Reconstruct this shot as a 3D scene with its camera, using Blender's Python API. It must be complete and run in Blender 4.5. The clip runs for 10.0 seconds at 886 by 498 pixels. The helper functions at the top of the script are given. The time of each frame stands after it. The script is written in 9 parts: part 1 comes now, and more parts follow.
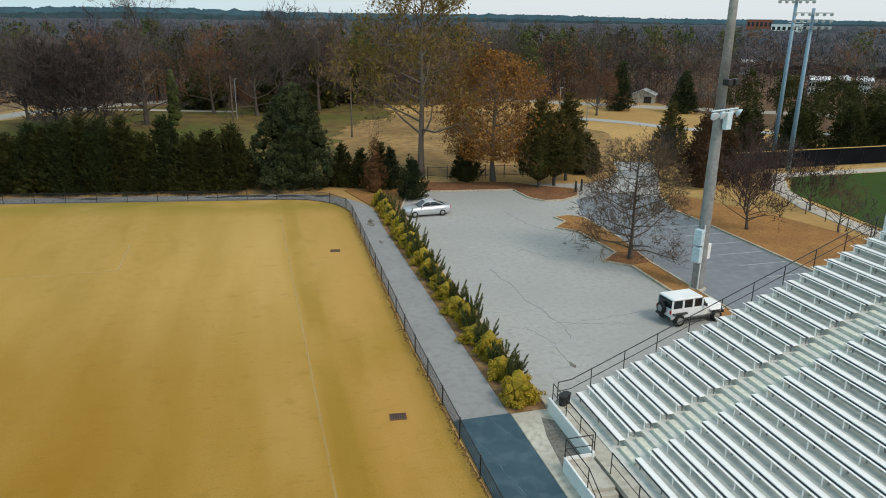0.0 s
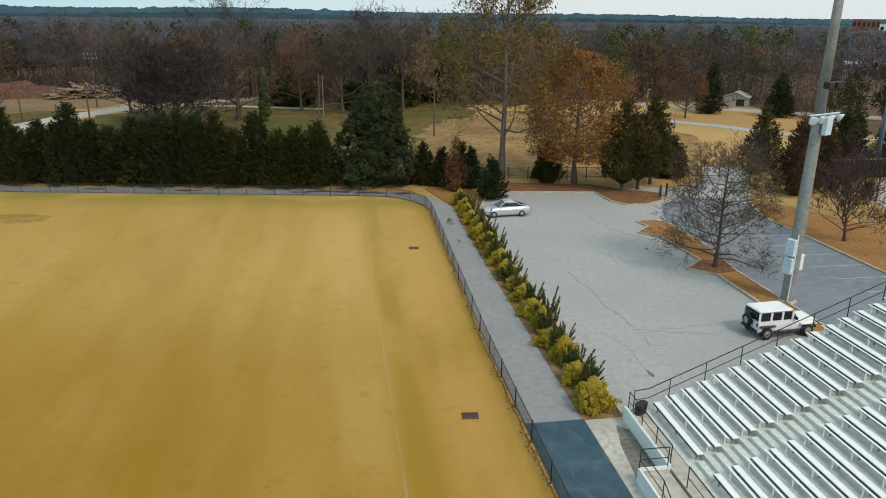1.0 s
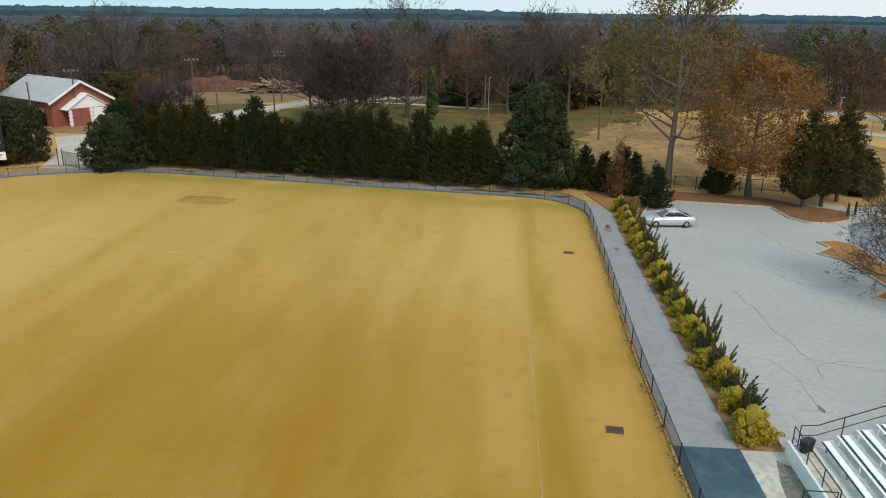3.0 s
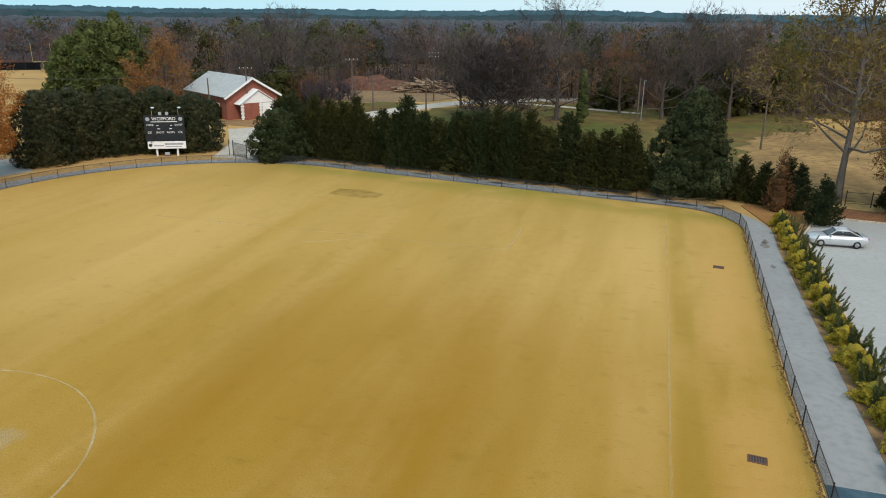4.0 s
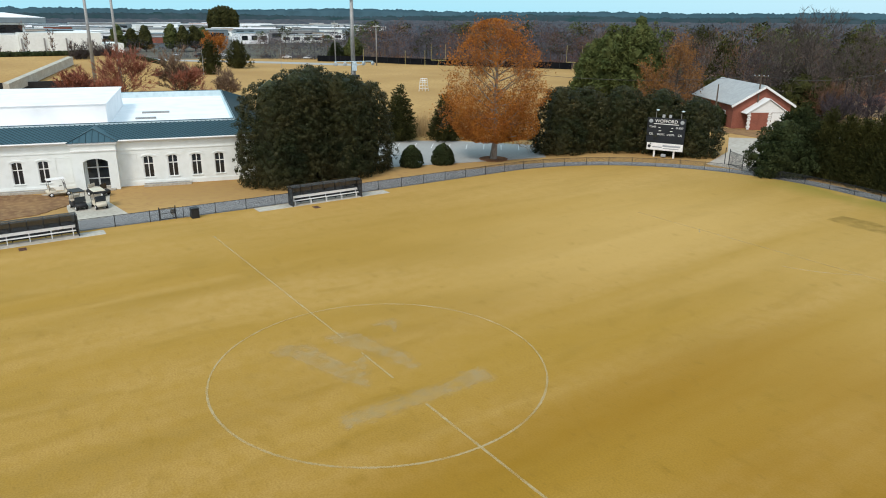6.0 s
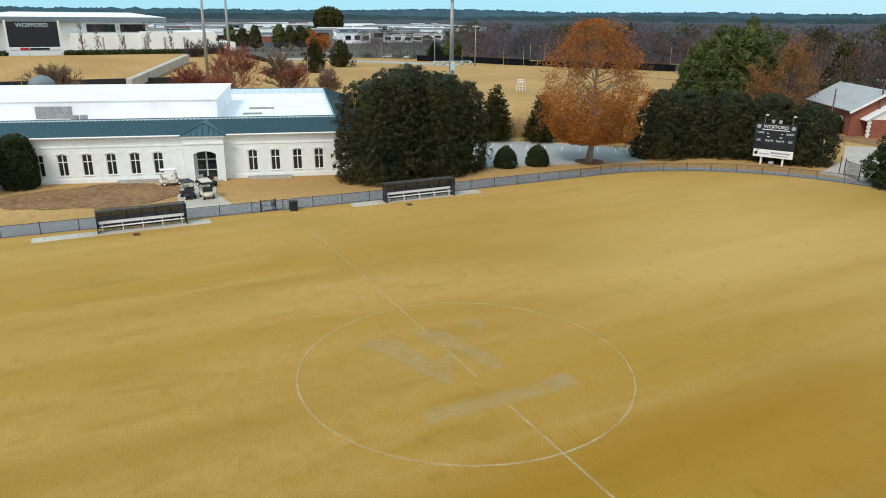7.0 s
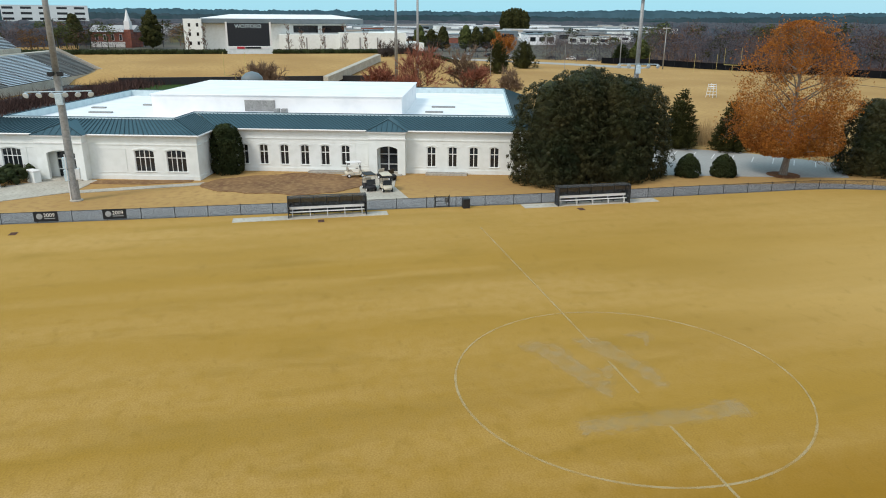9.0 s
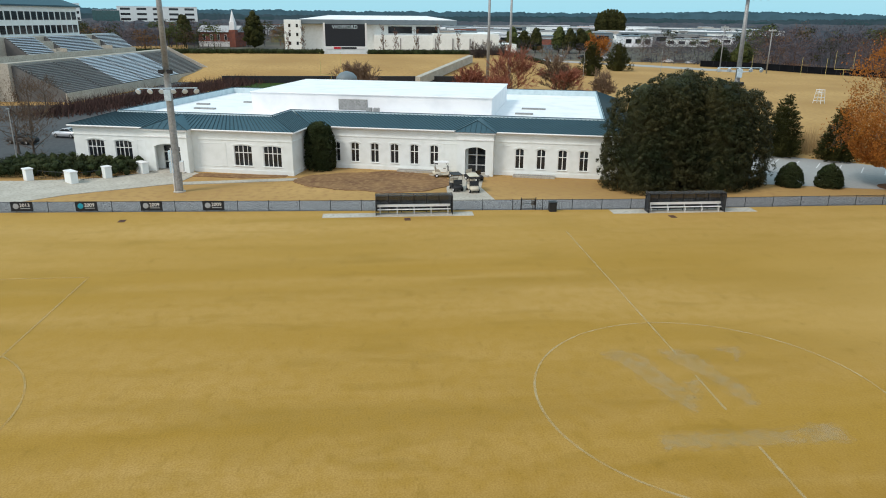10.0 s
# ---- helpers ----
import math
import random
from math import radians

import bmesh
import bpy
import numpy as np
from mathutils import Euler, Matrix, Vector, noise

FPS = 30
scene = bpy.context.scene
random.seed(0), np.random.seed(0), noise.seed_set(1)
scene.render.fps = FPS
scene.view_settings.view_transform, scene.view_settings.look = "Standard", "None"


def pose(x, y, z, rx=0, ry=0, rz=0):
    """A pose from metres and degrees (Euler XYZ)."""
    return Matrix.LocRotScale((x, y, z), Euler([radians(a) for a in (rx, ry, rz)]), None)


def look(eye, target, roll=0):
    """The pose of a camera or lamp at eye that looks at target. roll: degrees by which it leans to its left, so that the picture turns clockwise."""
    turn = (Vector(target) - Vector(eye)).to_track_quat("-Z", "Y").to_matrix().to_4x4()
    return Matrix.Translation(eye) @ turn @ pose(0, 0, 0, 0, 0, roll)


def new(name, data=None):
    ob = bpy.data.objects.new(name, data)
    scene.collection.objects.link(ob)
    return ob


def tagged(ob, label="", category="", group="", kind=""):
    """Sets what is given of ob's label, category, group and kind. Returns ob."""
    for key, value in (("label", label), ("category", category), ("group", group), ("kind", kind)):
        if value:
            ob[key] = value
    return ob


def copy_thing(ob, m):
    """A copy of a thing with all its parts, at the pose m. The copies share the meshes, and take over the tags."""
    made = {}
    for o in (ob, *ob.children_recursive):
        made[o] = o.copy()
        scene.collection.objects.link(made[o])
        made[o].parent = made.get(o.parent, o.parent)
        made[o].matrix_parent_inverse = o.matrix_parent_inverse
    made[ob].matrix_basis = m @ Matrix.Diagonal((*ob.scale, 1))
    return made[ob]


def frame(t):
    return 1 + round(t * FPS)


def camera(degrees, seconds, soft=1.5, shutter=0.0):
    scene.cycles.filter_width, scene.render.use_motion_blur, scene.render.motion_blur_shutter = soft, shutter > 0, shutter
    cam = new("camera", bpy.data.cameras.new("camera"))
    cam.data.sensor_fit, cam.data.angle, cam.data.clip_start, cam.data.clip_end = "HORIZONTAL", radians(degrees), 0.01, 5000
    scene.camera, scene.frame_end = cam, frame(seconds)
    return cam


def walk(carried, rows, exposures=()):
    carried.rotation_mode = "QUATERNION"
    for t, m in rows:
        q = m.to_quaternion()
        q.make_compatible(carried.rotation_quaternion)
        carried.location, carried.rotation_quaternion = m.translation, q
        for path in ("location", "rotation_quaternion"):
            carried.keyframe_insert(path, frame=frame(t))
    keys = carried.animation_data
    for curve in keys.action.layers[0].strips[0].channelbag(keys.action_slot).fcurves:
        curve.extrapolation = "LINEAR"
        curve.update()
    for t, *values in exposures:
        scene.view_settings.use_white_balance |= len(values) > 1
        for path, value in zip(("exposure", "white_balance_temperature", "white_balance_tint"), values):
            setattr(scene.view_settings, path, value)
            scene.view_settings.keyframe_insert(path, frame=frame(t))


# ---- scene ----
cam = camera(64.3, 10.0, 1.0)
PATH = [
    (0, (30.567, -17.186, 18.42), (31.073, -15.352, 17.801), 0.6),
    (0.5, (30.548, -17.185, 18.421), (30.947, -15.326, 17.8), 0.7),
    (1, (30.543, -17.184, 18.423), (30.834, -15.305, 17.801), 0.6),
    (1.5, (30.547, -17.173, 18.422), (30.728, -15.281, 17.801), 0.7),
    (2, (30.55, -17.153, 18.424), (30.621, -15.254, 17.802), 0.6),
    (2.2, (30.553, -17.145, 18.423), (30.579, -15.245, 17.801), 0.7),
    (3.3, (30.574, -17.109, 18.411), (30.357, -15.221, 17.788), 0.6),
    (3.5, (30.585, -17.111, 18.41), (30.308, -15.231, 17.788), 0.6),
    (4, (30.641, -17.136, 18.405), (30.107, -15.312, 17.781), 0.6),
    (4.5, (30.721, -17.166, 18.398), (29.871, -15.467, 17.773), 0.6),
    (5, (30.78, -17.156, 18.399), (29.637, -15.639, 17.775), 0.6),
    (5.5, (30.796, -17.118, 18.407), (29.401, -15.827, 17.785), 0.5),
    (6, (30.793, -17.077, 18.409), (29.228, -15.998, 17.787), 0.4),
    (6.2, (30.79, -17.064, 18.406), (29.191, -16.037, 17.783), 0.5),
    (7.3, (30.77, -17.011, 18.351), (29.044, -16.216, 17.728), 0.4),
    (7.5, (30.769, -17.001, 18.348), (29.023, -16.251, 17.724), 0.4),
    (8, (30.771, -16.978, 18.342), (28.982, -16.337, 17.719), 0.5),
    (8.5, (30.777, -16.954, 18.346), (28.951, -16.426, 17.724), 0.5),
    (9, (30.784, -16.943, 18.348), (28.929, -16.531, 17.726), 0.4),
    (9.5, (30.784, -16.95, 18.351), (28.906, -16.655, 17.73), 0.5),
    (10, (30.791, -16.949, 18.352), (28.898, -16.772, 17.731), 0.5),
]
walk(cam, [(t, look(eye, target, roll)) for t, eye, target, roll in PATH], [(0.0, 0.22, 6620, 10), (2.0, 0.29, 6560, 10), (4.0, 0.42, 6400, 10), (6.0, 0.44, 6280, 10), (8.0, 0.37, 6300, 10), (10.0, 0.28, 6300, 10)])

# ---- world, sun, exposure ----
SUN_ELEV, SUN_AZ = 48.0, 150.0     # degrees; azimuth clockwise from +y
world = bpy.data.worlds.new("overcast_sky")
scene.world = world
world.use_nodes = True
wn = world.node_tree.nodes
sky = wn.new("ShaderNodeTexSky")
sky.sky_type = "NISHITA"
sky.sun_disc = False
sky.sun_elevation, sky.sun_rotation = radians(SUN_ELEV), radians(SUN_AZ)
sky.air_density, sky.dust_density, sky.ozone_density = 1.0, 3.0, 1.5
veil = wn.new("ShaderNodeMixRGB")          # thin even cloud over the blue
veil.blend_type = "MIX"
veil.inputs[0].default_value = 0.72
way_up, split, east = wn.new("ShaderNodeTexCoord"), wn.new("ShaderNodeSeparateXYZ"), wn.new("ShaderNodeMapRange")
cloud = wn.new("ShaderNodeMixRGB")         # bluer in the west, whiter in the north and east
cloud.inputs[1].default_value, cloud.inputs[2].default_value = (3.9, 7.5, 8.7, 1), (7.8, 8.5, 8.9, 1)
east.inputs[1].default_value, east.inputs[2].default_value = -0.85, 0.4
world.node_tree.links.new(way_up.outputs["Generated"], split.inputs[0])
world.node_tree.links.new(split.outputs[0], east.inputs[0])
world.node_tree.links.new(east.outputs[0], cloud.inputs[0])
world.node_tree.links.new(cloud.outputs[0], veil.inputs[2])
world.node_tree.links.new(sky.outputs[0], veil.inputs[1])
world.node_tree.links.new(veil.outputs[0], wn["Background"].inputs[0])
wn["Background"].inputs[1].default_value = 0.105
sun_data = bpy.data.lights.new("sun", "SUN")
sun_data.energy, sun_data.angle, sun_data.color = 1.45, radians(14), (1.0, 0.91, 0.79)
sun = new("sun", sun_data)
az, el = radians(SUN_AZ), radians(SUN_ELEV)
sun.matrix_world = look((120 * math.sin(az), 120 * math.cos(az), 120 * math.tan(el)), (0, 0, 0))

# ---- building tools ----
def rows_mesh(name, verts, tris=None, quads=None, smooth=False):
    """A mesh from arrays of corners and of three- and four-sided faces."""
    me = bpy.data.meshes.new(name)
    tris = np.zeros((0, 3), int) if tris is None else np.asarray(tris, int).reshape(-1, 3)
    quads = np.zeros((0, 4), int) if quads is None else np.asarray(quads, int).reshape(-1, 4)
    verts = np.asarray(verts, np.float32)
    loops = np.concatenate([tris.ravel(), quads.ravel()])
    starts = np.concatenate([np.arange(len(tris)) * 3, 3 * len(tris) + np.arange(len(quads)) * 4])
    me.vertices.add(len(verts))
    me.vertices.foreach_set("co", verts.ravel())
    me.loops.add(len(loops))
    me.loops.foreach_set("vertex_index", loops.astype(np.int32))
    me.polygons.add(len(starts))
    me.polygons.foreach_set("loop_start", starts.astype(np.int32))
    me.polygons.foreach_set("use_smooth", np.full(len(starts), smooth))
    me.update(calc_edges=True)
    me.validate()
    return me


class Geo:
    """Collects corners and faces of one part."""

    def __init__(self):
        self.v, self.f = [], []

    def add(self, verts, faces):
        n = len(self.v)
        self.v += [tuple(p) for p in verts]
        self.f += [tuple(n + i for i in f) for f in faces]
        return self

    def box(self, x0, x1, y0, y1, z0, z1, b=0.0, m=None):
        """A box, with its edges chamfered by b."""
        b = min(b, (x1 - x0) * 0.4, (y1 - y0) * 0.4, (z1 - z0) * 0.4)
        if b <= 0:
            v = [(x, y, z) for z in (z0, z1) for x, y in ((x0, y0), (x1, y0), (x1, y1), (x0, y1))]
            f = [(3, 2, 1, 0), (4, 5, 6, 7), (0, 1, 5, 4), (1, 2, 6, 5), (2, 3, 7, 6), (3, 0, 4, 7)]
        else:
            bm = bmesh.new()
            bmesh.ops.create_cube(bm, size=1)
            for p in bm.verts:
                p.co = Vector(((x0 + x1) / 2 + p.co.x * (x1 - x0), (y0 + y1) / 2 + p.co.y * (y1 - y0), (z0 + z1) / 2 + p.co.z * (z1 - z0)))
            bmesh.ops.bevel(bm, geom=bm.edges[:], offset=b, segments=1, affect="EDGES")
            bm.verts.index_update()
            v, f = [p.co.copy() for p in bm.verts], [[q.index for q in face.verts] for face in bm.faces]
            bm.free()
        if m is not None:
            v = [m @ Vector(p) for p in v]
        return self.add(v, f)

    def tube(self, p0, p1, r0, r1=None, n=8, cap=True):
        r1 = r0 if r1 is None else r1
        p0, p1 = Vector(p0), Vector(p1)
        q = (p1 - p0).to_track_quat("Z", "Y").to_matrix()
        ring = [Vector((math.cos(6.28319 * i / n), math.sin(6.28319 * i / n), 0)) for i in range(n)]
        v = [p0 + q @ (c * r0) for c in ring] + [p1 + q @ (c * r1) for c in ring]
        f = [(i, (i + 1) % n, n + (i + 1) % n, n + i) for i in range(n)]
        if cap:
            f += [tuple(range(n - 1, -1, -1)), tuple(range(n, 2 * n))]
        return self.add(v, f)

    def rail(self, points, r, n=6):
        for a, b in zip(points, points[1:]):
            self.tube(a, b, r, n=n)
        return self

    def prism(self, outline, z0, z1):
        """A slab over a flat outline, counter-clockwise."""
        n = len(outline)
        v = [(x, y, z0) for x, y in outline] + [(x, y, z1) for x, y in outline]
        return self.add(v, [tuple(range(n, 2 * n)), tuple(range(n - 1, -1, -1))] + [(i, (i + 1) % n, n + (i + 1) % n, n + i) for i in range(n)])

    def strip(self, inner, outer, z0, z1):
        """A slab between two lines of equally many points."""
        n = len(inner)
        v = [(x, y, z) for z in (z1, z0) for line in (inner, outer) for x, y in line]
        f = []
        for i in range(n - 1):
            f += [(i, i + 1, n + i + 1, n + i), (i + 1, i, 2 * n + i, 2 * n + i + 1), (n + i, n + i + 1, 3 * n + i + 1, 3 * n + i)]
        f += [(0, n, 3 * n, 2 * n), (n - 1, 2 * n - 1, 4 * n - 1, 3 * n - 1)]
        return self.add(v, f)

    def lathe(self, profile, n=16, at=(0, 0, 0)):
        v = [(at[0] + r * math.cos(6.28319 * i / n), at[1] + r * math.sin(6.28319 * i / n), at[2] + z) for r, z in profile for i in range(n)]
        f = [(k * n + i, k * n + (i + 1) % n, (k + 1) * n + (i + 1) % n, (k + 1) * n + i) for k in range(len(profile) - 1) for i in range(n)]
        f += [tuple(range(n - 1, -1, -1)), tuple(range((len(profile) - 1) * n, len(profile) * n))]
        return self.add(v, f)

    def moved(self, m):
        self.v = [tuple(m @ Vector(p)) for p in self.v]
        return self

    def mesh(self, name, smooth=False):
        me = bpy.data.meshes.new(name)
        me.from_pydata(self.v, [], self.f)
        bm = bmesh.new()
        bm.from_mesh(me)
        bmesh.ops.recalc_face_normals(bm, faces=bm.faces)
        bm.to_mesh(me)
        bm.free()
        if smooth:
            me.shade_smooth()
        return me


def part(name, geo, material, parent, label="", at=None, smooth=False):
    """One mesh under a thing or a part."""
    me = geo.mesh(name, smooth) if isinstance(geo, Geo) else geo
    if material and not me.materials:
        me.materials.append(material)
    ob = new(name, me)
    ob.parent = parent
    if at is not None:
        ob.matrix_basis = at
    if label:
        tagged(ob, label)
    return ob


def thing(name, label, category, m=None, group="", kind=""):
    """An Empty at a thing's base, under which its parts hang."""
    ob = new(name)
    ob.empty_display_size = 0.2
    if m is not None:
        ob.matrix_basis = m
    return tagged(ob, label, category, group, kind)


def solid(name, geo, material, label, category, m=None, kind="", group="", smooth=False):
    """A thing of one mesh."""
    me = geo.mesh(name, smooth) if isinstance(geo, Geo) else geo
    if material and not me.materials:
        me.materials.append(material)
    ob = new(name, me)
    if m is not None:
        ob.matrix_basis = m
    return tagged(ob, label, category, group, kind)


# ---- materials ----
def material(name, a, b, scale=1.0, rough=0.8, metal=0.0, c=None, fine=None, bump=0.0, bump_scale=None, island=0.0, stretch=(1, 1, 1), lo=0.35, hi=0.65, detail=4.0, spec=0.3, obj=0.0):
    """Two colours mixed by a broad noise, a third by a fine one, small relief, and a chance tone for each island or object."""
    mt = bpy.data.materials.new(name)
    mt.use_nodes = True
    nt = mt.node_tree
    n, link = nt.nodes, nt.links.new
    bsdf = n["Principled BSDF"]
    bsdf.inputs["Roughness"].default_value, bsdf.inputs["Metallic"].default_value = rough, metal
    bsdf.inputs["Specular IOR Level"].default_value = spec
    co = n.new("ShaderNodeTexCoord")
    mp = n.new("ShaderNodeMapping")
    mp.inputs["Scale"].default_value = stretch
    link(co.outputs["Object"], mp.inputs[0])

    def noise_ramp(s, low, high, d):
        tex = n.new("ShaderNodeTexNoise")
        tex.inputs["Scale"].default_value, tex.inputs["Detail"].default_value = s, d
        link(mp.outputs[0], tex.inputs["Vector"])
        rr = n.new("ShaderNodeMapRange")
        rr.inputs[1].default_value, rr.inputs[2].default_value = low, high
        link(tex.outputs[0], rr.inputs[0])
        return rr.outputs[0], tex

    def mix(f, x, y, mode="MIX"):
        mx = n.new("ShaderNodeMixRGB")
        mx.blend_type = mode
        for k, val in enumerate((f, x, y)):
            if isinstance(val, (int, float)):
                mx.inputs[k].default_value = val
            elif isinstance(val, tuple):
                mx.inputs[k].default_value = (*val, 1)
            else:
                link(val, mx.inputs[k])
        return mx.outputs[0]

    fac, tex = noise_ramp(scale, lo, hi, detail)
    col = mix(fac, a, b)
    if c is not None:
        f2, _ = noise_ramp(fine or scale * 12, 0.45, 0.7, 5.0)
        col = mix(f2, col, c)
    if island or obj:
        src = n.new("ShaderNodeNewGeometry").outputs["Random Per Island"] if island else n.new("ShaderNodeObjectInfo").outputs["Random"]
        rr = n.new("ShaderNodeMapRange")
        amount = island or obj
        rr.inputs[3].default_value, rr.inputs[4].default_value = 1 - amount, 1 + amount
        link(src, rr.inputs[0])
        hsv = n.new("ShaderNodeHueSaturation")
        link(rr.outputs[0], hsv.inputs["Value"])
        link(col, hsv.inputs["Color"])
        col = hsv.outputs[0]
    link(col, bsdf.inputs["Base Color"])
    if bump:
        _, t2 = noise_ramp(bump_scale or scale * 10, 0, 1, 5.0)
        bp = n.new("ShaderNodeBump")
        bp.inputs["Strength"].default_value, bp.inputs["Distance"].default_value = min(bump, 1.0), 0.02
        link(t2.outputs[0], bp.inputs["Height"])
        link(bp.outputs[0], bsdf.inputs["Normal"])
    return mt


def leafy(name, a, b, rough=0.7, island=0.35, glow=0.25):
    """Leaves: a tone for each leaf, and light let through."""
    mt = material(name, a, b, scale=0.35, rough=rough, island=island, spec=0.12)
    nt = mt.node_tree
    out, bsdf = nt.nodes["Material Output"], nt.nodes["Principled BSDF"]
    tr = nt.nodes.new("ShaderNodeBsdfTranslucent")
    mx = nt.nodes.new("ShaderNodeMixShader")
    mx.inputs[0].default_value = glow
    nt.links.new(bsdf.inputs["Base Color"].links[0].from_socket, tr.inputs[0])
    nt.links.new(bsdf.outputs[0], mx.inputs[1])
    nt.links.new(tr.outputs[0], mx.inputs[2])
    nt.links.new(mx.outputs[0], out.inputs[0])
    return mt


def grass_field(name, pale, gold, olive, brown):
    """Dormant turf: pale mown bands, gold and olive drifts, thin brown scuffs and fine blades."""
    mt = bpy.data.materials.new(name)
    mt.use_nodes = True
    nt = mt.node_tree
    n, link = nt.nodes, nt.links.new
    bsdf = n["Principled BSDF"]
    bsdf.inputs["Roughness"].default_value, bsdf.inputs["Specular IOR Level"].default_value = 0.95, 0.1
    bsdf.inputs["Sheen Weight"].default_value, bsdf.inputs["Sheen Roughness"].default_value = 1.0, 0.32
    bsdf.inputs["Sheen Tint"].default_value = (1.0, 0.66, 0.25, 1)
    co = n.new("ShaderNodeTexCoord")

    def tex(scale, low, high, stretch=(1, 1, 1), turn=0.0, d=4.0, distort=0.0):
        mp = n.new("ShaderNodeMapping")
        mp.inputs["Scale"].default_value, mp.inputs["Rotation"].default_value = stretch, (0, 0, radians(turn))
        link(co.outputs["Object"], mp.inputs[0])
        t = n.new("ShaderNodeTexNoise")
        t.inputs["Scale"].default_value, t.inputs["Detail"].default_value, t.inputs["Distortion"].default_value = scale, d, distort
        link(mp.outputs[0], t.inputs["Vector"])
        r = n.new("ShaderNodeMapRange")
        r.inputs[1].default_value, r.inputs[2].default_value = low, high
        link(t.outputs[0], r.inputs[0])
        return r.outputs[0], t.outputs[0]

    def mix(f, x, y, k=1.0):
        if k < 1:
            mm = n.new("ShaderNodeMath")
            mm.operation = "MULTIPLY"
            mm.inputs[1].default_value = k
            link(f, mm.inputs[0])
            f = mm.outputs[0]
        mx = n.new("ShaderNodeMixRGB")
        link(f, mx.inputs[0])
        for i, val in ((1, x), (2, y)):
            if isinstance(val, tuple):
                mx.inputs[i].default_value = (*val, 1)
            else:
                link(val, mx.inputs[i])
        return mx.outputs[0]

    drift, _ = tex(0.075, 0.36, 0.64, (1.0, 0.16, 1), d=5.0, distort=0.2)
    stripe, _ = tex(0.2, 0.44, 0.62, (1.0, 0.045, 1), d=3.0, distort=0.15)
    shade, _ = tex(0.12, 0.47, 0.66, (1.0, 0.11, 1.7), d=4.0, distort=0.5)
    olives, _ = tex(0.11, 0.5, 0.74, (1.3, 0.3, 1), 8, d=7.0, distort=0.3)
    smear, _ = tex(0.5, 0.54, 0.74, (1, 0.3, 1), d=8.0, distort=0.4)
    mottle, _ = tex(1.1, 0.42, 0.66, d=9.0)
    blade, raw = tex(11.0, 0.36, 0.72, d=8.0)
    col = mix(drift, gold, pale)
    col = mix(stripe, col, pale, 0.6)
    col = mix(shade, col, gold, 0.75)
    col = mix(olives, col, olive, 0.62)
    col = mix(smear, col, olive, 0.5)
    col = mix(mottle, col, gold, 0.42)
    col = mix(blade, col, brown, 0.5)
    def spot(x, y, wide, long, near, far, k):
        """A broad tone round a place, broken up by drifts."""
        mp, ln, r = n.new("ShaderNodeMapping"), n.new("ShaderNodeVectorMath"), n.new("ShaderNodeMapRange")
        mp.vector_type = "TEXTURE"
        mp.inputs["Location"].default_value, mp.inputs["Scale"].default_value = (x, y, 0), (wide, long, 1000.0)
        ln.operation = "LENGTH"
        link(co.outputs["Object"], mp.inputs[0])
        link(mp.outputs[0], ln.inputs[0])
        r.interpolation_type = "SMOOTHSTEP"
        r.inputs[1].default_value, r.inputs[2].default_value, r.inputs[3].default_value, r.inputs[4].default_value = near, far, k, 0.0
        link(ln.outputs["Value"], r.inputs[0])
        return r.outputs[0]

    def times(a, b):
        mm = n.new("ShaderNodeMath")
        mm.operation = "MULTIPLY"
        link(a, mm.inputs[0])
        link(b, mm.inputs[1])
        return mm.outputs[0]

    soft, _ = tex(0.11, 0.38, 0.6, (1.0, 0.12, 1), d=5.0, distort=0.3)
    col = mix(times(spot(27, 34, 14, 30, 0.3, 1.2, 0.7), soft), col, (0.5, 0.315, 0.105))
    col = mix(times(spot(-6, 30, 22, 26, 0.2, 1.2, 0.6), soft), col, (0.5, 0.315, 0.105))
    # near turf painted darker, as it looks from steeply above
    col = mix(times(spot(18, 8, 26, 30, 0.1, 1.2, 0.75), tex(0.16, 0.4, 0.6, (1.0, 0.1, 1), d=5.0, distort=0.25)[0]), col, (0.255, 0.128, 0.006))
    patchy, _ = tex(0.14, 0.2, 0.5, (1.0, 0.3, 1), d=5.0)
    col = mix(times(spot(19, 15, 13, 15, 0.2, 1.2, 0.6), patchy), col, (0.26, 0.13, 0.007))
    col = mix(times(spot(-24, 16, 16, 24, 0.2, 1.2, 0.5), patchy), col, (0.26, 0.14, 0.008))
    # greener wheel track beside the touchline, paler worn band within it
    sx = n.new("ShaderNodeSeparateXYZ")
    link(co.outputs["Object"], sx.inputs[0])
    for mid, half, tone, k in ((33.8, 0.75, (0.25, 0.15, 0.014), 0.5), (31.4, 1.6, (0.48, 0.305, 0.105), 0.3), (36.8, 2.2, (0.44, 0.245, 0.07), 0.6)):
        away, fall = n.new("ShaderNodeMath"), n.new("ShaderNodeMapRange")
        away.operation, away.inputs[1].default_value = "SUBTRACT", mid
        link(sx.outputs[0], away.inputs[0])
        size = n.new("ShaderNodeMath")
        size.operation = "ABSOLUTE"
        link(away.outputs[0], size.inputs[0])
        fall.interpolation_type = "SMOOTHSTEP"
        fall.inputs[1].default_value, fall.inputs[2].default_value, fall.inputs[3].default_value, fall.inputs[4].default_value = half * 0.4, half * 1.2, k, 0.0
        link(size.outputs[0], fall.inputs[0])
        col = mix(times(fall.outputs[0], tex(0.3, 0.36, 0.56, (1, 0.4, 1), d=6.0)[0]), col, tone)
    # short dark scuffs and torn tufts
    scar, _ = tex(0.8, 0.6, 0.78, (0.7, 1.1, 1), 12, d=9.0, distort=0.3)
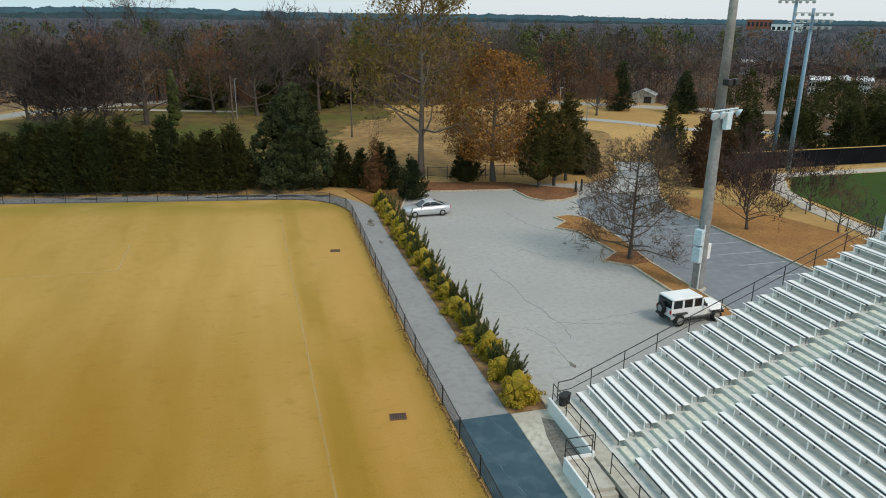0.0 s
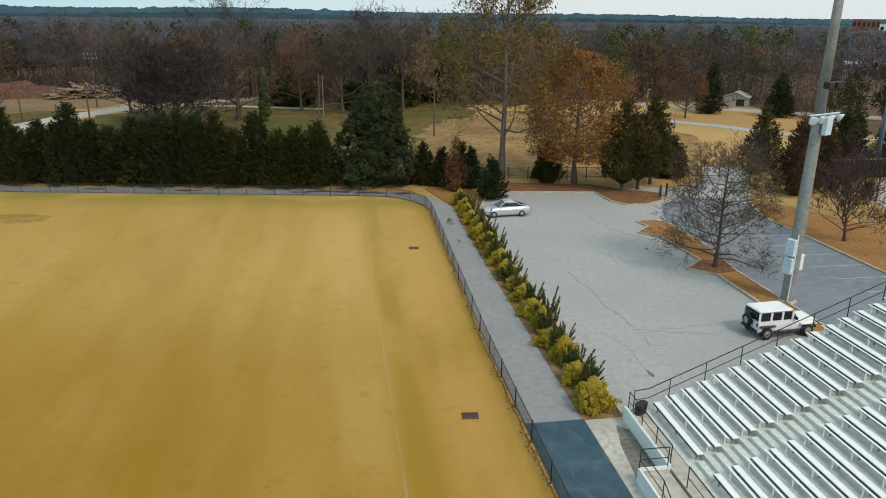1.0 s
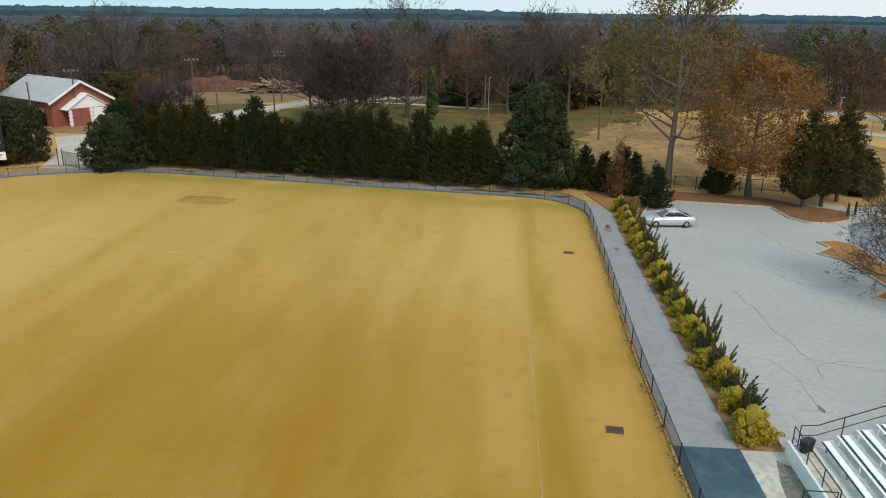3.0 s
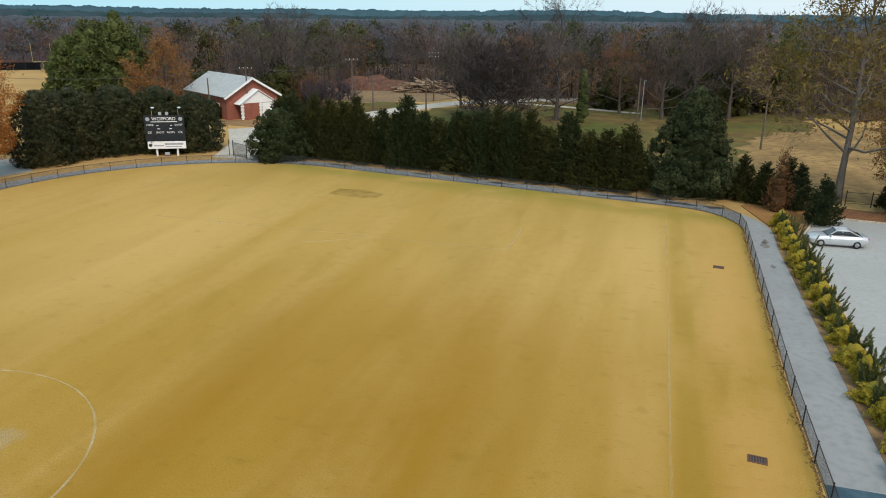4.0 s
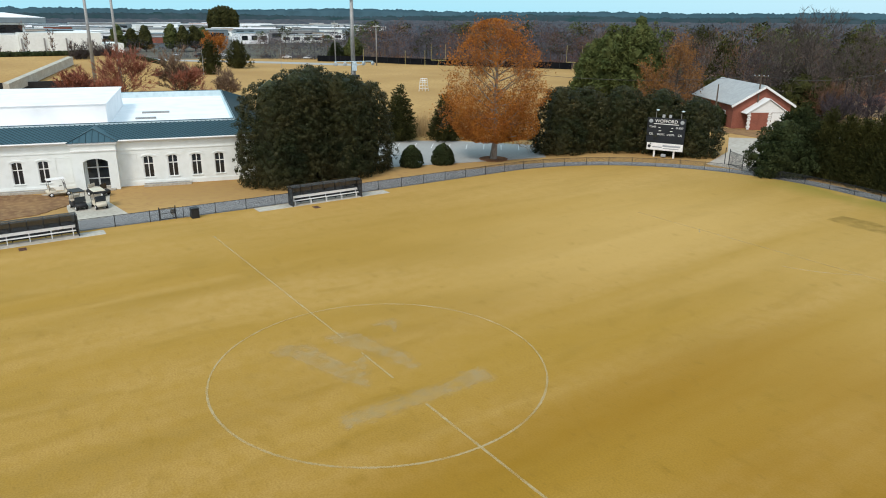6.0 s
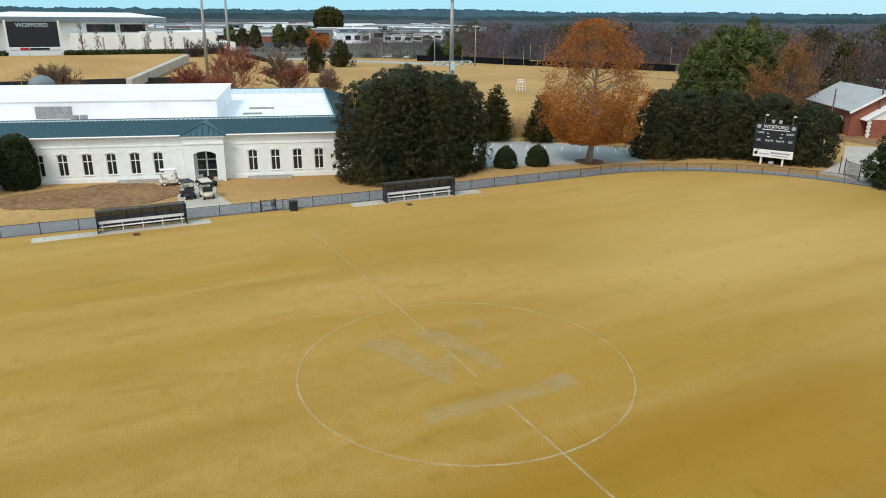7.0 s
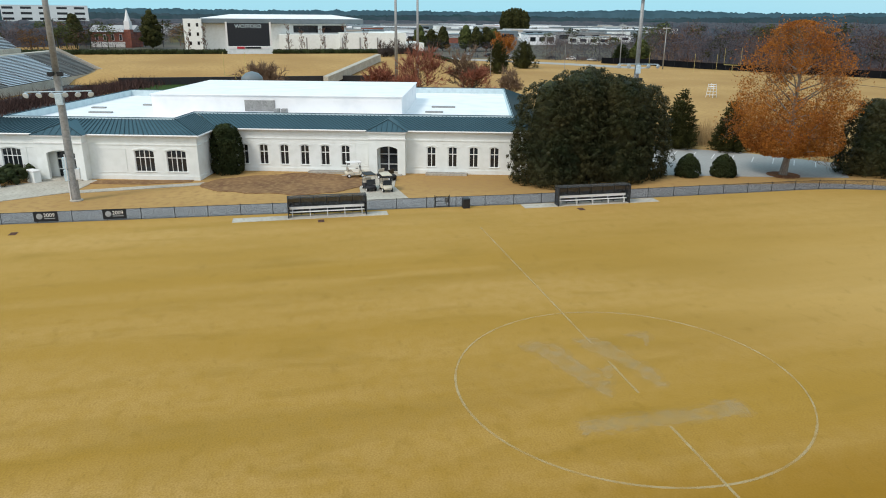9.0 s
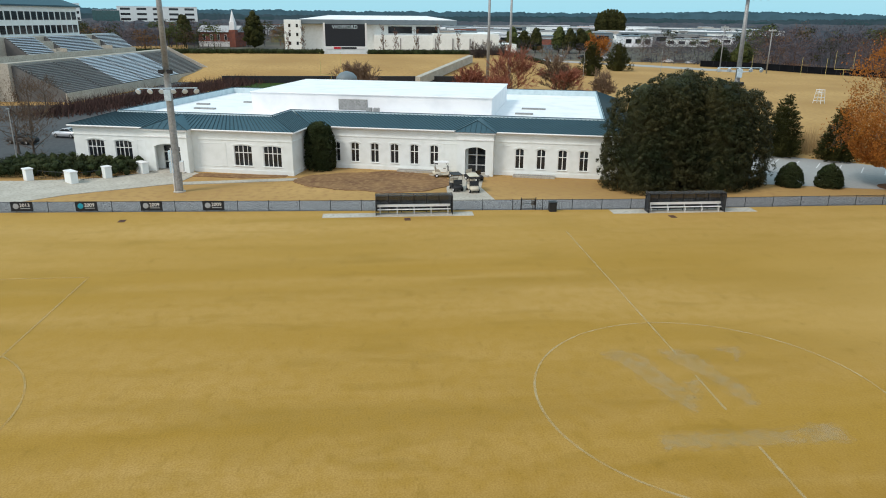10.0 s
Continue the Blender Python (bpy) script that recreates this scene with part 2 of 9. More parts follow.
    col = mix(scar, col, (0.19, 0.11, 0.012), 0.42)
    fleck, _ = tex(3.4, 0.6, 0.74, (0.5, 1.2, 1), -8, d=7.0)
    col = mix(fleck, col, (0.18, 0.105, 0.015), 0.35)
    # unmown, greener grass along the far fence
    sep, run, edge_f = n.new("ShaderNodeSeparateXYZ"), n.new("ShaderNodeMath"), n.new("ShaderNodeMapRange")
    link(co.outputs["Object"], sep.inputs[0])
    run.operation, run.inputs[1].default_value = "MULTIPLY_ADD", 0.158
    link(sep.outputs[0], run.inputs[0])
    link(sep.outputs[1], run.inputs[2])
    edge_f.inputs[1].default_value, edge_f.inputs[2].default_value, edge_f.inputs[4].default_value = 56.5, 61.5, 1.0
    link(run.outputs[0], edge_f.inputs[0])
    patches, _ = tex(0.2, 0.36, 0.54, (0.7, 1, 1), d=6.0)
    both = n.new("ShaderNodeMath")
    both.operation = "MULTIPLY"
    link(edge_f.outputs[0], both.inputs[0])
    link(patches, both.inputs[1])
    col = mix(both.outputs[0], col, (0.19, 0.155, 0.012))
    link(col, bsdf.inputs["Base Color"])
    bp = n.new("ShaderNodeBump")
    bp.inputs["Strength"].default_value, bp.inputs["Distance"].default_value = 0.3, 0.02
    link(raw, bp.inputs["Height"])
    link(bp.outputs[0], bsdf.inputs["Normal"])
    return mt


def worn(mt, scale, low, high, most):
    """Paint worn through: bare ground shows between the flecks that are left."""
    nt = mt.node_tree
    n = nt.nodes
    co, t, r = n.new("ShaderNodeTexCoord"), n.new("ShaderNodeTexNoise"), n.new("ShaderNodeMapRange")
    t.inputs["Scale"].default_value, t.inputs["Detail"].default_value = scale, 8.0
    r.inputs[1].default_value, r.inputs[2].default_value, r.inputs[3].default_value, r.inputs[4].default_value = low, high, 0.0, most
    nt.links.new(co.outputs["Object"], t.inputs["Vector"])
    nt.links.new(t.outputs[0], r.inputs[0])
    tr, mx = n.new("ShaderNodeBsdfTransparent"), n.new("ShaderNodeMixShader")
    nt.links.new(r.outputs[0], mx.inputs[0])
    nt.links.new(tr.outputs[0], mx.inputs[1])
    nt.links.new(n["Principled BSDF"].outputs[0], mx.inputs[2])
    nt.links.new(mx.outputs[0], n["Material Output"].inputs[0])
    return mt


M = dict(
    turf=grass_field("dormant_turf", (0.462, 0.287, 0.09), (0.34, 0.193, 0.022), (0.225, 0.132, 0.008), (0.19, 0.105, 0.018)),
    lawn=material("dormant_lawn", (0.45, 0.29, 0.11), (0.36, 0.22, 0.08), 0.05, 0.95, c=(0.34, 0.205, 0.082), fine=1.2, bump=0.5, bump_scale=8, spec=0.1),
    drygrass=material("littered_dry_grass", (0.34, 0.21, 0.085), (0.2, 0.125, 0.05), 0.12, 0.95, c=(0.14, 0.088, 0.042), fine=0.8, bump=0.5, bump_scale=6, spec=0.1),
    green_lawn=material("winter_lawn", (0.075, 0.092, 0.02), (0.16, 0.1, 0.036), 0.07, 0.95, c=(0.085, 0.05, 0.026), fine=0.3, bump=0.4, bump_scale=8, spec=0.1),
    litter=material("leaf_litter", (0.16, 0.10, 0.06), (0.10, 0.065, 0.045), 0.06, 0.95, c=(0.2, 0.12, 0.06), fine=1.5, bump=0.5, bump_scale=6, spec=0.1),
    green_turf=material("synthetic_turf", (0.036, 0.066, 0.011), (0.03, 0.056, 0.01), 0.05, 0.9, bump=0.3, bump_scale=20, spec=0.1),
    paint=worn(material("worn_line_paint", (0.60, 0.50, 0.30), (0.54, 0.43, 0.22), 0.5, 0.9, spec=0.1), 0.9, 0.15, 0.64, 0.5),
    paint_thin=worn(material("faint_line_paint", (0.58, 0.46, 0.24), (0.5, 0.38, 0.17), 0.5, 0.9, spec=0.1), 0.9, 0.2, 0.66, 0.42),
    bleach=worn(material("bleached_turf", (0.52, 0.44, 0.30), (0.5, 0.40, 0.22), 0.35, 0.95, bump=0.3, bump_scale=8, spec=0.1), 1.4, 0.3, 0.75, 0.32),
    bleach_rim=worn(material("bleached_turf_rim", (0.5, 0.41, 0.26), (0.48, 0.37, 0.19), 0.35, 0.95, bump=0.3, bump_scale=8, spec=0.1), 1.6, 0.35, 0.75, 0.16),
    newtar=material("newer_asphalt", (0.185, 0.203, 0.225), (0.155, 0.173, 0.193), 0.12, 0.85, c=(0.21, 0.225, 0.243), fine=1.3, bump=0.3, bump_scale=30),
    scuff=worn(material("scuffed_turf", (0.2, 0.15, 0.03), (0.16, 0.12, 0.03), 0.4, 0.95, spec=0.1), 0.7, 0.3, 0.75, 0.45),
    asphalt=material("grey_asphalt", (0.365, 0.362, 0.345), (0.325, 0.322, 0.308), 0.10, 0.85, c=(0.305, 0.302, 0.288), fine=2.6, bump=0.3, bump_scale=30),
    path=material("path_asphalt", (0.275, 0.272, 0.27), (0.245, 0.242, 0.24), 0.3, 0.85, c=(0.22, 0.218, 0.217), fine=2.0, bump=0.3, bump_scale=30),
    wet=material("coated_asphalt", (0.022, 0.055, 0.08), (0.034, 0.075, 0.10), 0.5, 0.55, c=(0.055, 0.10, 0.125), fine=1.2, bump=0.2, bump_scale=20),
    concrete=material("concrete", (0.50, 0.47, 0.40), (0.40, 0.37, 0.31), 0.4, 0.85, c=(0.33, 0.30, 0.25), fine=3.0, bump=0.3, bump_scale=15),
    deck=material("bleacher_deck", (0.62, 0.615, 0.57), (0.54, 0.535, 0.50), 0.5, 0.7, c=(0.44, 0.44, 0.41), fine=3.0),
    aisle=material("aisle_concrete", (0.68, 0.67, 0.57), (0.6, 0.59, 0.51), 0.8, 0.8, c=(0.5, 0.49, 0.42), fine=5.0, bump=0.2, bump_scale=20),
    kerb=material("kerb_concrete", (0.52, 0.46, 0.37), (0.42, 0.35, 0.26), 0.6, 0.85, c=(0.34, 0.25, 0.17), fine=4.0, bump=0.3, bump_scale=15),
    mulch=material("red_brown_mulch", (0.19, 0.085, 0.04), (0.13, 0.06, 0.035), 0.5, 0.95, c=(0.27, 0.14, 0.06), fine=5.0, bump=0.9, bump_scale=9, spec=0.1),
    straw=material("pine_straw", (0.37, 0.19, 0.066), (0.28, 0.138, 0.05), 0.35, 0.95, c=(0.19, 0.095, 0.04), fine=5.0, bump=0.8, bump_scale=9, spec=0.1),
    soil=material("bare_soil", (0.25, 0.145, 0.07), (0.16, 0.088, 0.048), 0.28, 0.95, c=(0.3, 0.19, 0.09), fine=1.6, bump=0.9, bump_scale=6, spec=0.1),
    stucco=material("white_stucco", (0.80, 0.83, 0.81), (0.76, 0.79, 0.765), 0.25, 0.85, c=(0.72, 0.75, 0.72), fine=1.0, bump=0.15, bump_scale=40),
    membrane=material("white_roof_membrane", (0.86, 0.87, 0.88), (0.82, 0.83, 0.84), 0.12, 0.6, c=(0.74, 0.76, 0.78), fine=0.35),
    # parapet toned bluer and darker than the white roof and walls
    parapet=material("pale_blue_parapet", (0.56, 0.67, 0.70), (0.5, 0.62, 0.66), 0.25, 0.7, c=(0.45, 0.56, 0.6), fine=1.2),
    roof=material("blue_green_metal_roof", (0.03, 0.073, 0.096), (0.036, 0.084, 0.11), 0.15, 0.5, metal=0.0, c=(0.044, 0.096, 0.122), fine=4.0),
    # seams darker than the roof sheets, their shadow lines painted in
    seamshade=material("seam_shadow_tone", (0.012, 0.034, 0.044), (0.016, 0.042, 0.054), 0.5, 0.5),
    # grandstand concrete darkened to paint in the shade gaps under the benches
    shadeconcrete=material("shade_dark_concrete", (0.16, 0.155, 0.15), (0.11, 0.108, 0.105), 0.3, 0.9),
    townland=material("town_ground", (0.10, 0.10, 0.07), (0.15, 0.135, 0.11), 0.02, 0.95, c=(0.085, 0.08, 0.08), fine=0.1, spec=0.05),
    glass=material("dark_window_glass", (0.012, 0.015, 0.018), (0.02, 0.024, 0.028), 0.8, 0.08, spec=0.6),
    white=material("white_paint", (0.80, 0.80, 0.79), (0.74, 0.74, 0.73), 1.0, 0.5, c=(0.68, 0.67, 0.65), fine=6.0),
    black=material("black_metal", (0.015, 0.016, 0.018), (0.022, 0.022, 0.025), 2.0, 0.5, c=(0.03, 0.03, 0.03), fine=8.0),
    screencloth=material("black_screen_cloth", (0.006, 0.007, 0.009), (0.01, 0.011, 0.013), 0.4, 1.0, spec=0.05),
    alu=material("bench_aluminium", (0.87, 0.86, 0.845), (0.83, 0.82, 0.805), 1.0, 0.45, metal=0.1, c=(0.78, 0.77, 0.755), fine=5.0),
    seatblue=material("blue_white_stadium_bench", (0.66, 0.74, 0.8), (0.58, 0.67, 0.74), 0.3, 0.45, c=(0.5, 0.58, 0.65), fine=1.0),
    # near-black colour standing for the shade below the seat planks
    seatshade=material("seat_edge_shade", (0.018, 0.022, 0.035), (0.03, 0.035, 0.05), 2.0, 0.6),
    galv=material("galvanised_steel", (0.36, 0.36, 0.35), (0.29, 0.29, 0.285), 1.0, 0.55, metal=0.4, c=(0.24, 0.24, 0.235), fine=4.0),
    bluepole=material("blue_grey_painted_steel", (0.22, 0.33, 0.42), (0.19, 0.29, 0.38), 1.0, 0.5, c=(0.16, 0.25, 0.33), fine=4.0),
    lamp=material("pale_blue_lamp_housing", (0.62, 0.72, 0.76), (0.5, 0.62, 0.68), 2.0, 0.4, c=(0.4, 0.5, 0.56), fine=6.0),
    bark=material("grey_brown_bark", (0.095, 0.078, 0.065), (0.065, 0.053, 0.045), 1.0, 0.95, c=(0.13, 0.11, 0.09), fine=8.0, bump=0.8, bump_scale=12, stretch=(1, 1, 0.3), spec=0.1),
    palebark=material("pale_grey_bark", (0.24, 0.21, 0.18), (0.17, 0.14, 0.115), 1.0, 0.95, c=(0.3, 0.27, 0.23), fine=8.0, bump=0.8, bump_scale=12, stretch=(1, 1, 0.3), spec=0.1),
    greybark=material("weathered_grey_bark", (0.15, 0.128, 0.11), (0.1, 0.086, 0.074), 1.0, 0.95, c=(0.19, 0.165, 0.14), fine=8.0, bump=0.8, bump_scale=12, stretch=(1, 1, 0.3), spec=0.1),
    brick=material("red_brick", (0.26, 0.085, 0.055), (0.2, 0.065, 0.045), 1.0, 0.85, c=(0.3, 0.12, 0.08), fine=8.0),
    shingle=material("grey_shingle", (0.42, 0.43, 0.43), (0.35, 0.36, 0.365), 1.0, 0.85, c=(0.3, 0.31, 0.31), fine=6.0),
    rubber=material("tyre_rubber", (0.015, 0.015, 0.015), (0.022, 0.022, 0.022), 3.0, 0.8),
    silver=material("silver_car_paint", (0.62, 0.64, 0.66), (0.58, 0.6, 0.62), 1.0, 0.25, metal=0.5, spec=0.6),
    carwhite=material("white_car_paint", (0.80, 0.80, 0.80), (0.77, 0.77, 0.77), 1.0, 0.25, spec=0.6),
    timber=material("weathered_timber", (0.11, 0.085, 0.065), (0.075, 0.058, 0.045), 1.0, 0.9, c=(0.17, 0.135, 0.105), fine=6.0, stretch=(1, 1, 0.2)),
    yellow=material("yellow_painted_steel", (0.55, 0.47, 0.18), (0.47, 0.4, 0.14), 1.0, 0.5),
    board=material("black_scoreboard_face", (0.012, 0.015, 0.02), (0.018, 0.021, 0.027), 2.0, 0.45),
    magnolia=leafy("magnolia_leaf", (0.02, 0.028, 0.011), (0.05, 0.046, 0.018), island=0.25, rough=0.45, glow=0.08),
    conifer=leafy("dark_conifer_needle", (0.03, 0.034, 0.01), (0.058, 0.056, 0.015), glow=0.15, island=0.25),
    cedar=leafy("olive_cedar_spray", (0.055, 0.058, 0.018), (0.1, 0.075, 0.022)),
    bluegreen=leafy("blue_green_spray", (0.029, 0.04, 0.017), (0.05, 0.058, 0.023)),
    hedge=leafy("clipped_hedge_leaf", (0.026, 0.038, 0.013), (0.042, 0.05, 0.018)),
    pine=leafy("pine_needle", (0.065, 0.085, 0.026), (0.1, 0.11, 0.034)),
    orange=leafy("orange_autumn_leaf", (0.42, 0.16, 0.027), (0.29, 0.10, 0.022)),
    dullrusset=leafy("dull_russet_leaf", (0.15, 0.08, 0.034), (0.19, 0.105, 0.04)),
    rustleaf=leafy("rusty_beech_leaf", (0.27, 0.125, 0.035), (0.2, 0.095, 0.035)),
    russet=leafy("russet_oak_leaf", (0.22, 0.10, 0.028), (0.30, 0.14, 0.03)),
    rust=leafy("rust_needle", (0.12, 0.06, 0.027), (0.17, 0.085, 0.038)),
    rust_dark=leafy("dark_rust_needle", (0.075, 0.045, 0.025), (0.10, 0.055, 0.03)),
    olive=leafy("olive_gold_leaf", (0.13, 0.10, 0.026), (0.18, 0.125, 0.03)),
    gold=leafy("golden_shrub_leaf", (0.46, 0.33, 0.035), (0.28, 0.21, 0.028)),
    juniper=leafy("juniper_spray", (0.085, 0.10, 0.035), (0.12, 0.12, 0.04)),
    twig=material("bare_twigs", (0.10, 0.08, 0.072), (0.05, 0.042, 0.041), 0.1, 0.95, island=0.2, spec=0.05, lo=0.4, hi=0.6),
    redtwig=material("reddish_twigs", (0.175, 0.092, 0.055), (0.085, 0.053, 0.043), 0.1, 0.95, island=0.2, spec=0.05, lo=0.4, hi=0.6),
    greytwig=material("grey_tan_twigs", (0.185, 0.155, 0.135), (0.10, 0.088, 0.08), 0.1, 0.95, island=0.2, spec=0.05, lo=0.4, hi=0.6),
    browntwig=material("brown_twigs", (0.135, 0.092, 0.06), (0.09, 0.062, 0.042), 0.3, 0.95, island=0.3, spec=0.05),
    # twigs of far trees, air haze painted in as a blue-grey tint
    hazetwig=material("hazed_distant_twigs", (0.095, 0.09, 0.105), (0.058, 0.058, 0.072), 0.06, 0.95, island=0.2, spec=0.05, lo=0.4, hi=0.6),
    plumtwig=material("plum_brown_twigs", (0.085, 0.05, 0.043), (0.06, 0.04, 0.036), 0.4, 0.95, island=0.3, spec=0.05),
    darktwig=material("dark_twigs", (0.05, 0.043, 0.042), (0.064, 0.05, 0.046), 0.2, 0.95, island=0.3, spec=0.05),
    tantwig=material("tan_twigs", (0.20, 0.135, 0.09), (0.15, 0.10, 0.07), 0.02, 0.95, island=0.35, spec=0.05),
    mauvetwig=material("grey_mauve_twigs", (0.085, 0.067, 0.074), (0.042, 0.038, 0.046), 0.1, 0.95, island=0.2, spec=0.05, lo=0.4, hi=0.6),
    russettwig=material("russet_brown_twigs", (0.17, 0.082, 0.055), (0.085, 0.05, 0.045), 0.1, 0.95, island=0.22, spec=0.05, lo=0.4, hi=0.6),
    crimson=material("crimson_twigs", (0.3, 0.115, 0.072), (0.21, 0.085, 0.06), 0.3, 0.95, island=0.4, spec=0.05),
    dirt=material("bare_dirt", (0.20, 0.135, 0.085), (0.26, 0.17, 0.085), 0.12, 0.95, c=(0.13, 0.095, 0.06), fine=1.0, bump=0.6, bump_scale=4, spec=0.05),
    # canopy colour carries the blue of distance haze
    canopy=material("hazed_far_canopy", (0.058, 0.066, 0.082), (0.088, 0.08, 0.086), 0.03, 0.95, c=(0.03, 0.044, 0.05), fine=0.09, bump=1.0, bump_scale=0.25, spec=0.05),
    # both ridge colours include the blue tint of distance haze
    ridge=material("hazed_ridge", (0.034, 0.052, 0.062), (0.044, 0.064, 0.074), 0.004, 1.0, c=(0.022, 0.048, 0.05), fine=0.02, spec=0.0),
    ridge_far=material("hazed_far_ridge", (0.052, 0.098, 0.122), (0.044, 0.083, 0.105), 0.004, 1.0, c=(0.038, 0.073, 0.09), fine=0.012, spec=0.0),
    pale_road=material("pale_concrete_road", (0.47, 0.43, 0.37), (0.40, 0.36, 0.31), 0.15, 0.9, c=(0.33, 0.29, 0.24), fine=1.5),
    clay=material("red_clay", (0.13, 0.06, 0.042), (0.09, 0.052, 0.04), 0.2, 0.95, c=(0.17, 0.085, 0.055), fine=1.2, bump=0.8, bump_scale=2, spec=0.05),
    logs=material("cut_logs", (0.27, 0.19, 0.12), (0.2, 0.13, 0.085), 0.5, 0.9, c=(0.14, 0.1, 0.07), fine=3.0, obj=0.35),
    red=material("red_sign_paint", (0.5, 0.03, 0.05), (0.45, 0.03, 0.045), 1.0, 0.5),
    roofgrey=material("grey_metal_roof", (0.17, 0.21, 0.23), (0.14, 0.18, 0.2), 0.3, 0.5),
    glassgreen=material("green_glass", (0.05, 0.13, 0.13), (0.04, 0.1, 0.1), 0.3, 0.15, spec=0.6),
    reed=material("dry_reed", (0.42, 0.3, 0.15), (0.33, 0.22, 0.1), 0.3, 0.95, island=0.3, spec=0.05),
    cap=material("yellow_fence_cap", (0.55, 0.36, 0.12), (0.48, 0.31, 0.1), 0.5, 0.6),
    greyink=material("grey_sign_ink", (0.36, 0.38, 0.4), (0.3, 0.32, 0.34), 3.0, 0.6),
    litterleaf=material("fallen_leaf", (0.22, 0.13, 0.055), (0.15, 0.08, 0.035), 0.6, 0.95, island=0.4, spec=0.05),
    scuffblue=material("scuffed_coating", (0.075, 0.13, 0.155), (0.05, 0.095, 0.12), 2.0, 0.8),
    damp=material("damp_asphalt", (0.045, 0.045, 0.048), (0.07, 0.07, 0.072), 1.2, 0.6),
    stain=material("damp_stain", (0.15, 0.135, 0.115), (0.2, 0.185, 0.16), 1.2, 0.8, c=(0.1, 0.09, 0.08), fine=6.0),
    darkroad=material("dark_asphalt", (0.07, 0.072, 0.075), (0.055, 0.057, 0.06), 0.15, 0.85, c=(0.09, 0.09, 0.09), fine=1.5),
    teal=material("teal_sign_ink", (0.02, 0.3, 0.42), (0.02, 0.27, 0.38), 3.0, 0.6),
    rusty=material("rusty_iron", (0.12, 0.06, 0.04), (0.085, 0.045, 0.035), 3.0, 0.8, c=(0.17, 0.09, 0.05), fine=12.0),
    cream=material("cream_cart_body", (0.62, 0.57, 0.45), (0.57, 0.52, 0.41), 2.0, 0.35),
    seatcream=material("beige_vinyl", (0.5, 0.45, 0.36), (0.44, 0.39, 0.31), 4.0, 0.6),
    stallwhite=material("white_stall_paint", (0.7, 0.7, 0.69), (0.55, 0.55, 0.54), 1.5, 0.8),
)

# ---- the ground and what is laid on it ----
def rounded(corners, step=1.0):
    """A line through corners (x, y, radius), its corners rounded."""
    out = [Vector(corners[0][:2])]
    for a, b, c in zip(corners, corners[1:], corners[2:]):
        p, q, r = Vector(a[:2]), Vector(b[:2]), Vector(c[:2])
        u, w = (p - q).normalized(), (r - q).normalized()
        if b[2] <= 0:
            out.append(q)
            continue
        half = u.angle(w) / 2
        t = b[2] / math.tan(half)
        mid = q + (u + w).normalized() * (b[2] / math.sin(half))
        s, e = q + u * t - mid, q + w * t - mid
        turn = s.angle_signed(e)
        n = max(4, int(abs(turn) * b[2] / step))
        for i in range(n + 1):
            k = -turn * i / n
            out.append(mid + Vector((s.x * math.cos(k) - s.y * math.sin(k), s.x * math.sin(k) + s.y * math.cos(k))))
    out.append(Vector(corners[-1][:2]))
    return out


def spaced(line, step):
    """Points along a line, step metres apart."""
    out, left = [line[0]], step
    for a, b in zip(line, line[1:]):
        length, done = (b - a).length, 0.0
        while length - done >= left:
            done += left
            out.append(a + (b - a) * (done / length))
            left = step
        left -= length - done
    return out


def aside(line, d):
    """The line moved d metres to its right."""
    out = []
    for i, p in enumerate(line):
        w = (line[min(i + 1, len(line) - 1)] - line[max(i - 1, 0)]).normalized()
        out.append(p + Vector((w.y, -w.x)) * d)
    return out


def hill(x, y):
    """The height of the land: flat near by, gentle rises far off."""
    r = math.hypot(x, y)
    k = min(max((r - 1400) / 2600, 0), 1)
    k = k * k * (3 - 2 * k)
    return -0.06 + k * (5 + 4 * noise.noise(Vector((x / 900, y / 900, 3.1))))


def land():
    rings = [0, 60, 120, 200, 300, 420, 560, 720, 900, 1100, 1350, 1650, 2000, 2400, 2850, 3350, 3900, 4500]
    n = 120
    v, f = [(0, 0, hill(0, 0))], []
    for r in rings[1:]:
        for i in range(n):
            a = 6.28319 * i / n
            v.append((r * math.cos(a), r * math.sin(a), hill(r * math.cos(a), r * math.sin(a))))
    f += [(0, 1 + i, 1 + (i + 1) % n) for i in range(n)]
    for k in range(len(rings) - 2):
        f += [(1 + k * n + i, 1 + (k + 1) * n + i, 1 + (k + 1) * n + (i + 1) % n, 1 + k * n + (i + 1) % n) for i in range(n)]
    g = Geo()
    g.v, g.f = v, f
    return g


solid("ground", land(), M["lawn"], "dormant straw-coloured lawn and open land reaching the hills", "ground", kind="structure")

FENCE_LINE = rounded([(38.85, -45, 0), (38.95, 20, 0), (39.9, 56.8, 7), (-37.3, 69.0, 25), (-37.1, 6, 0), (-39.4, -54, 0), (-39.8, -76, 0)])
inner = aside(FENCE_LINE, -0.1)
solid("playing_field", Geo().prism([tuple(p) for p in inner], -0.3, 0.0), M["turf"], "golden dormant turf of a soccer field with mown bands", "field", kind="structure")

# the path round the field
smooth_line = rounded([(38.95, 11.4, 0), (38.95, 20, 0), (39.9, 56.8, 7), (-37.3, 69.0, 25), (-37.1, 6, 0), (-39.4, -54, 0), (-39.8, -76, 0)])
dense = spaced(smooth_line, 1.0)
widths = [3.0 - 0.5 * min(max((i - 20) / 20, 0), 1) + 1.6 * min(max((i - 125) / 20, 0), 1) for i in range(len(dense))]
outer = [p + (q - p) * w for p, q, w in zip(dense, aside(dense, 1.0), widths)]
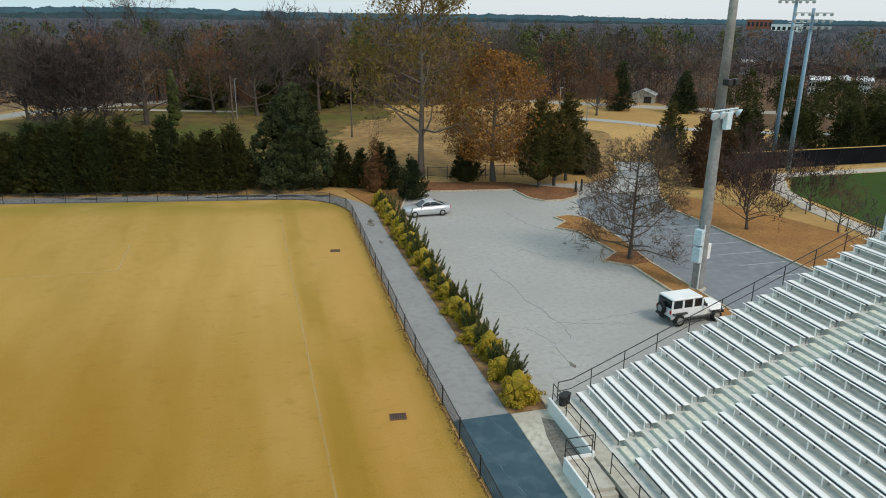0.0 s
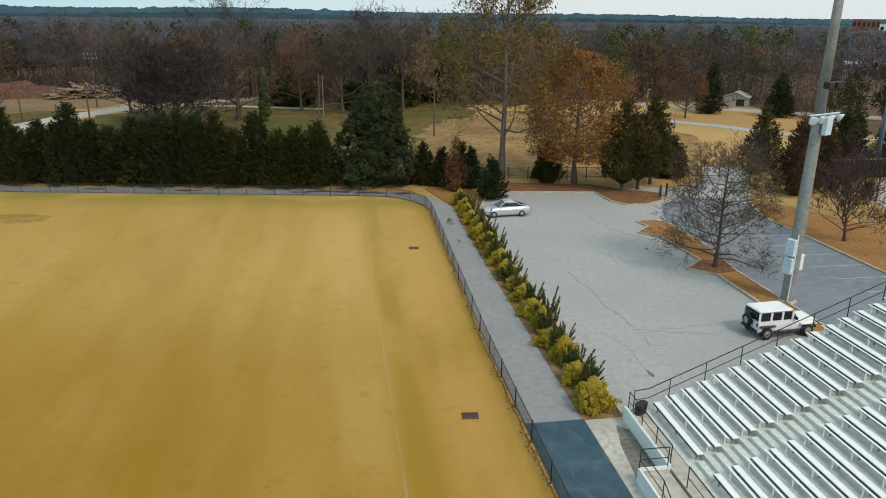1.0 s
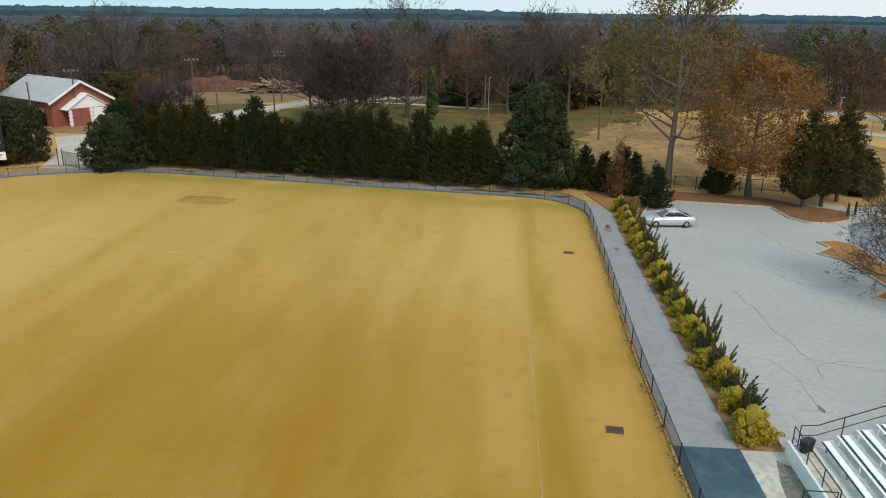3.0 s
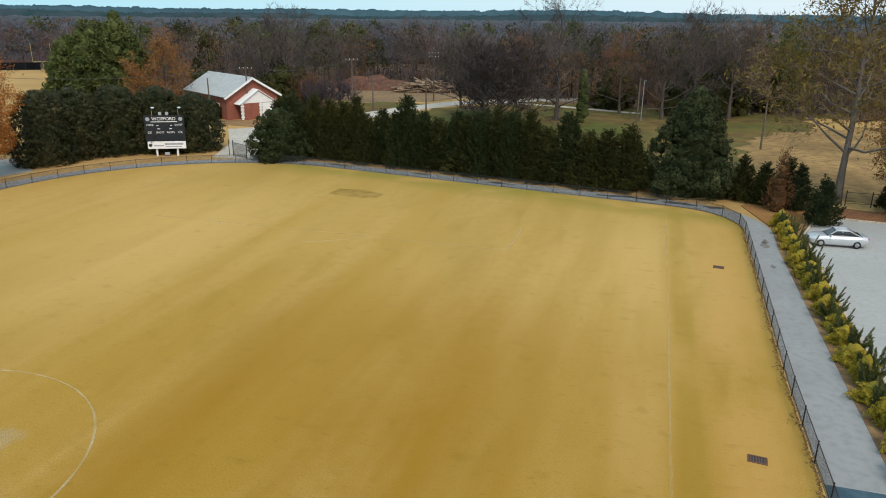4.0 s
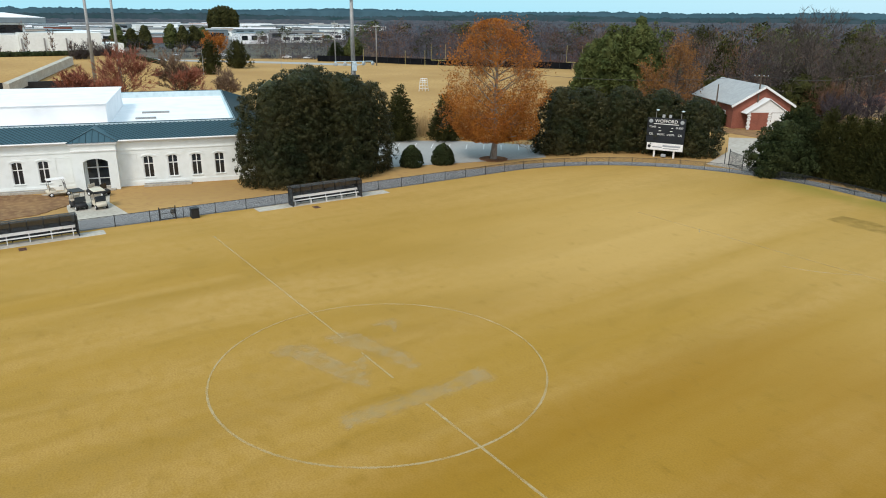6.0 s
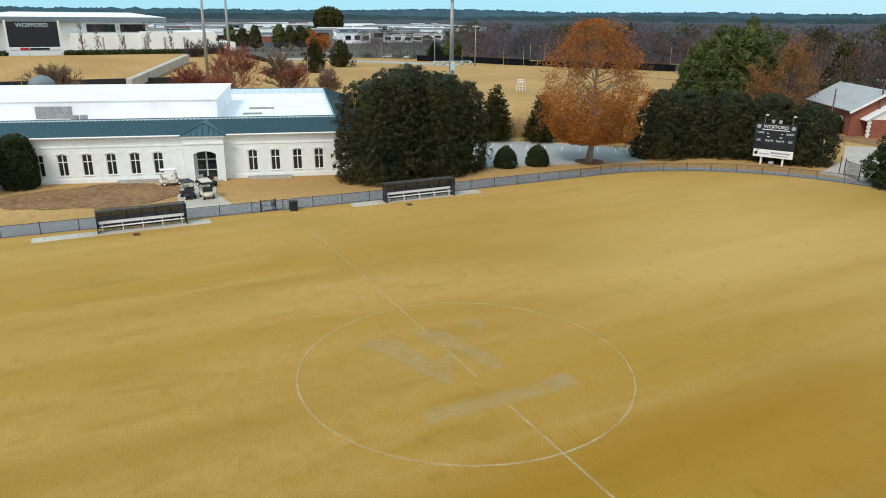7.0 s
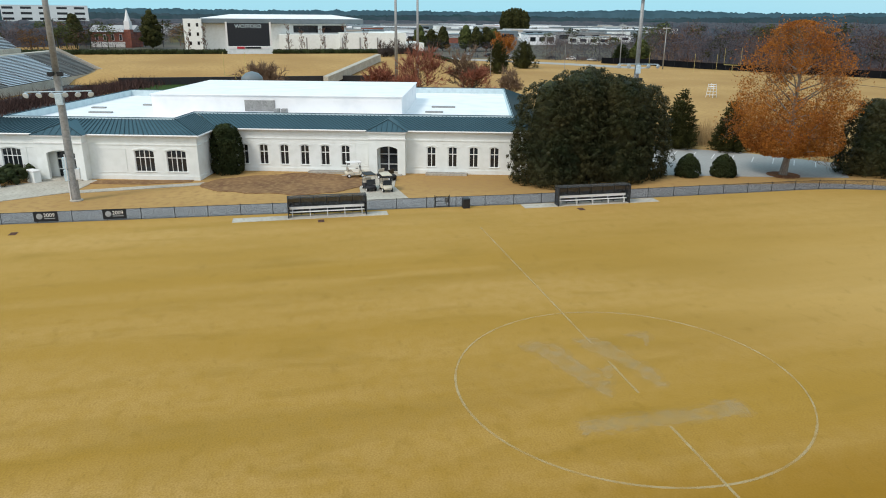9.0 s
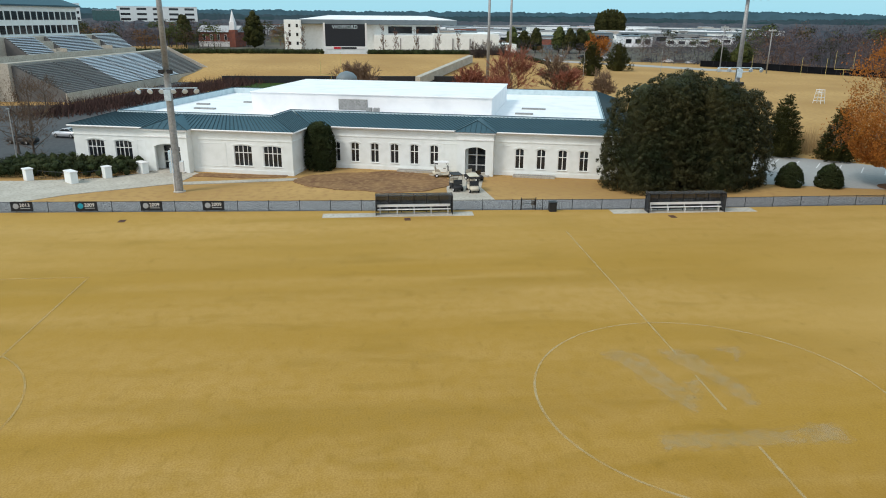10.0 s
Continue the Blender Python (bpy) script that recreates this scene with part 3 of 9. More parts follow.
solid("path_loop", Geo().strip([tuple(p) for p in aside(dense, 0.1)], [tuple(p) for p in outer], -0.3, -0.012), M["path"], "worn grey asphalt path round the field", "path", kind="structure")
solid("path_coated", Geo().box(39.05, 41.95, -45, 11.4, -0.3, -0.008), M["wet"], "dark blue coated asphalt stretch of path by the bleachers", "path", kind="structure")
solid("pavement_apron", Geo().box(41.97, 44.0, -30, 11.3, -0.3, 0.02, 0.02), M["concrete"], "stained concrete apron along the bleachers", "pavement", kind="structure")

# the parking lots beside the field
LOT = [(44.0, -40), (72.2, -40), (72.2, 40), (72.0, 44.3), (74.0, 50.0), (79.0, 58.5), (84, 68), (79, 70), (76.5, 64.0), (73.2, 60.0), (69.0, 57.9), (63.0, 59.2), (62.0, 58.6), (66.6, 55.2), (65.0, 52.0), (62.6, 50.7), (60.6, 50.8), (59.4, 52.4), (59.1, 56.5), (49.0, 57.9), (46.2, 55.0), (44.9, 51.0), (44.1, 35.6), (43.95, 24.0), (43.95, 11.3)]
solid("parking_lot", Geo().prism(LOT, -0.3, -0.03), M["asphalt"], "pale grey asphalt parking lot with cracks and faded lines", "parking lot", kind="structure")
solid("shrub_bed", Geo().prism([(41.9, 11.3), (43.85, 11.3), (43.85, 24.0), (44.0, 35.6), (44.8, 51.0), (46.1, 55.1), (48.8, 57.9), (44.5, 58.6), (42.3, 52.5), (41.95, 45)], -0.3, 0.01), M["soil"], "dark mulched bed of shrubs between path and parking lot", "flower bed", kind="structure")
solid("mulch_bed", Geo().prism([(48.9, 58.0), (59.2, 56.6), (59.5, 52.5), (60.7, 50.9), (62.6, 50.8), (64.9, 52.1), (66.5, 55.3), (62.2, 58.4), (60, 60.5), (50, 62.5)], -0.3, 0.06), M["mulch"], "red-brown mulch bed at the end of the parking lot", "flower bed", kind="structure")
solid("straw_strip", Geo().prism([(42.2, 53.0), (48.6, 57.8), (50, 62.5), (44, 64.5), (40.4, 60.5)], -0.3, 0.03), M["straw"], "orange-brown pine straw under the evergreens", "flower bed", kind="structure")
ISLAND = [(58.9, 15), (60.9, 15), (60.9, 30.0), (61.8, 36.5), (61.7, 43.6), (60.6, 44.8), (58.9, 44.5), (59.3, 42.8), (57.5, 41.0), (59.0, 39.4), (59.4, 33.0), (57.3, 31.2), (59.0, 29.6)]
solid("parking_island", Geo().prism(ISLAND, -0.3, 0.07), M["straw"], "long parking island covered with orange pine straw", "island", kind="structure")
solid("island_mulch", Geo().prism([(57.6, 31.2), (59.1, 29.8), (61.2, 30.2), (61.3, 32.8), (59.4, 32.9)], 0.0, 0.10), M["mulch"], "dark mulch ring round the tree in the island", "flower bed", kind="structure")


def kerb(line, label="pale concrete kerb along the parking lot"):
    pts = [Vector(p) for p in line]
    solid("kerb", Geo().strip([tuple(p) for p in aside(pts, -0.08)], [tuple(p) for p in aside(pts, 0.08)], -0.3, 0.13), M["kerb"], label, "kerb", kind="structure")


kerb(ISLAND + ISLAND[:1], "chipped concrete kerb round the parking island")
kerb([(48.9, 57.9), (59.15, 56.5), (59.45, 52.4), (60.6, 50.8), (62.6, 50.7), (65.0, 52.0), (66.6, 55.2), (62.0, 58.5)], "concrete kerb at the lot's mulched end")
kerb([(72.25, -10), (72.25, 40), (72.05, 44.3), (74.0, 50.0), (79.0, 58.5), (84, 68)], "concrete kerb along the far parking lot")
kerb([(43.98, 11.5), (43.98, 24.0), (44.12, 35.6), (44.92, 51.0), (46.25, 55.1), (49, 57.8)], "concrete kerb edging the shrub bed")
solid("bank_straw", Geo().prism([(72.4, -10), (78, -10), (84, 28), (81, 40), (76.5, 50), (74.8, 49.8), (72.3, 44), (72.4, 40)], -0.3, 0.05), M["straw"], "straw-covered bank beside the far lot", "ground", kind="structure")

solid("far_lot", Geo().prism([(61.1, -10), (72.1, -10), (72.1, 40), (71.9, 44.3), (73.8, 50.0), (68.6, 53.4), (64.2, 50.6), (61.9, 44.6), (62.0, 36.4), (61.1, 30.0)], -0.2, -0.025), M["newtar"], "darker blue-grey asphalt of the far parking bays", "parking lot", kind="structure")
rnd = random.Random(4)


def crack(points, width):
    """A wandering crack in the asphalt."""
    pts = []
    for a, b in zip(points, points[1:]):
        a, b = Vector(a), Vector(b)
        for i in range(6):
            pts.append(a.lerp(b, i / 6) + Vector((rnd.uniform(-0.18, 0.18), rnd.uniform(-0.18, 0.18))))
    w = [width * rnd.uniform(0.3, 1.0) for _ in pts]
    left = [tuple(p + Vector((-k, 0))) for p, k in zip(pts, w)]
    right = [tuple(p + Vector((k, 0))) for p, k in zip(pts, w)]
    solid("pavement_crack", Geo().strip(left, right, -0.05, -0.022), M["black_crack"], "dark sealed crack in the asphalt", "crack", kind="structure")


M["black_crack"] = material("crack_filler", (0.15, 0.152, 0.15), (0.2, 0.2, 0.195), 2.0, 0.9)
crack([(48.0, 31.8), (48.3, 25.1), (48.9, 20.2), (48.5, 18.3)], 0.03)
crack([(49.0, 20.6), (52.0, 21.0), (56.6, 21.4)], 0.016)
crack([(55.0, 48.0), (55.3, 44.0), (56.4, 41.0), (58.4, 38.5)], 0.03)
crack([(48.5, 21.0), (51.0, 20.2), (54.0, 19.6)], 0.025)
crack([(51.9, 36.0), (53.2, 33.8), (55.0, 33.2)], 0.02)
crack([(46.6, 20.5), (47.4, 18.0), (47.0, 15.0)], 0.012)

M["stall"] = material("faded_stall_paint", (0.46, 0.47, 0.47), (0.27, 0.285, 0.29), 1.2, 0.85, c=(0.26, 0.275, 0.28), fine=5.0, lo=0.3, hi=0.7)
for i in range(9):
    y = 15.2 + 2.75 * i
    solid("stall_line", Geo().box(44.3, 49.2, y, y + 0.1, -0.06, -0.024), M["stall"], "faded white parking stall line", "line", kind="structure")
for i in range(7):
    y = 25.0 + 2.75 * i
    solid("stall_line", Geo().box(67.5, 72.0, y, y + 0.1, -0.06, -0.02), M["stall"], "faded white parking stall line", "line", kind="structure")
for i in range(4):
    solid("stall_line", Geo().box(55.2, 58.6, 36.0 - 2.75 * i, 36.1 - 2.75 * i, -0.06, -0.024), M["stall"], "faded white parking stall line", "line", kind="structure")

# field markings, worn thin
LINE_TOP = 0.006


def line_mark(name, pts, w, label, mat="paint"):
    global LINE_TOP
    LINE_TOP += 0.0015
    pts = [Vector(p) for p in pts]
    solid(name, Geo().strip([tuple(p) for p in aside(pts, -w / 2)], [tuple(p) for p in aside(pts, w / 2)], -0.05, LINE_TOP), M[mat], label, "line", kind="structure")


def arc(cx, cy, r, a0, a1, n=72):
    return [(cx + r * math.cos(radians(a0 + (a1 - a0) * i / n)), cy + r * math.sin(radians(a0 + (a1 - a0) * i / n))) for i in range(n + 1)]


LINE = "faded white painted field line"
line_mark("touchline", [(32.88, -40), (32.88, 52.8)], 0.12, LINE, "paint_thin")
line_mark("halfway_line", [(32.8, 0), (4.6, 0)], 0.14, LINE)
line_mark("halfway_line", [(-4.6, 0), (-29.6, 0)], 0.11, LINE)
line_mark("halfway_line", [(1.4, 0), (-2.2, 0)], 0.12, LINE)
line_mark("centre_circle", arc(0, 0, 9.15, -110, 50, 100), 0.13, LINE)
line_mark("centre_circle", arc(0, 0, 9.15, -175, -110, 40), 0.10, LINE)
line_mark("centre_circle", arc(0, 0, 9.15, 50, 185, 60), 0.09, LINE)
BOX_Y = 37.97
line_mark("penalty_line", [(20.12, BOX_Y), (-14.5, BOX_Y)], 0.11, LINE, "paint_thin")
line_mark("penalty_side_line", [(20.12, 45.0), (20.12, BOX_Y)], 0.11, LINE)
line_mark("penalty_arc", arc(0, BOX_Y + 5.49, 9.15, -37, -72, 20), 0.11, LINE)
line_mark("penalty_arc", arc(0, BOX_Y + 5.49, 9.15, -137, -143, 8), 0.11, LINE)
line_mark("penalty_line", [(-20.12, -38.4), (20, -38.4)], 0.12, LINE, "paint_thin")
line_mark("penalty_side_line", [(-20.12, -54.9), (-20.12, -38.4)], 0.1, LINE, "paint_thin")
line_mark("penalty_arc", arc(0, -38.4 - 5.49, 9.15, 143, 37, 40), 0.11, LINE, "paint_thin")

def ragged(outline, grow_, seed, step=0.25, fray=0.13):
    """An outline pushed outwards, its edge frayed."""
    rr = random.Random(seed)
    pts = [Vector(p) for p in outline]
    mid = sum(pts, Vector((0, 0))) / len(pts)
    out = []
    for a, b in zip(pts, pts[1:] + pts[:1]):
        n = max(2, int((b - a).length / step))
        side = Vector(((b - a).y, -(b - a).x)).normalized()
        if side.dot(a + b - 2 * mid) < 0:
            side = -side
        out += [tuple(a.lerp(b, i / n) + side * (grow_ + rr.uniform(-fray, fray))) for i in range(n)]
    return out


LETTER_TOP = 0.004


def patch(outline, label):
    """Bleached turf where paint has worn away: a thin middle and a frayed, fainter rim."""
    global LETTER_TOP
    for k, (grow_, mat) in enumerate(((0.22, "bleach_rim"), (-0.05, "bleach"))):
        LETTER_TOP += 0.0012
        solid("worn_letter_bar", Geo().prism(ragged(outline, grow_, len(label) + k), -0.05, LETTER_TOP), M[mat], label, "marking", kind="structure")


patch([(3.3, -4.2), (4.45, -4.42), (4.45, 4.56), (2.95, 4.57), (3.35, 2.0)], "bleached bar of a worn painted letter on the turf")
patch([(-5.1, -4.4), (-5.45, -3.3), (-4.85, -2.05), (-1.65, -1.56), (0.0, -0.9), (1.5, -1.5), (1.15, -1.95), (-1.3, -2.7), (-3.7, -3.65)], "bleached slanting stroke of a worn painted letter")
patch([(-5.2, -0.9), (-5.3, 0.4), (-4.35, 1.15), (-1.85, 1.75), (-0.65, 2.1), (1.1, 1.75), (1.1, 1.3), (-0.75, 0.9), (-2.3, 0.2), (-4.0, -0.65)], "bleached second stroke of a worn painted letter")
patch([(-1.5, -0.95), (-1.75, 0.05), (0.05, -0.8), (0.25, -1.25)], "bleached joint between two strokes of a worn letter")
patch([(-5.15, 2.35), (-5.35, 3.85), (-4.75, 4.05), (-3.5, 3.05), (-4.5, 3.35)], "bleached tip of a worn painted letter")

solid("worn_goalmouth", Geo().prism([(-2.6, 51.4), (0.2, 50.8), (3.0, 50.9), (3.4, 53.0), (0.6, 54.2), (-2.4, 54.0)], -0.05, 0.005), M["scuff"], "scuffed olive-brown patch of turf where a goal stood", "marking", kind="structure")
solid("pavement_stain", Geo().prism([(42.6, 6.5), (43.8, 6.45), (43.8, 10.2), (43.3, 10.6), (42.9, 9.0)], 0.0, 0.024), M["stain"], "dark damp stain on the concrete apron", "stain", kind="structure")
for x, y, w in ((41.0, 46.5, 0.35), (41.2, 47.6, 0.25), (40.9, 40.6, 0.18), (47.2, 15.4, 0.14), (56.4, 36.5, 0.16), (57.8, 35.0, 0.14)):
    solid("pavement_stain", Geo().prism([(x + w * (1 + 0.35 * math.sin(3 * a + x)) * math.cos(a), y + 2.2 * w * (1 + 0.35 * math.cos(2 * a + y)) * math.sin(a)) for a in [6.28319 * i / 14 for i in range(14)]], -0.05, -0.006 if x < 43 else -0.02), M["stain"], "dark oil stain on the asphalt", "stain", kind="structure")

rnd = random.Random(31)
for x0, y0, x1, y1, w in ((39.5, 10.3, 40.4, 5.2, 0.03), (40.9, 11.0, 41.6, 8.6, 0.02), (40.2, 6.0, 40.9, 0.5, 0.035), (41.2, 4.6, 41.5, -1.0, 0.025)):
    a, b = Vector((x0, y0)), Vector((x1, y1))
    side = Vector(((b - a).y, -(b - a).x)).normalized()
    mid = [a.lerp(b, i / 14) + side * rnd.uniform(-0.06, 0.06) for i in range(15)]
    half = [w * rnd.uniform(0.3, 1.3) for _ in mid]
    solid("pavement_scuff", Geo().strip([tuple(p - side * k) for p, k in zip(mid, half)], [tuple(p + side * k) for p, k in zip(mid, half)], -0.05, -0.004), M["scuffblue"], "pale scuffed streak on the coated path", "stain", kind="structure")
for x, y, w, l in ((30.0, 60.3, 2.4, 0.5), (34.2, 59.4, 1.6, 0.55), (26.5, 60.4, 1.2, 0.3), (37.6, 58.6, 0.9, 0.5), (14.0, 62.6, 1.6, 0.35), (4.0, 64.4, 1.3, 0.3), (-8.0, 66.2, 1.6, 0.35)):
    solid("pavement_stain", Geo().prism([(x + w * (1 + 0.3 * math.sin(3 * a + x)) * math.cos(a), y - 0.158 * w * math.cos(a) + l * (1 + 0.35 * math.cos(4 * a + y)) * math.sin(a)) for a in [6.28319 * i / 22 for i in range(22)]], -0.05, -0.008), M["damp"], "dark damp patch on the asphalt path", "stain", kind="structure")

# ---- plants ----
def tubes(segments, sides=5):
    """Tapered limbs from rows of (start, end, radius, radius)."""
    v, q = [], []
    ang = np.arange(sides) * 2 * np.pi / sides
    for k, (a, b, r0, r1) in enumerate(segments):
        a, b = np.array(a), np.array(b)
        w = (b - a) / max(np.linalg.norm(b - a), 1e-6)
        s = np.cross(w, (0, 1, 0.1) if abs(w[0]) > 0.8 else (1, 0, 0.1))
        s /= np.linalg.norm(s)
        t = np.cross(w, s)
        ring = np.cos(ang)[:, None] * s + np.sin(ang)[:, None] * t
        v += [a + ring * r0, b + ring * r1]
        o = 2 * sides * k
        q += [(o + i, o + (i + 1) % sides, o + sides + (i + 1) % sides, o + sides + i) for i in range(sides)]
    return np.concatenate(v), np.array(q)


def grow(rng, height, spread, trunk_r, first=0.25, limbs=14, levels=3, kids=5, rise=0.5, fork=0.75):
    """Limbs and twigs of a tree: rows of (start, end, radius, radius), coarse ones and fine ones apart."""
    thick, thin = [], []

    def limb(p, w, length, r, level):
        steps = 3 if level < levels else 1
        pts = [np.array(p)]
        for s in range(steps):
            w = w + rng.normal(0, 0.16, 3) + np.array([0, 0, 0.10 * rise])
            w /= np.linalg.norm(w)
            pts.append(pts[-1] + w * length / steps)
        for s in range(steps):
            row = (pts[s], pts[s + 1], r * (1 - 0.75 * s / steps), r * (1 - 0.75 * (s + 1) / steps))
            (thick if level < min(levels, 2) else thin).append(row)
        if level < levels:
            for i in range(kids):
                k = rng.uniform(0.3, 1.0) * steps
                s = min(int(k), steps - 1)
                q = pts[s] + (pts[s + 1] - pts[s]) * (k - s)
                side = rng.normal(0, 1, 3)
                side -= side.dot(w) * w
                side /= np.linalg.norm(side)
                u = w * 0.75 + side * 0.75 + np.array([0, 0, 0.3 * rise])
                limb(q, u / np.linalg.norm(u), length * rng.uniform(0.4, 0.62), r * 0.4, level + 1)

    top = height * fork
    n = 6
    lean = rng.normal(0, 0.012 * height, (n + 1, 2)).cumsum(0) * 0.5
    stem = [np.array([lean[i, 0], lean[i, 1], top * i / n]) for i in range(n + 1)]
    stem[0][:2] = 0
    for i in range(n):
        flare = 1.35 if i == 0 else 1.0
        thick.append((stem[i], stem[i + 1], trunk_r * (1 - 0.8 * i / n) * flare, trunk_r * (1 - 0.8 * (i + 1) / n)))
    for i in range(limbs):
        k = first + (1 - first) * (i + rng.uniform(0, 0.9)) / limbs
        s = min(k, 0.999) * n
        j = int(s)
        p = stem[j] + (stem[j + 1] - stem[j]) * (s - j)
        a = 2.4 * i + rng.uniform(-0.5, 0.5)
        up = rise * (0.35 + 1.1 * k)
        w = np.array([math.cos(a), math.sin(a), up])
        shape = math.sin(math.pi * min(0.25 + 0.75 * k, 1.0)) * 0.6 + 0.4
        reach = spread * shape * rng.uniform(0.8, 1.1)
        if k > 0.85:
            reach = max(reach, height * (1 - fork) * 1.1)
        limb(p, w / np.linalg.norm(w), reach, trunk_r * 0.42 * (1 - 0.6 * k), 1)
    return thick, thin


def blades(rng, thin, width):
    """Twigs as thin crossing three-sided slivers."""
    a = np.array([s[0] for s in thin])
    b = np.array([s[1] for s in thin])
    w = b - a
    side = rng.normal(0, 1, a.shape)
    side -= (side * w).sum(1, keepdims=True) / np.maximum((w * w).sum(1, keepdims=True), 1e-9) * w
    side *= width / np.maximum(np.linalg.norm(side, axis=1, keepdims=True), 1e-9)
    v = np.stack([a - side, a + side, b], 1).reshape(-1, 3)
    return v, np.arange(len(v)).reshape(-1, 3)


def leaves(rng, centres, size, normals=None, flat=0.6, long=1.5):
    """Leaf quads round the given points."""
    n = len(centres)
    nor = rng.normal(0, 1, (n, 3))
    nor /= np.linalg.norm(nor, axis=1, keepdims=True)
    if normals is not None:
        nor = nor * flat + normals
        nor /= np.linalg.norm(nor, axis=1, keepdims=True)
    s = np.cross(nor, rng.normal(0, 1, (n, 3)))
    s /= np.maximum(np.linalg.norm(s, axis=1, keepdims=True), 1e-9)
    t = np.cross(nor, s)
    k = size * rng.uniform(0.6, 1.3, (n, 1))
    v = np.stack([centres - s * k * long, centres - t * k * 0.55, centres + s * k * long, centres + t * k * 0.55], 1).reshape(-1, 3)
    return v, np.arange(4 * n).reshape(-1, 4)


def clumps(rng, centres, radii, per, size, outward=None, flat=0.7, long=1.5):
    """Balls of leaves at the given points, each leaf turned outwards."""
    c = np.repeat(np.asarray(centres, float), per, 0)
    r = np.repeat(np.asarray(radii, float), per)[:, None]
    d = rng.normal(0, 1, c.shape)
    d /= np.linalg.norm(d, axis=1, keepdims=True)
    if outward is not None:
        o = np.repeat(np.asarray(outward, float), per, 0)
        d = np.where((d * o).sum(1, keepdims=True) < -0.2, -d, d)
    return leaves(rng, c + d * r * rng.uniform(0.75, 1.08, (len(c), 1)), size, d, flat, long)


def core(rng, centres, radii, shrink=0.8):
    """Lumpy dark inside of a dense plant."""
    bm = bmesh.new()
    for c, r in zip(centres, radii):
        bmesh.ops.create_icosphere(bm, subdivisions=1, radius=r * shrink, matrix=Matrix.Translation(tuple(c)))
    bm.verts.index_update()
    v = np.array([p.co[:] for p in bm.verts])
    t = np.array([[q.index for q in f.verts] for f in bm.faces])
    bm.free()
    return v + rng.normal(0, 0.05, v.shape), t


def joined(pieces):
    """One list of corners with its three- and four-sided faces."""
    vs, ts, qs, n = [], [], [], 0
    for v, t, q in pieces:
        vs.append(v)
        if t is not None and len(t):
            ts.append(np.asarray(t) + n)
        if q is not None and len(q):
            qs.append(np.asarray(q) + n)
        n += len(v)
    return np.concatenate(vs), np.concatenate(ts) if ts else None, np.concatenate(qs) if qs else None


def dense_plant(seed, envelope, n_clumps, clump_r, per, leaf, long=1.5, flat=0.7, jitter=0.25, bumpy=0.0, inner=1.4):
    """Crown mesh of an evergreen: clumps over an envelope (u in 0..1 of its height -> radius, height)."""
    rng = np.random.default_rng(seed)
    cs, rs, outs = [], [], []
    us = rng.uniform(0.0, 1, n_clumps * 3)
    weight = np.array([envelope(u)[0] for u in us])
    us = us[rng.uniform(0, 1, len(us)) < weight / weight.max() + 0.06][:n_clumps]
    phase = rng.uniform(0, 6.28, 4)
    for u in us:
        r, z = envelope(u)
        a = rng.uniform(0, 6.28319)
        r *= 1 + jitter * (0.5 * math.sin(3 * a + phase[0] + 5 * u) + 0.5 * math.sin(5 * a + phase[1] - 7 * u)) * 0.6 + rng.normal(0, 0.05)
        k = clump_r * rng.uniform(0.7, 1.25)
        rr = max(r - 0.6 * k + bumpy * rng.normal(), 0.02)
        cs.append((rr * math.cos(a), rr * math.sin(a), max(z, k * 0.6)))
        rs.append(k)
        r2 = envelope(min(u + 0.05, 1))[0]
        dz = envelope(min(u + 0.05, 1))[1] - z
        o = np.array([math.cos(a), math.sin(a), (r - r2) / max(dz, 0.05)])
        outs.append(o / np.linalg.norm(o))
    v, q = clumps(rng, cs, rs, per, leaf, outs, flat, long)
    inner_c = [(c[0] * 0.8, c[1] * 0.8, c[2]) for c in cs[:: max(1, n_clumps // 55)]]
    inner_r = [r * inner for r in rs[:: max(1, n_clumps // 55)]]
    spine = [(0, 0, envelope(u)[1] * 0.95 + 0.2) for u in np.linspace(0.05, 0.9, 8)]
    inner_c += spine
    inner_r += [max(envelope(u)[0] * 0.8, 0.15) for u in np.linspace(0.05, 0.9, 8)]
    cv, ct = core(rng, inner_c, inner_r, 0.82)
    return joined([(v, None, q), (cv, ct, None)])


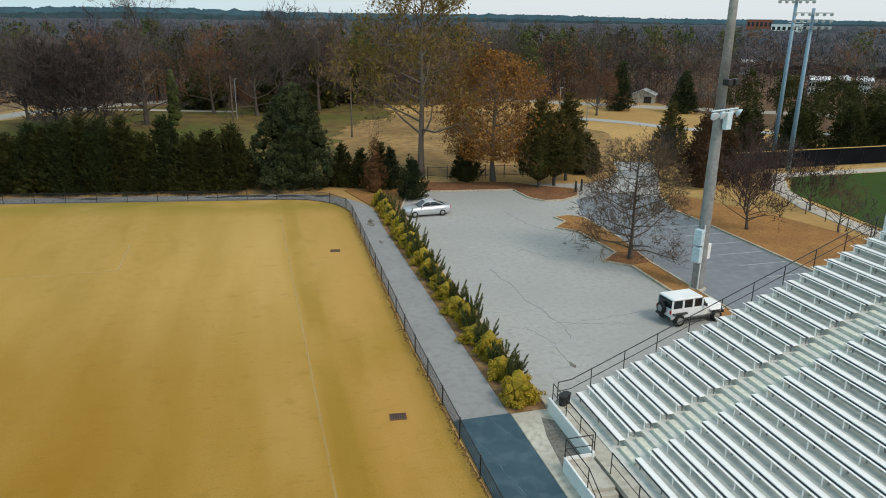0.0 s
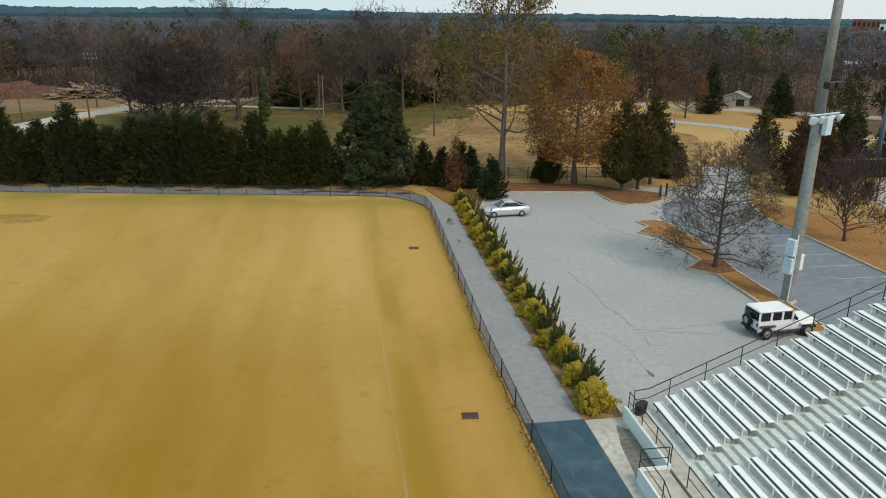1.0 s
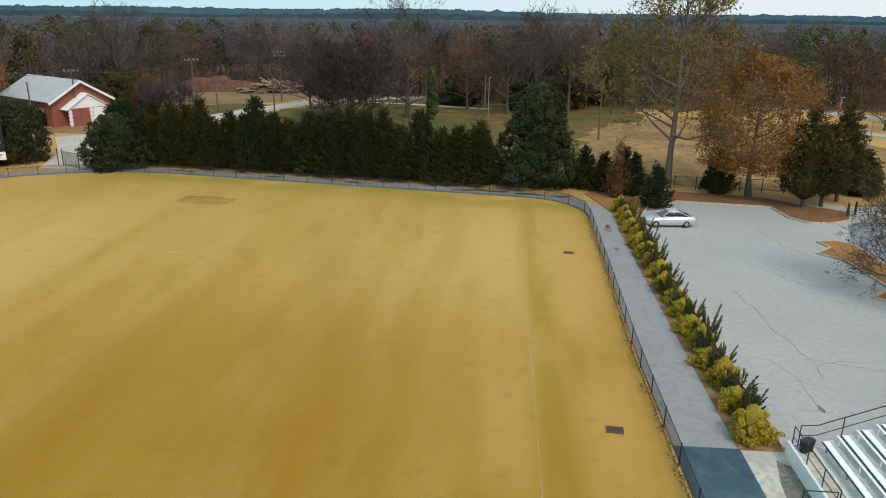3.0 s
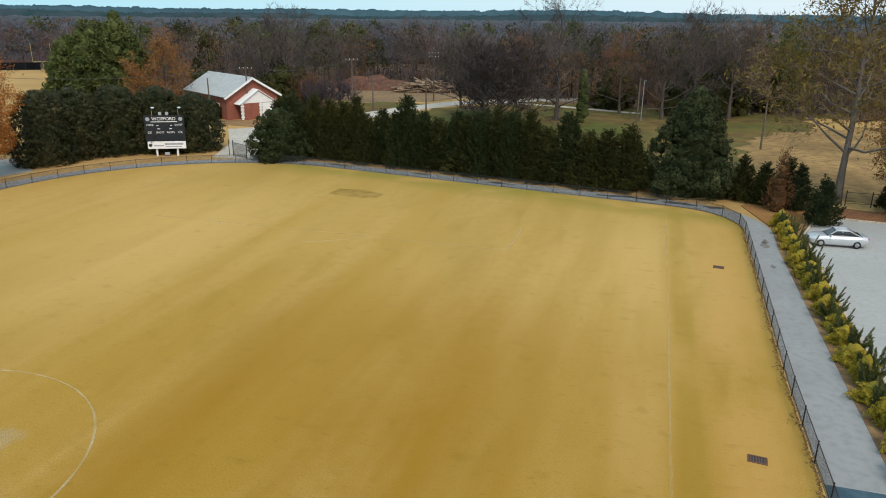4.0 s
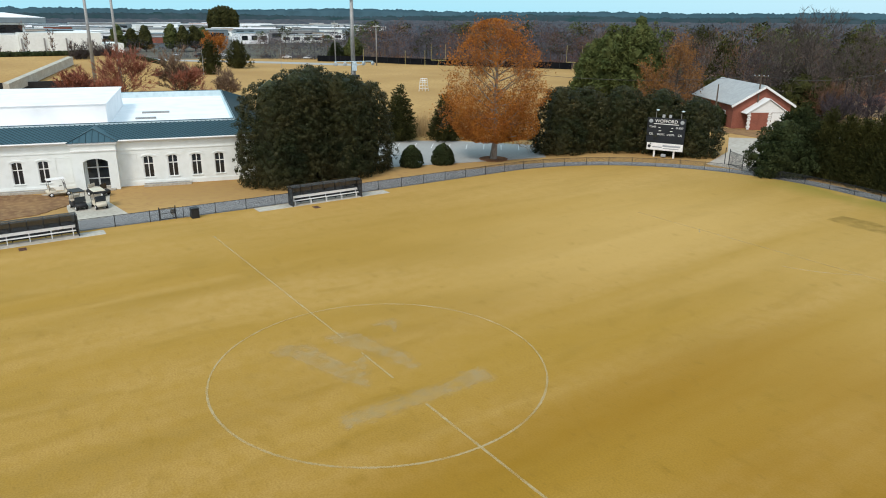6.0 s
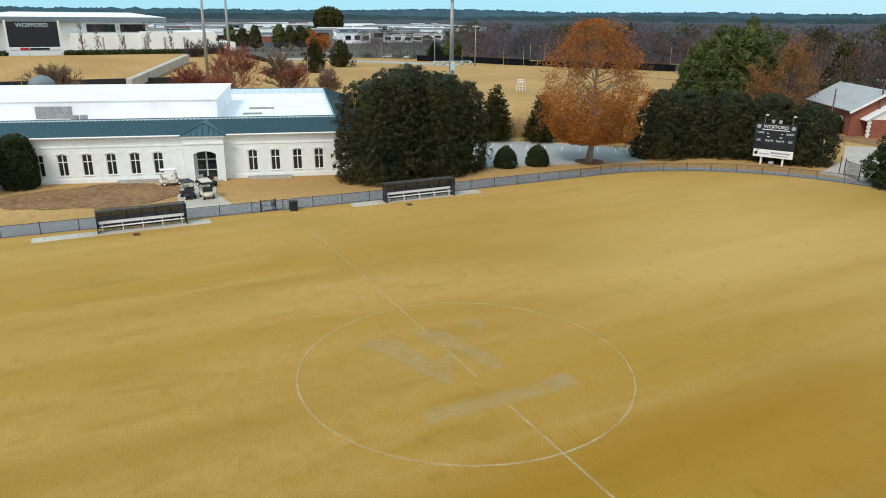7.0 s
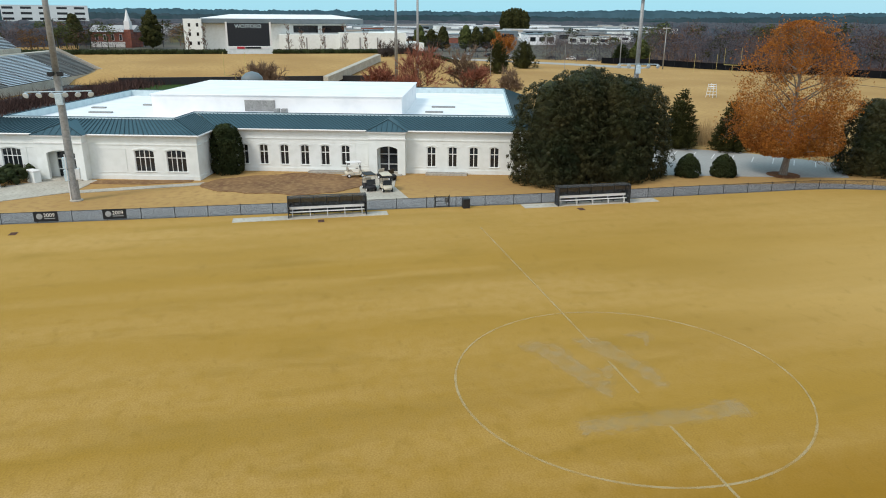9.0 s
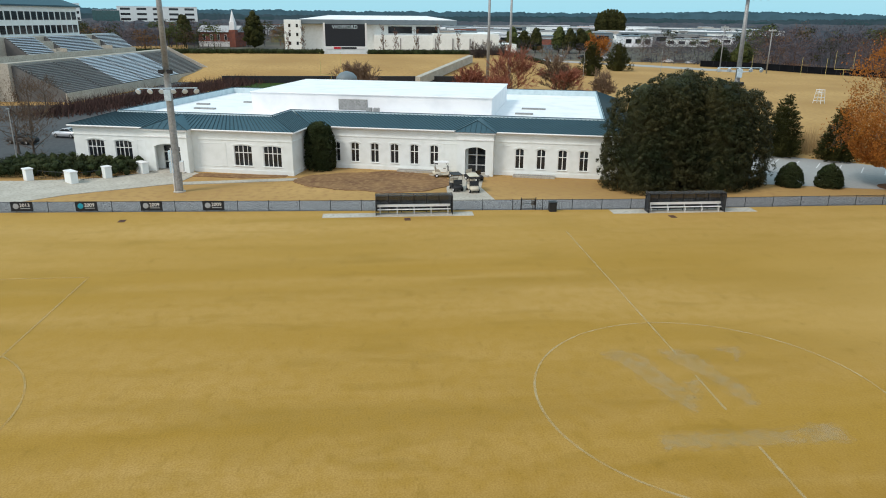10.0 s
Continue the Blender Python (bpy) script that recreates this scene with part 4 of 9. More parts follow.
def cypress_crown(seed, envelope, n, spray=0.42, per=9, leaf=0.05, lean=0.8, depth=0.3):
    """Crown of upright feathery sprays set over an envelope, with dark gaps between them."""
    rng = np.random.default_rng(seed)
    us = rng.uniform(0, 1, n * 4)
    weight = np.array([envelope(u)[0] for u in us])
    us = us[rng.uniform(0, 1, len(us)) < weight / weight.max() + 0.1][:n]
    n = len(us)
    rz = np.array([envelope(u) for u in us])
    a = rng.uniform(0, 6.28319, n)
    ph = rng.uniform(0, 6.28, 3)
    lobes = 1 + 0.2 * np.sin(3 * a + ph[0] + 5 * us) + 0.17 * np.sin(6 * a + ph[1] - 9 * us) + 0.07 * np.sin(11 * a + ph[2] + 21 * us)
    r = np.maximum(rz[:, 0] * lobes * (1 - depth * rng.uniform(0, 1, n) ** 2) - 0.1, 0.02)
    out = np.stack([np.cos(a), np.sin(a), np.full(n, lean)], 1) + rng.normal(0, 0.28, (n, 3))
    out /= np.linalg.norm(out, axis=1, keepdims=True)
    foot = np.stack([r * np.cos(a), r * np.sin(a), np.maximum(rz[:, 1], 0.1)], 1)
    size = spray * rng.uniform(0.6, 1.35, (n, 1))
    k = np.repeat(np.arange(n), per)
    f = rng.uniform(0, 1, (len(k), 1))
    pts = foot[k] + out[k] * size[k] * f + rng.normal(0, 1, (len(k), 3)) * size[k] * 0.24 * (1.1 - f)
    w = out[k] + rng.normal(0, 0.35, (len(k), 3))
    w /= np.linalg.norm(w, axis=1, keepdims=True)
    side = np.cross(w, rng.normal(0, 1, w.shape))
    side *= leaf / np.linalg.norm(side, axis=1, keepdims=True)
    half = w * leaf * 3.2
    v = np.stack([pts - half, pts - side, pts + half, pts + side], 1).reshape(-1, 3)
    q = np.arange(4 * len(k)).reshape(-1, 4)
    ks = np.linspace(0.04, 0.88, 9)
    cv, ct = core(rng, [(0, 0, envelope(u)[1] + 0.1) for u in ks], [max(envelope(u)[0] * 0.72, 0.12) for u in ks], 0.85)
    return joined([(v, None, q), (cv, ct, None)])


def evergreen(name, label, category, m, crown, mat, trunk_h=0.6, trunk_r=0.2, group="", bark="bark"):
    """A dense plant on a short stem."""
    ob = thing(name, label, category, m, group)
    v, q = tubes([((0, 0, -0.2), (0, 0, trunk_h), trunk_r * 1.3, trunk_r)], 7)
    part("trunk", rows_mesh("trunk", v, None, q, True), M[bark], ob)
    part("crown", rows_mesh("crown", *crown), M[mat], ob)
    return ob


def bare_tree(name, label, m, seed, height, spread, trunk_r, twig="twig", bark="bark", width=0.03, leaf=None, leaf_n=0, leaf_size=0.18, leaf_low=0.0, group="", fill=None, **kw):
    """A tree of trunk, limbs and twigs, with or without leaves left on it."""
    rng = np.random.default_rng(seed)
    thick, thin = grow(rng, height, spread, trunk_r, **kw)
    ob = thing(name, label, "tree", m, group)
    v, q = tubes(thick, 5)
    part("trunk", rows_mesh("trunk", v, None, q, True), M[bark], ob)
    v, t = blades(rng, thin, width)
    part("crown", rows_mesh("crown", v, t), M[twig], ob, "fine bare twigs")
    if leaf:
        ends = np.array([s[1] for s in thin])
        ends = ends[ends[:, 2] > leaf_low * height]
        pick = ends[rng.integers(0, len(ends), leaf_n)] + rng.normal(0, 0.28, (leaf_n, 3))
        if fill:
            n, env = fill
            u = rng.uniform(0, 1, n) ** 1.5
            rr = np.array([env(k)[0] for k in u]) * rng.uniform(0.15, 1, n) ** 0.45
            zz = np.array([env(k)[1] for k in u])
            a = rng.uniform(0, 6.28319, n)
            rr *= np.array([0.92 + 0.42 * noise.noise(Vector((1.6 * math.cos(b), 1.6 * math.sin(b), 0.28 * z + seed))) for b, z in zip(a, zz)])
            more = np.stack([rr * np.cos(a), rr * np.sin(a), zz], 1)
            keep = np.array([noise.noise(Vector(p) * 0.55) + 0.35 * noise.noise(Vector(p) * 1.7) > (-0.55 if k < 0.36 else -0.2 if k < 0.44 else 0.22 if k < 0.6 else 0.1) for p, k in zip(more, u)])
            pick = np.concatenate([pick, more[keep]])
        v, q = leaves(rng, pick, leaf_size)
        part("foliage", rows_mesh("foliage", v, None, q), M[leaf], ob)
    return ob


def at(x, y, z=-0.05, turn=0.0, s=1.0, sz=None):
    return Matrix.Translation((x, y, z)) @ Euler((0, 0, radians(turn))).to_matrix().to_4x4() @ Matrix.Diagonal((s, s, sz or s, 1))


def set_at(ob, x, y, z=-0.05, turn=0.0, s=1.0, sz=None):
    """A copy of a thing at a place, turned and sized."""
    ob.scale = (1, 1, 1)
    c = copy_thing(ob, at(x, y, z, turn))
    c.scale = (s, s, sz or s)
    return c

# ---- the white field house ----
HOUSE = Matrix(((-0.2639, 0.9646, 0, -51.3), (-0.9646, -0.2639, 0, 9.7), (0, 0, 1, 0), (0, 0, 0, 1)))
EAVE = 5.3
field_house = thing("field_house", "long white stucco field house with a blue-green metal roof", "building", HOUSE)


def facade(g, outline, v0, v1):
    """A slab over an outline of (along, up), between two depths."""
    n = len(outline)
    v = [(u, v0, z) for u, z in outline] + [(u, v1, z) for u, z in outline]
    g.add(v, [tuple(range(n - 1, -1, -1)), tuple(range(n, 2 * n))] + [(i, (i + 1) % n, n + (i + 1) % n, n + i) for i in range(n)])


def arch_line(u0, u1, z, rise, n=8):
    return [(u0 + (u1 - u0) * i / n, z + rise * (1 - (2 * i / n - 1) ** 2)) for i in range(n + 1)]


def pierced_wall(u0, u1, front, openings, thick=0.35, top=EAVE - 0.25, rise=0.16):
    """A wall along u with arched openings (middle, width, sill, top)."""
    g, left = Geo(), u0
    for mid, w, sill, head in sorted(openings):
        a, b = mid - w / 2, mid + w / 2
        facade(g, [(left, -0.3), (a, -0.3), (a, top), (left, top)], front, front - thick)
        if sill > 0:
            facade(g, [(a, -0.3), (b, -0.3), (b, sill), (a, sill)], front, front - thick)
        facade(g, arch_line(a, b, head - rise, rise) + [(b, top), (a, top)], front, front - thick)
        left = b
    facade(g, [(left, -0.3), (u1, -0.3), (u1, top), (left, top)], front, front - thick)
    seen, same = {}, []
    for p in g.v:
        same.append(seen.setdefault(tuple(round(c, 3) for c in p), len(seen)))
    g.v = list(seen)
    g.f = [tuple(same[i] for i in f) for f in g.f]
    return g


def window(mid, w, sill, head, front, lights=2, rise=0.16):
    """An arched window with its pane, bars, sill and hood."""
    ob = part("window", Geo().box(mid - w / 2 - 0.08, mid + w / 2 + 0.08, front - 0.02, front + 0.09, sill - 0.12, sill - 0.005, 0.02), M["stucco"], field_house, "white sill of an arched window")
    g = Geo()
    facade(g, [(mid - w / 2 + 0.02, sill)] + [(mid + w / 2 - 0.02, sill)] + arch_line(mid - w / 2 + 0.02, mid + w / 2 - 0.02, head - rise - 0.02, rise)[::-1], front - 0.2, front - 0.16)
    part("pane", g, M["glass"], ob, "dark glass")
    g = Geo()
    for i in range(1, lights):
        u = mid - w / 2 + w * i / lights
        k = 0.05 if lights < 4 or i == 2 else 0.028
        g.box(u - k, u + k, front - 0.155, front - 0.09, sill, head - 0.02)
    z = sill + (head - sill) * 0.64
    g.box(mid - w / 2, mid + w / 2, front - 0.15, front - 0.095, z - 0.045, z + 0.045)
    for s in (-1, 1):
        u = mid + s * (w / 2 - 0.035)
        g.box(u - 0.035, u + 0.035, front - 0.15, front - 0.07, sill, head - rise)
    part("window_frame", g, M["white"], ob)
    hood = arch_line(mid - w / 2 - 0.22, mid + w / 2 + 0.22, head + 0.02, rise + 0.06, 10)
    low = arch_line(mid - w / 2 - 0.22, mid + w / 2 + 0.22, head - 0.10, rise + 0.06, 10)
    g = Geo()
    facade(g, low + hood[::-1], front - 0.01, front + 0.07)
    part("hood_mould", g, M["stucco"], ob)


MAIN_WINDOWS = [1.95, 4.51, 7.1, 9.72, 20.41, 22.96, 25.52, 28.1, 30.7, 33.2]
WING_WINDOWS = [39.28, 43.1, 59.16, 63.0]
main = pierced_wall(-3.7, 36.7, 0.0, [(u, 1.08, 0.87, 3.27) for u in MAIN_WINDOWS] + [(15.0, 2.2, 0, 3.25)])
part("wall", main, M["stucco"], field_house, "white stucco front wall")
part("wall", pierced_wall(36.7, 66.0, 6.06, [(u, 2.35, 0.95, 3.45) for u in WING_WINDOWS] + [(52.4, 2.6, 0, 3.2)]), M["stucco"], field_house, "white stucco wing wall")
for x0, x1, y0, y1 in ((36.7, 37.05, 0, 5.7), (65.65, 66.0, -33, 5.7), (-3.7, -3.35, -42, -0.35), (-3.35, 40, -42, -41.65), (40, 65.65, -33, -32.65)):
    part("wall", Geo().box(x0, x1, y0, y1, -0.3, EAVE - 0.25), M["stucco"], field_house)
for u in MAIN_WINDOWS:
    window(u, 1.08, 0.87, 3.27, 0.0)
for u in WING_WINDOWS:
    window(u, 2.35, 0.95, 3.45, 6.06, 4)
# plinth, string course and cornice follow the front
for name, z0, z1, out in (("plinth", -0.3, 0.42, 0.07), ("string_course", 4.02, 4.14, 0.06), ("cornice", 4.98, 5.16, 0.16), ("cornice", 5.16, 5.28, 0.34)):
    g = Geo()
    gaps = [(-3.7, 12.85), (17.3, 36.7)] if z0 < 4.5 else [(-3.8, 36.7 - out)]
    for a, b in gaps:
        g.box(a, b, 0.003, out, z0, z1)
    gaps = [(36.7 - out, 49.7), (55.3, 66.0 + out)] if z0 < 4.5 else [(36.7 - out, 66.0 + out)]
    for a, b in gaps:
        g.box(a, b, 6.063, 6.06 + out, z0, z1)
    g.box(36.7 - out, 36.697, out, 6.06, z0, z1)
    g.box(66.003, 66.0 + out, -33, 6.06, z0, z1)
    g.box(-3.7 - out, -3.703, -42, 0.0, z0, z1)
    part(name, g, M["stucco"] if "cornice" not in name else M["white"], field_house)
# shallow concrete window wells at the wall's foot
for u0, u1 in ((5.3, 10.4), (20.2, 25.0)):
    well = part("window_well", Geo().box(u0, u1, 0.1, 0.25, -0.2, 0.2).box(u0, u1, 0.95, 1.1, -0.2, 0.2).box(u0, u0 + 0.15, 0.25, 0.95, -0.2, 0.2).box(u1 - 0.15, u1, 0.25, 0.95, -0.2, 0.2), M["concrete"], field_house, "low concrete window well at the wall's foot")
    part("grate", Geo().box(u0 + 0.15, u1 - 0.15, 0.25, 0.95, -0.2, 0.14), M["galv"], well)
# recessed panels beside the porches
for u0, u1, fr in ((10.9, 12.6, 0.0), (17.6, 19.2, 0.0), (45.3, 48.9, 6.06), (56.0, 57.3, 6.06)):
    g = Geo()
    for a, b, z0, z1 in ((u0, u1, 3.55, 3.6), (u0, u1, 0.75, 0.8), (u0, u0 + 0.05, 0.8, 3.55), (u1 - 0.05, u1, 0.8, 3.55)):
        g.box(a, b, fr + 0.003, fr + 0.035, z0, z1)
    part("wall_panel", g, M["stucco"], field_house)


def porch(u0, u1, front, out, mid, w, head):
    """A projecting entrance bay with an arched opening and glazed doors."""
    ob = part("porch", pierced_wall(u0, u1, front + out, [(mid, w, 0, head)], 0.4, EAVE - 0.2, 0.35), M["stucco"], field_house, "projecting arched white entrance bay")
    part("cheek", Geo().box(u0, u0 + 0.4, front, front + out - 0.4, -0.3, EAVE - 0.2), M["stucco"], ob)
    part("cheek", Geo().box(u1 - 0.4, u1, front, front + out - 0.4, -0.3, EAVE - 0.2), M["stucco"], ob)
    part("cornice", Geo().box(u0 - 0.2, u1 + 0.2, front + 0.36, front + out + 0.22, EAVE - 0.22, EAVE - 0.02, 0.02).box(u0 - 0.08, u1 + 0.08, front + 0.36, front + out + 0.09, 4.3, 4.42), M["white"], ob)
    g = Geo()
    for s in (-1, 1):
        c = mid + s * w * 0.23
        g.box(c - w * 0.2, c + w * 0.2, front - 0.22, front - 0.18, 0.15, 2.15)
    g.box(mid - w * 0.46, mid + w * 0.46, front - 0.22, front - 0.18, 2.35, head - 0.25)
    part("pane", g, M["glass"], ob, "dark glass of the doors")
    g = Geo()
    for s in (-1.0, -0.5, -0.04, 0.04, 0.5, 1.0):
        if abs(s) != 0.5:
            g.box(mid + s * w * 0.46 - 0.04, mid + s * w * 0.46 + 0.04, front - 0.2, front - 0.1, 0, head)
    for z in (0.05, 1.0, 2.25):
        g.box(mid - w * 0.46, mid + w * 0.46, front - 0.2, front - 0.1, z, z + 0.1)
    part("door_frame", g, M["white"], ob)
    part("step", Geo().box(u0 + 0.45, u1 - 0.45, front - 0.1, front + out + 0.5, -0.2, 0.12, 0.02), M["concrete"], ob)


porch(12.85, 17.3, 0.0, 1.3, 15.05, 2.5, 3.5)
porch(49.7, 55.3, 6.06, 1.3, 52.4, 3.4, 3.5)

# roof: a sloping metal band all round, a flat white roof inside it
RIDGE, BACK = 6.55, 4.0


def slope(g, a, b, c, d, t=0.06):
    """A sloping sheet over four corners."""
    a, b, c, d = (Vector(p) for p in (a, b, c, d))
    nrm = (b - a).cross(d - a).normalized()
    if nrm.z < 0:
        nrm = -nrm
    v = [a, b, c, d] + [p - nrm * t for p in (a, b, c, d)]
    g.add(v, [(0, 1, 2, 3), (7, 6, 5, 4), (0, 4, 5, 1), (1, 5, 6, 2), (2, 6, 7, 3), (3, 7, 4, 0)])


def seams(a, b, c, d, n):
    """Standing seams up a slope whose eave runs a-b and whose top runs d-c."""
    a, b, c, d = (Vector(p) for p in (a, b, c, d))
    g = Geo()
    for i in range(n + 1):
        p, q = a.lerp(b, i / n), d.lerp(c, i / n)
        g.tube(p + Vector((0, 0, 0.03)), q + Vector((0, 0, 0.03)), 0.055, n=4)
    return g


o = 0.42
PANELS = [
    ((-3.7 - o, o, EAVE), (36.7 - o, o, EAVE), (36.7 - o + 4.0, -BACK, RIDGE), (-0.3, -BACK, RIDGE), 80),
    ((36.7 - o, o, EAVE), (36.7 - o, 6.06 + o, EAVE), (36.7 + BACK, 6.06 - BACK, RIDGE), (36.7 + BACK, -BACK, RIDGE), 12),
    ((36.7 - o, 6.06 + o, EAVE), (66 + o, 6.06 + o, EAVE), (66 - BACK, 6.06 - BACK, RIDGE), (36.7 + BACK, 6.06 - BACK, RIDGE), 52),
    ((66 + o, 6.06 + o, EAVE), (66 + o, -33, EAVE), (66 - BACK, -33, RIDGE), (66 - BACK, 6.06 - BACK, RIDGE), 78),
    ((-3.7 - o, -42, EAVE), (-3.7 - o, o, EAVE), (-0.3, -BACK, RIDGE), (-0.3, -42, RIDGE), 80),
]
for a, b, c, d, n in PANELS:
    g = Geo()
    slope(g, a, b, c, d)
    pan = part("roof", g, M["roof"], field_house, "blue-green metal roof slope")
    part("seam", seams(a, b, c, d, n), M["seamshade"], pan)
fascia = Geo()
for a, b, *_ in PANELS:
    fascia.rail([(a[0], a[1], a[2] - 0.1), (b[0], b[1], b[2] - 0.1)], 0.12)
part("gutter", fascia, M["white"], field_house, "white gutter along the eaves")


def little_roof(u0, u1, front, out, peak):
    """The hipped roof over an entrance bay."""
    mid, y1 = (u0 + u1) / 2, front + out + 0.3
    g = Geo()
    depth = (peak - EAVE) / (RIDGE - EAVE) * (BACK + o) - o
    g.add([(u0 - 0.3, y1, EAVE), (u1 + 0.3, y1, EAVE), (mid, y1 - 2.0, peak), (mid, front - depth, peak), (u0 - 0.3, front + o, EAVE), (u1 + 0.3, front + o, EAVE)],
          [(0, 1, 2), (0, 2, 3, 4), (1, 5, 3, 2)])
    ob = part("entrance_roof", g, M["roof"], field_house, "small hipped metal roof over the entrance")
    s = Geo()
    for i in range(9):
        k = i / 8
        p = Vector((u0 - 0.3, y1, EAVE)).lerp(Vector((u1 + 0.3, y1, EAVE)), k)
        j = 1 - abs(2 * k - 1)
        q = Vector((p.x, y1 - 2.0 * j, EAVE + (peak - EAVE) * j))
        if j > 0:
            s.tube(p + Vector((0, 0, 0.02)), q + Vector((0, 0, 0.02)), 0.03, n=4)
    s.rail([(u0 - 0.3, y1, EAVE + 0.02), (mid, y1 - 2.0, peak + 0.02), (u1 + 0.3, y1, EAVE + 0.02)], 0.06)
    part("seam", s, M["seamshade"], ob)


little_roof(12.85, 17.3, 0.0, 1.3, 6.5)
little_roof(49.7, 55.3, 6.06, 1.3, 6.45)
FLAT = [(-0.3, -BACK), (36.7 + BACK, -BACK), (36.7 + BACK, 6.06 - BACK), (66 - BACK, 6.06 - BACK), (66 - BACK, -31), (40, -31), (40, -41), (-0.3, -41)]
part("flat_roof", Geo().prism(FLAT, 5.2, 5.75), M["membrane"], field_house, "flat white membrane roof")
for (a, b), (c, d) in zip(FLAT, FLAT[1:] + FLAT[:1]):
    par = Geo()
    if a != c:
        par.box(min(a, c), max(a, c), b - 0.02, b + 0.22, 5.6, 6.62)
    else:
        par.box(a - 0.12, a + 0.12, min(b, d), max(b, d), 5.6, 6.62)
    part("parapet", par, M["parapet"], field_house, "pale blue-white parapet round the flat roof")
part("roof_edge", Geo().rail([(a, b, 6.66) for a, b in FLAT + FLAT[:1]], 0.07), M["roof"], field_house)

block = part("upper_block", Geo().box(14.2, 48.0, -30.0, -8.0, 5.6, 8.35), M["membrane"], field_house, "tall white block rising from the flat roof")
part("coping", Geo().box(14.05, 48.15, -30.15, -7.85, 8.35, 8.5, 0.04), M["membrane"], block)
part("vent_louvre", Geo().box(31.2, 35.3, -7.99, -7.9, 6.35, 7.8, 0.02), M["galv"], block, "grey louvre panel")
for u in (29.2, 30.2):
    part("roof_unit", Geo().box(u, u + 0.75, -6.9, -6.2, 5.75, 6.9, 0.04), M["galv"], field_house, "small grey rooftop unit")
for u, v0, w in ((20.5, -7.4, 1.2), (9.0, -14, 2.5), (6.0, -10, 1.8), (7.5, -20, 3.5), (54, -9, 3.2), (57.5, -14, 2.0), (51, -18, 2.8)):
    part("roof_curb", Geo().box(u, u + w, v0, v0 + 0.6, 5.75, 5.95, 0.03), M["galv"], field_house)

# ---- bleachers beside the path ----
ROWS, TREAD, RISE, X0, Z0 = 23, 0.76, 0.324, 44.75, 0.62
NORTH, SOUTH = 11.0, -26.0
stand = thing("bleacher_stand", "grey-white bleacher stand with aluminium benches and black rails", "bleachers", at(0, 0, 0))
AISLES = [(6.45, 5.1), (-8.5, -9.9)]
tread_mesh = Geo().box(0, TREAD + 0.05, SOUTH, NORTH, -0.08, 0).mesh("deck")
riser_mesh = Geo().box(-0.002, 0.05, SOUTH, NORTH, -RISE, -0.082).mesh("riser")
for i in range(ROWS):
    m = Matrix.Translation((X0 + TREAD * i, 0, Z0 + RISE * i))
    row = part("deck", tread_mesh, M["deck"], stand, "grey stepped deck", m)
    part("riser", riser_mesh, M["deck"], row)
part("front_walk", Geo().box(43.95, X0 - 0.004, SOUTH, NORTH, Z0 - 0.3, Z0 - RISE + 0.28), M["concrete"], stand, "concrete front walkway")
part("front_wall", Geo().box(43.82, 43.95, 6.3, NORTH + 0.1, -0.1, 0.76, 0.01).box(43.82, 43.95, SOUTH, 2.0, -0.1, 0.76, 0.01), M["white"], stand, "low white front wall")
part("end_wall", Geo().box(43.95, 44.7, NORTH, NORTH + 0.12, -0.1, 0.6), M["white"], stand)
part("back_wall", Geo().box(X0 + ROWS * TREAD + 0.06, X0 + ROWS * TREAD + 0.2, SOUTH, NORTH, 0, Z0 + RISE * ROWS + 1.1), M["white"], stand, "white wall behind the top row")
cols = [Geo().tube((x, y, -0.1), (x, y, Z0 + RISE * (x - X0) / TREAD - 0.1), 0.1, n=8).mesh("column") for x in (48.5, 54.0, 60.0) for y in (0,)]
for k, x in enumerate((48.5, 54.0, 60.0)):
    for y in (10.4, 4.5, -2, -9, -16, -24):
        part("column", cols[k], M["galv"], stand, at=Matrix.Translation((0, y, 0)))
spans = [(NORTH - 0.25, AISLES[0][0]), (AISLES[0][1], AISLES[1][0]), (AISLES[1][1], SOUTH + 0.3)]
for hi, lo in spans:
    seat = Geo().box(0, 0.285, lo, hi, 0.405, 0.445, 0.008).box(0.012, 0.03, lo + 0.01, hi - 0.01, 0.375, 0.404)
    seat_mesh = seat.mesh("seat_board")
    n = max(2, round((hi - lo) / 1.8))
    leg_mesh = Geo().box(0.10, 0.15, -0.03, 0.03, 0, 0.404).box(0.02, 0.26, -0.025, 0.025, 0.36, 0.374).mesh("bench_leg")
    # added dark strip, drawn in place of the shade under the plank
    shade_strip = Geo().box(-0.03, 0.0, lo + 0.02, hi - 0.02, 0.36, 0.40).mesh("seat_skirt")
    slats = Geo().box(-0.25, -0.175, lo + 0.04, hi - 0.02, 0.415, 0.44, 0.006).box(-0.165, -0.13, lo + 0.04, hi - 0.02, 0.385, 0.415, 0.006).mesh("back_rail")
    rest_mesh = Geo().box(-0.215, -0.175, -0.022, 0.022, 0, 0.413).mesh("back_post")
    for i in range(ROWS):
        m = Matrix.Translation((X0 + TREAD * i + 0.40, 0, Z0 + RISE * i))
        b = part("bench", seat_mesh, M["alu"], stand, "pale aluminium bench plank with a thin back rail", m)
        part("seat_skirt", shade_strip, M["seatshade"], b, "dark strip added for the shade under the seat's edge")
        if i:
            part("back_rail", slats, M["alu"], b)
        for k in range(n + 1):
            y = lo + 0.25 + (hi - lo - 0.5) * k / n
            part("bench_leg", leg_mesh, M["galv"], b, at=Matrix.Translation((0, y, 0)))
            if i:
                part("back_post", rest_mesh, M["alu"], b, at=Matrix.Translation((0, y, 0)))
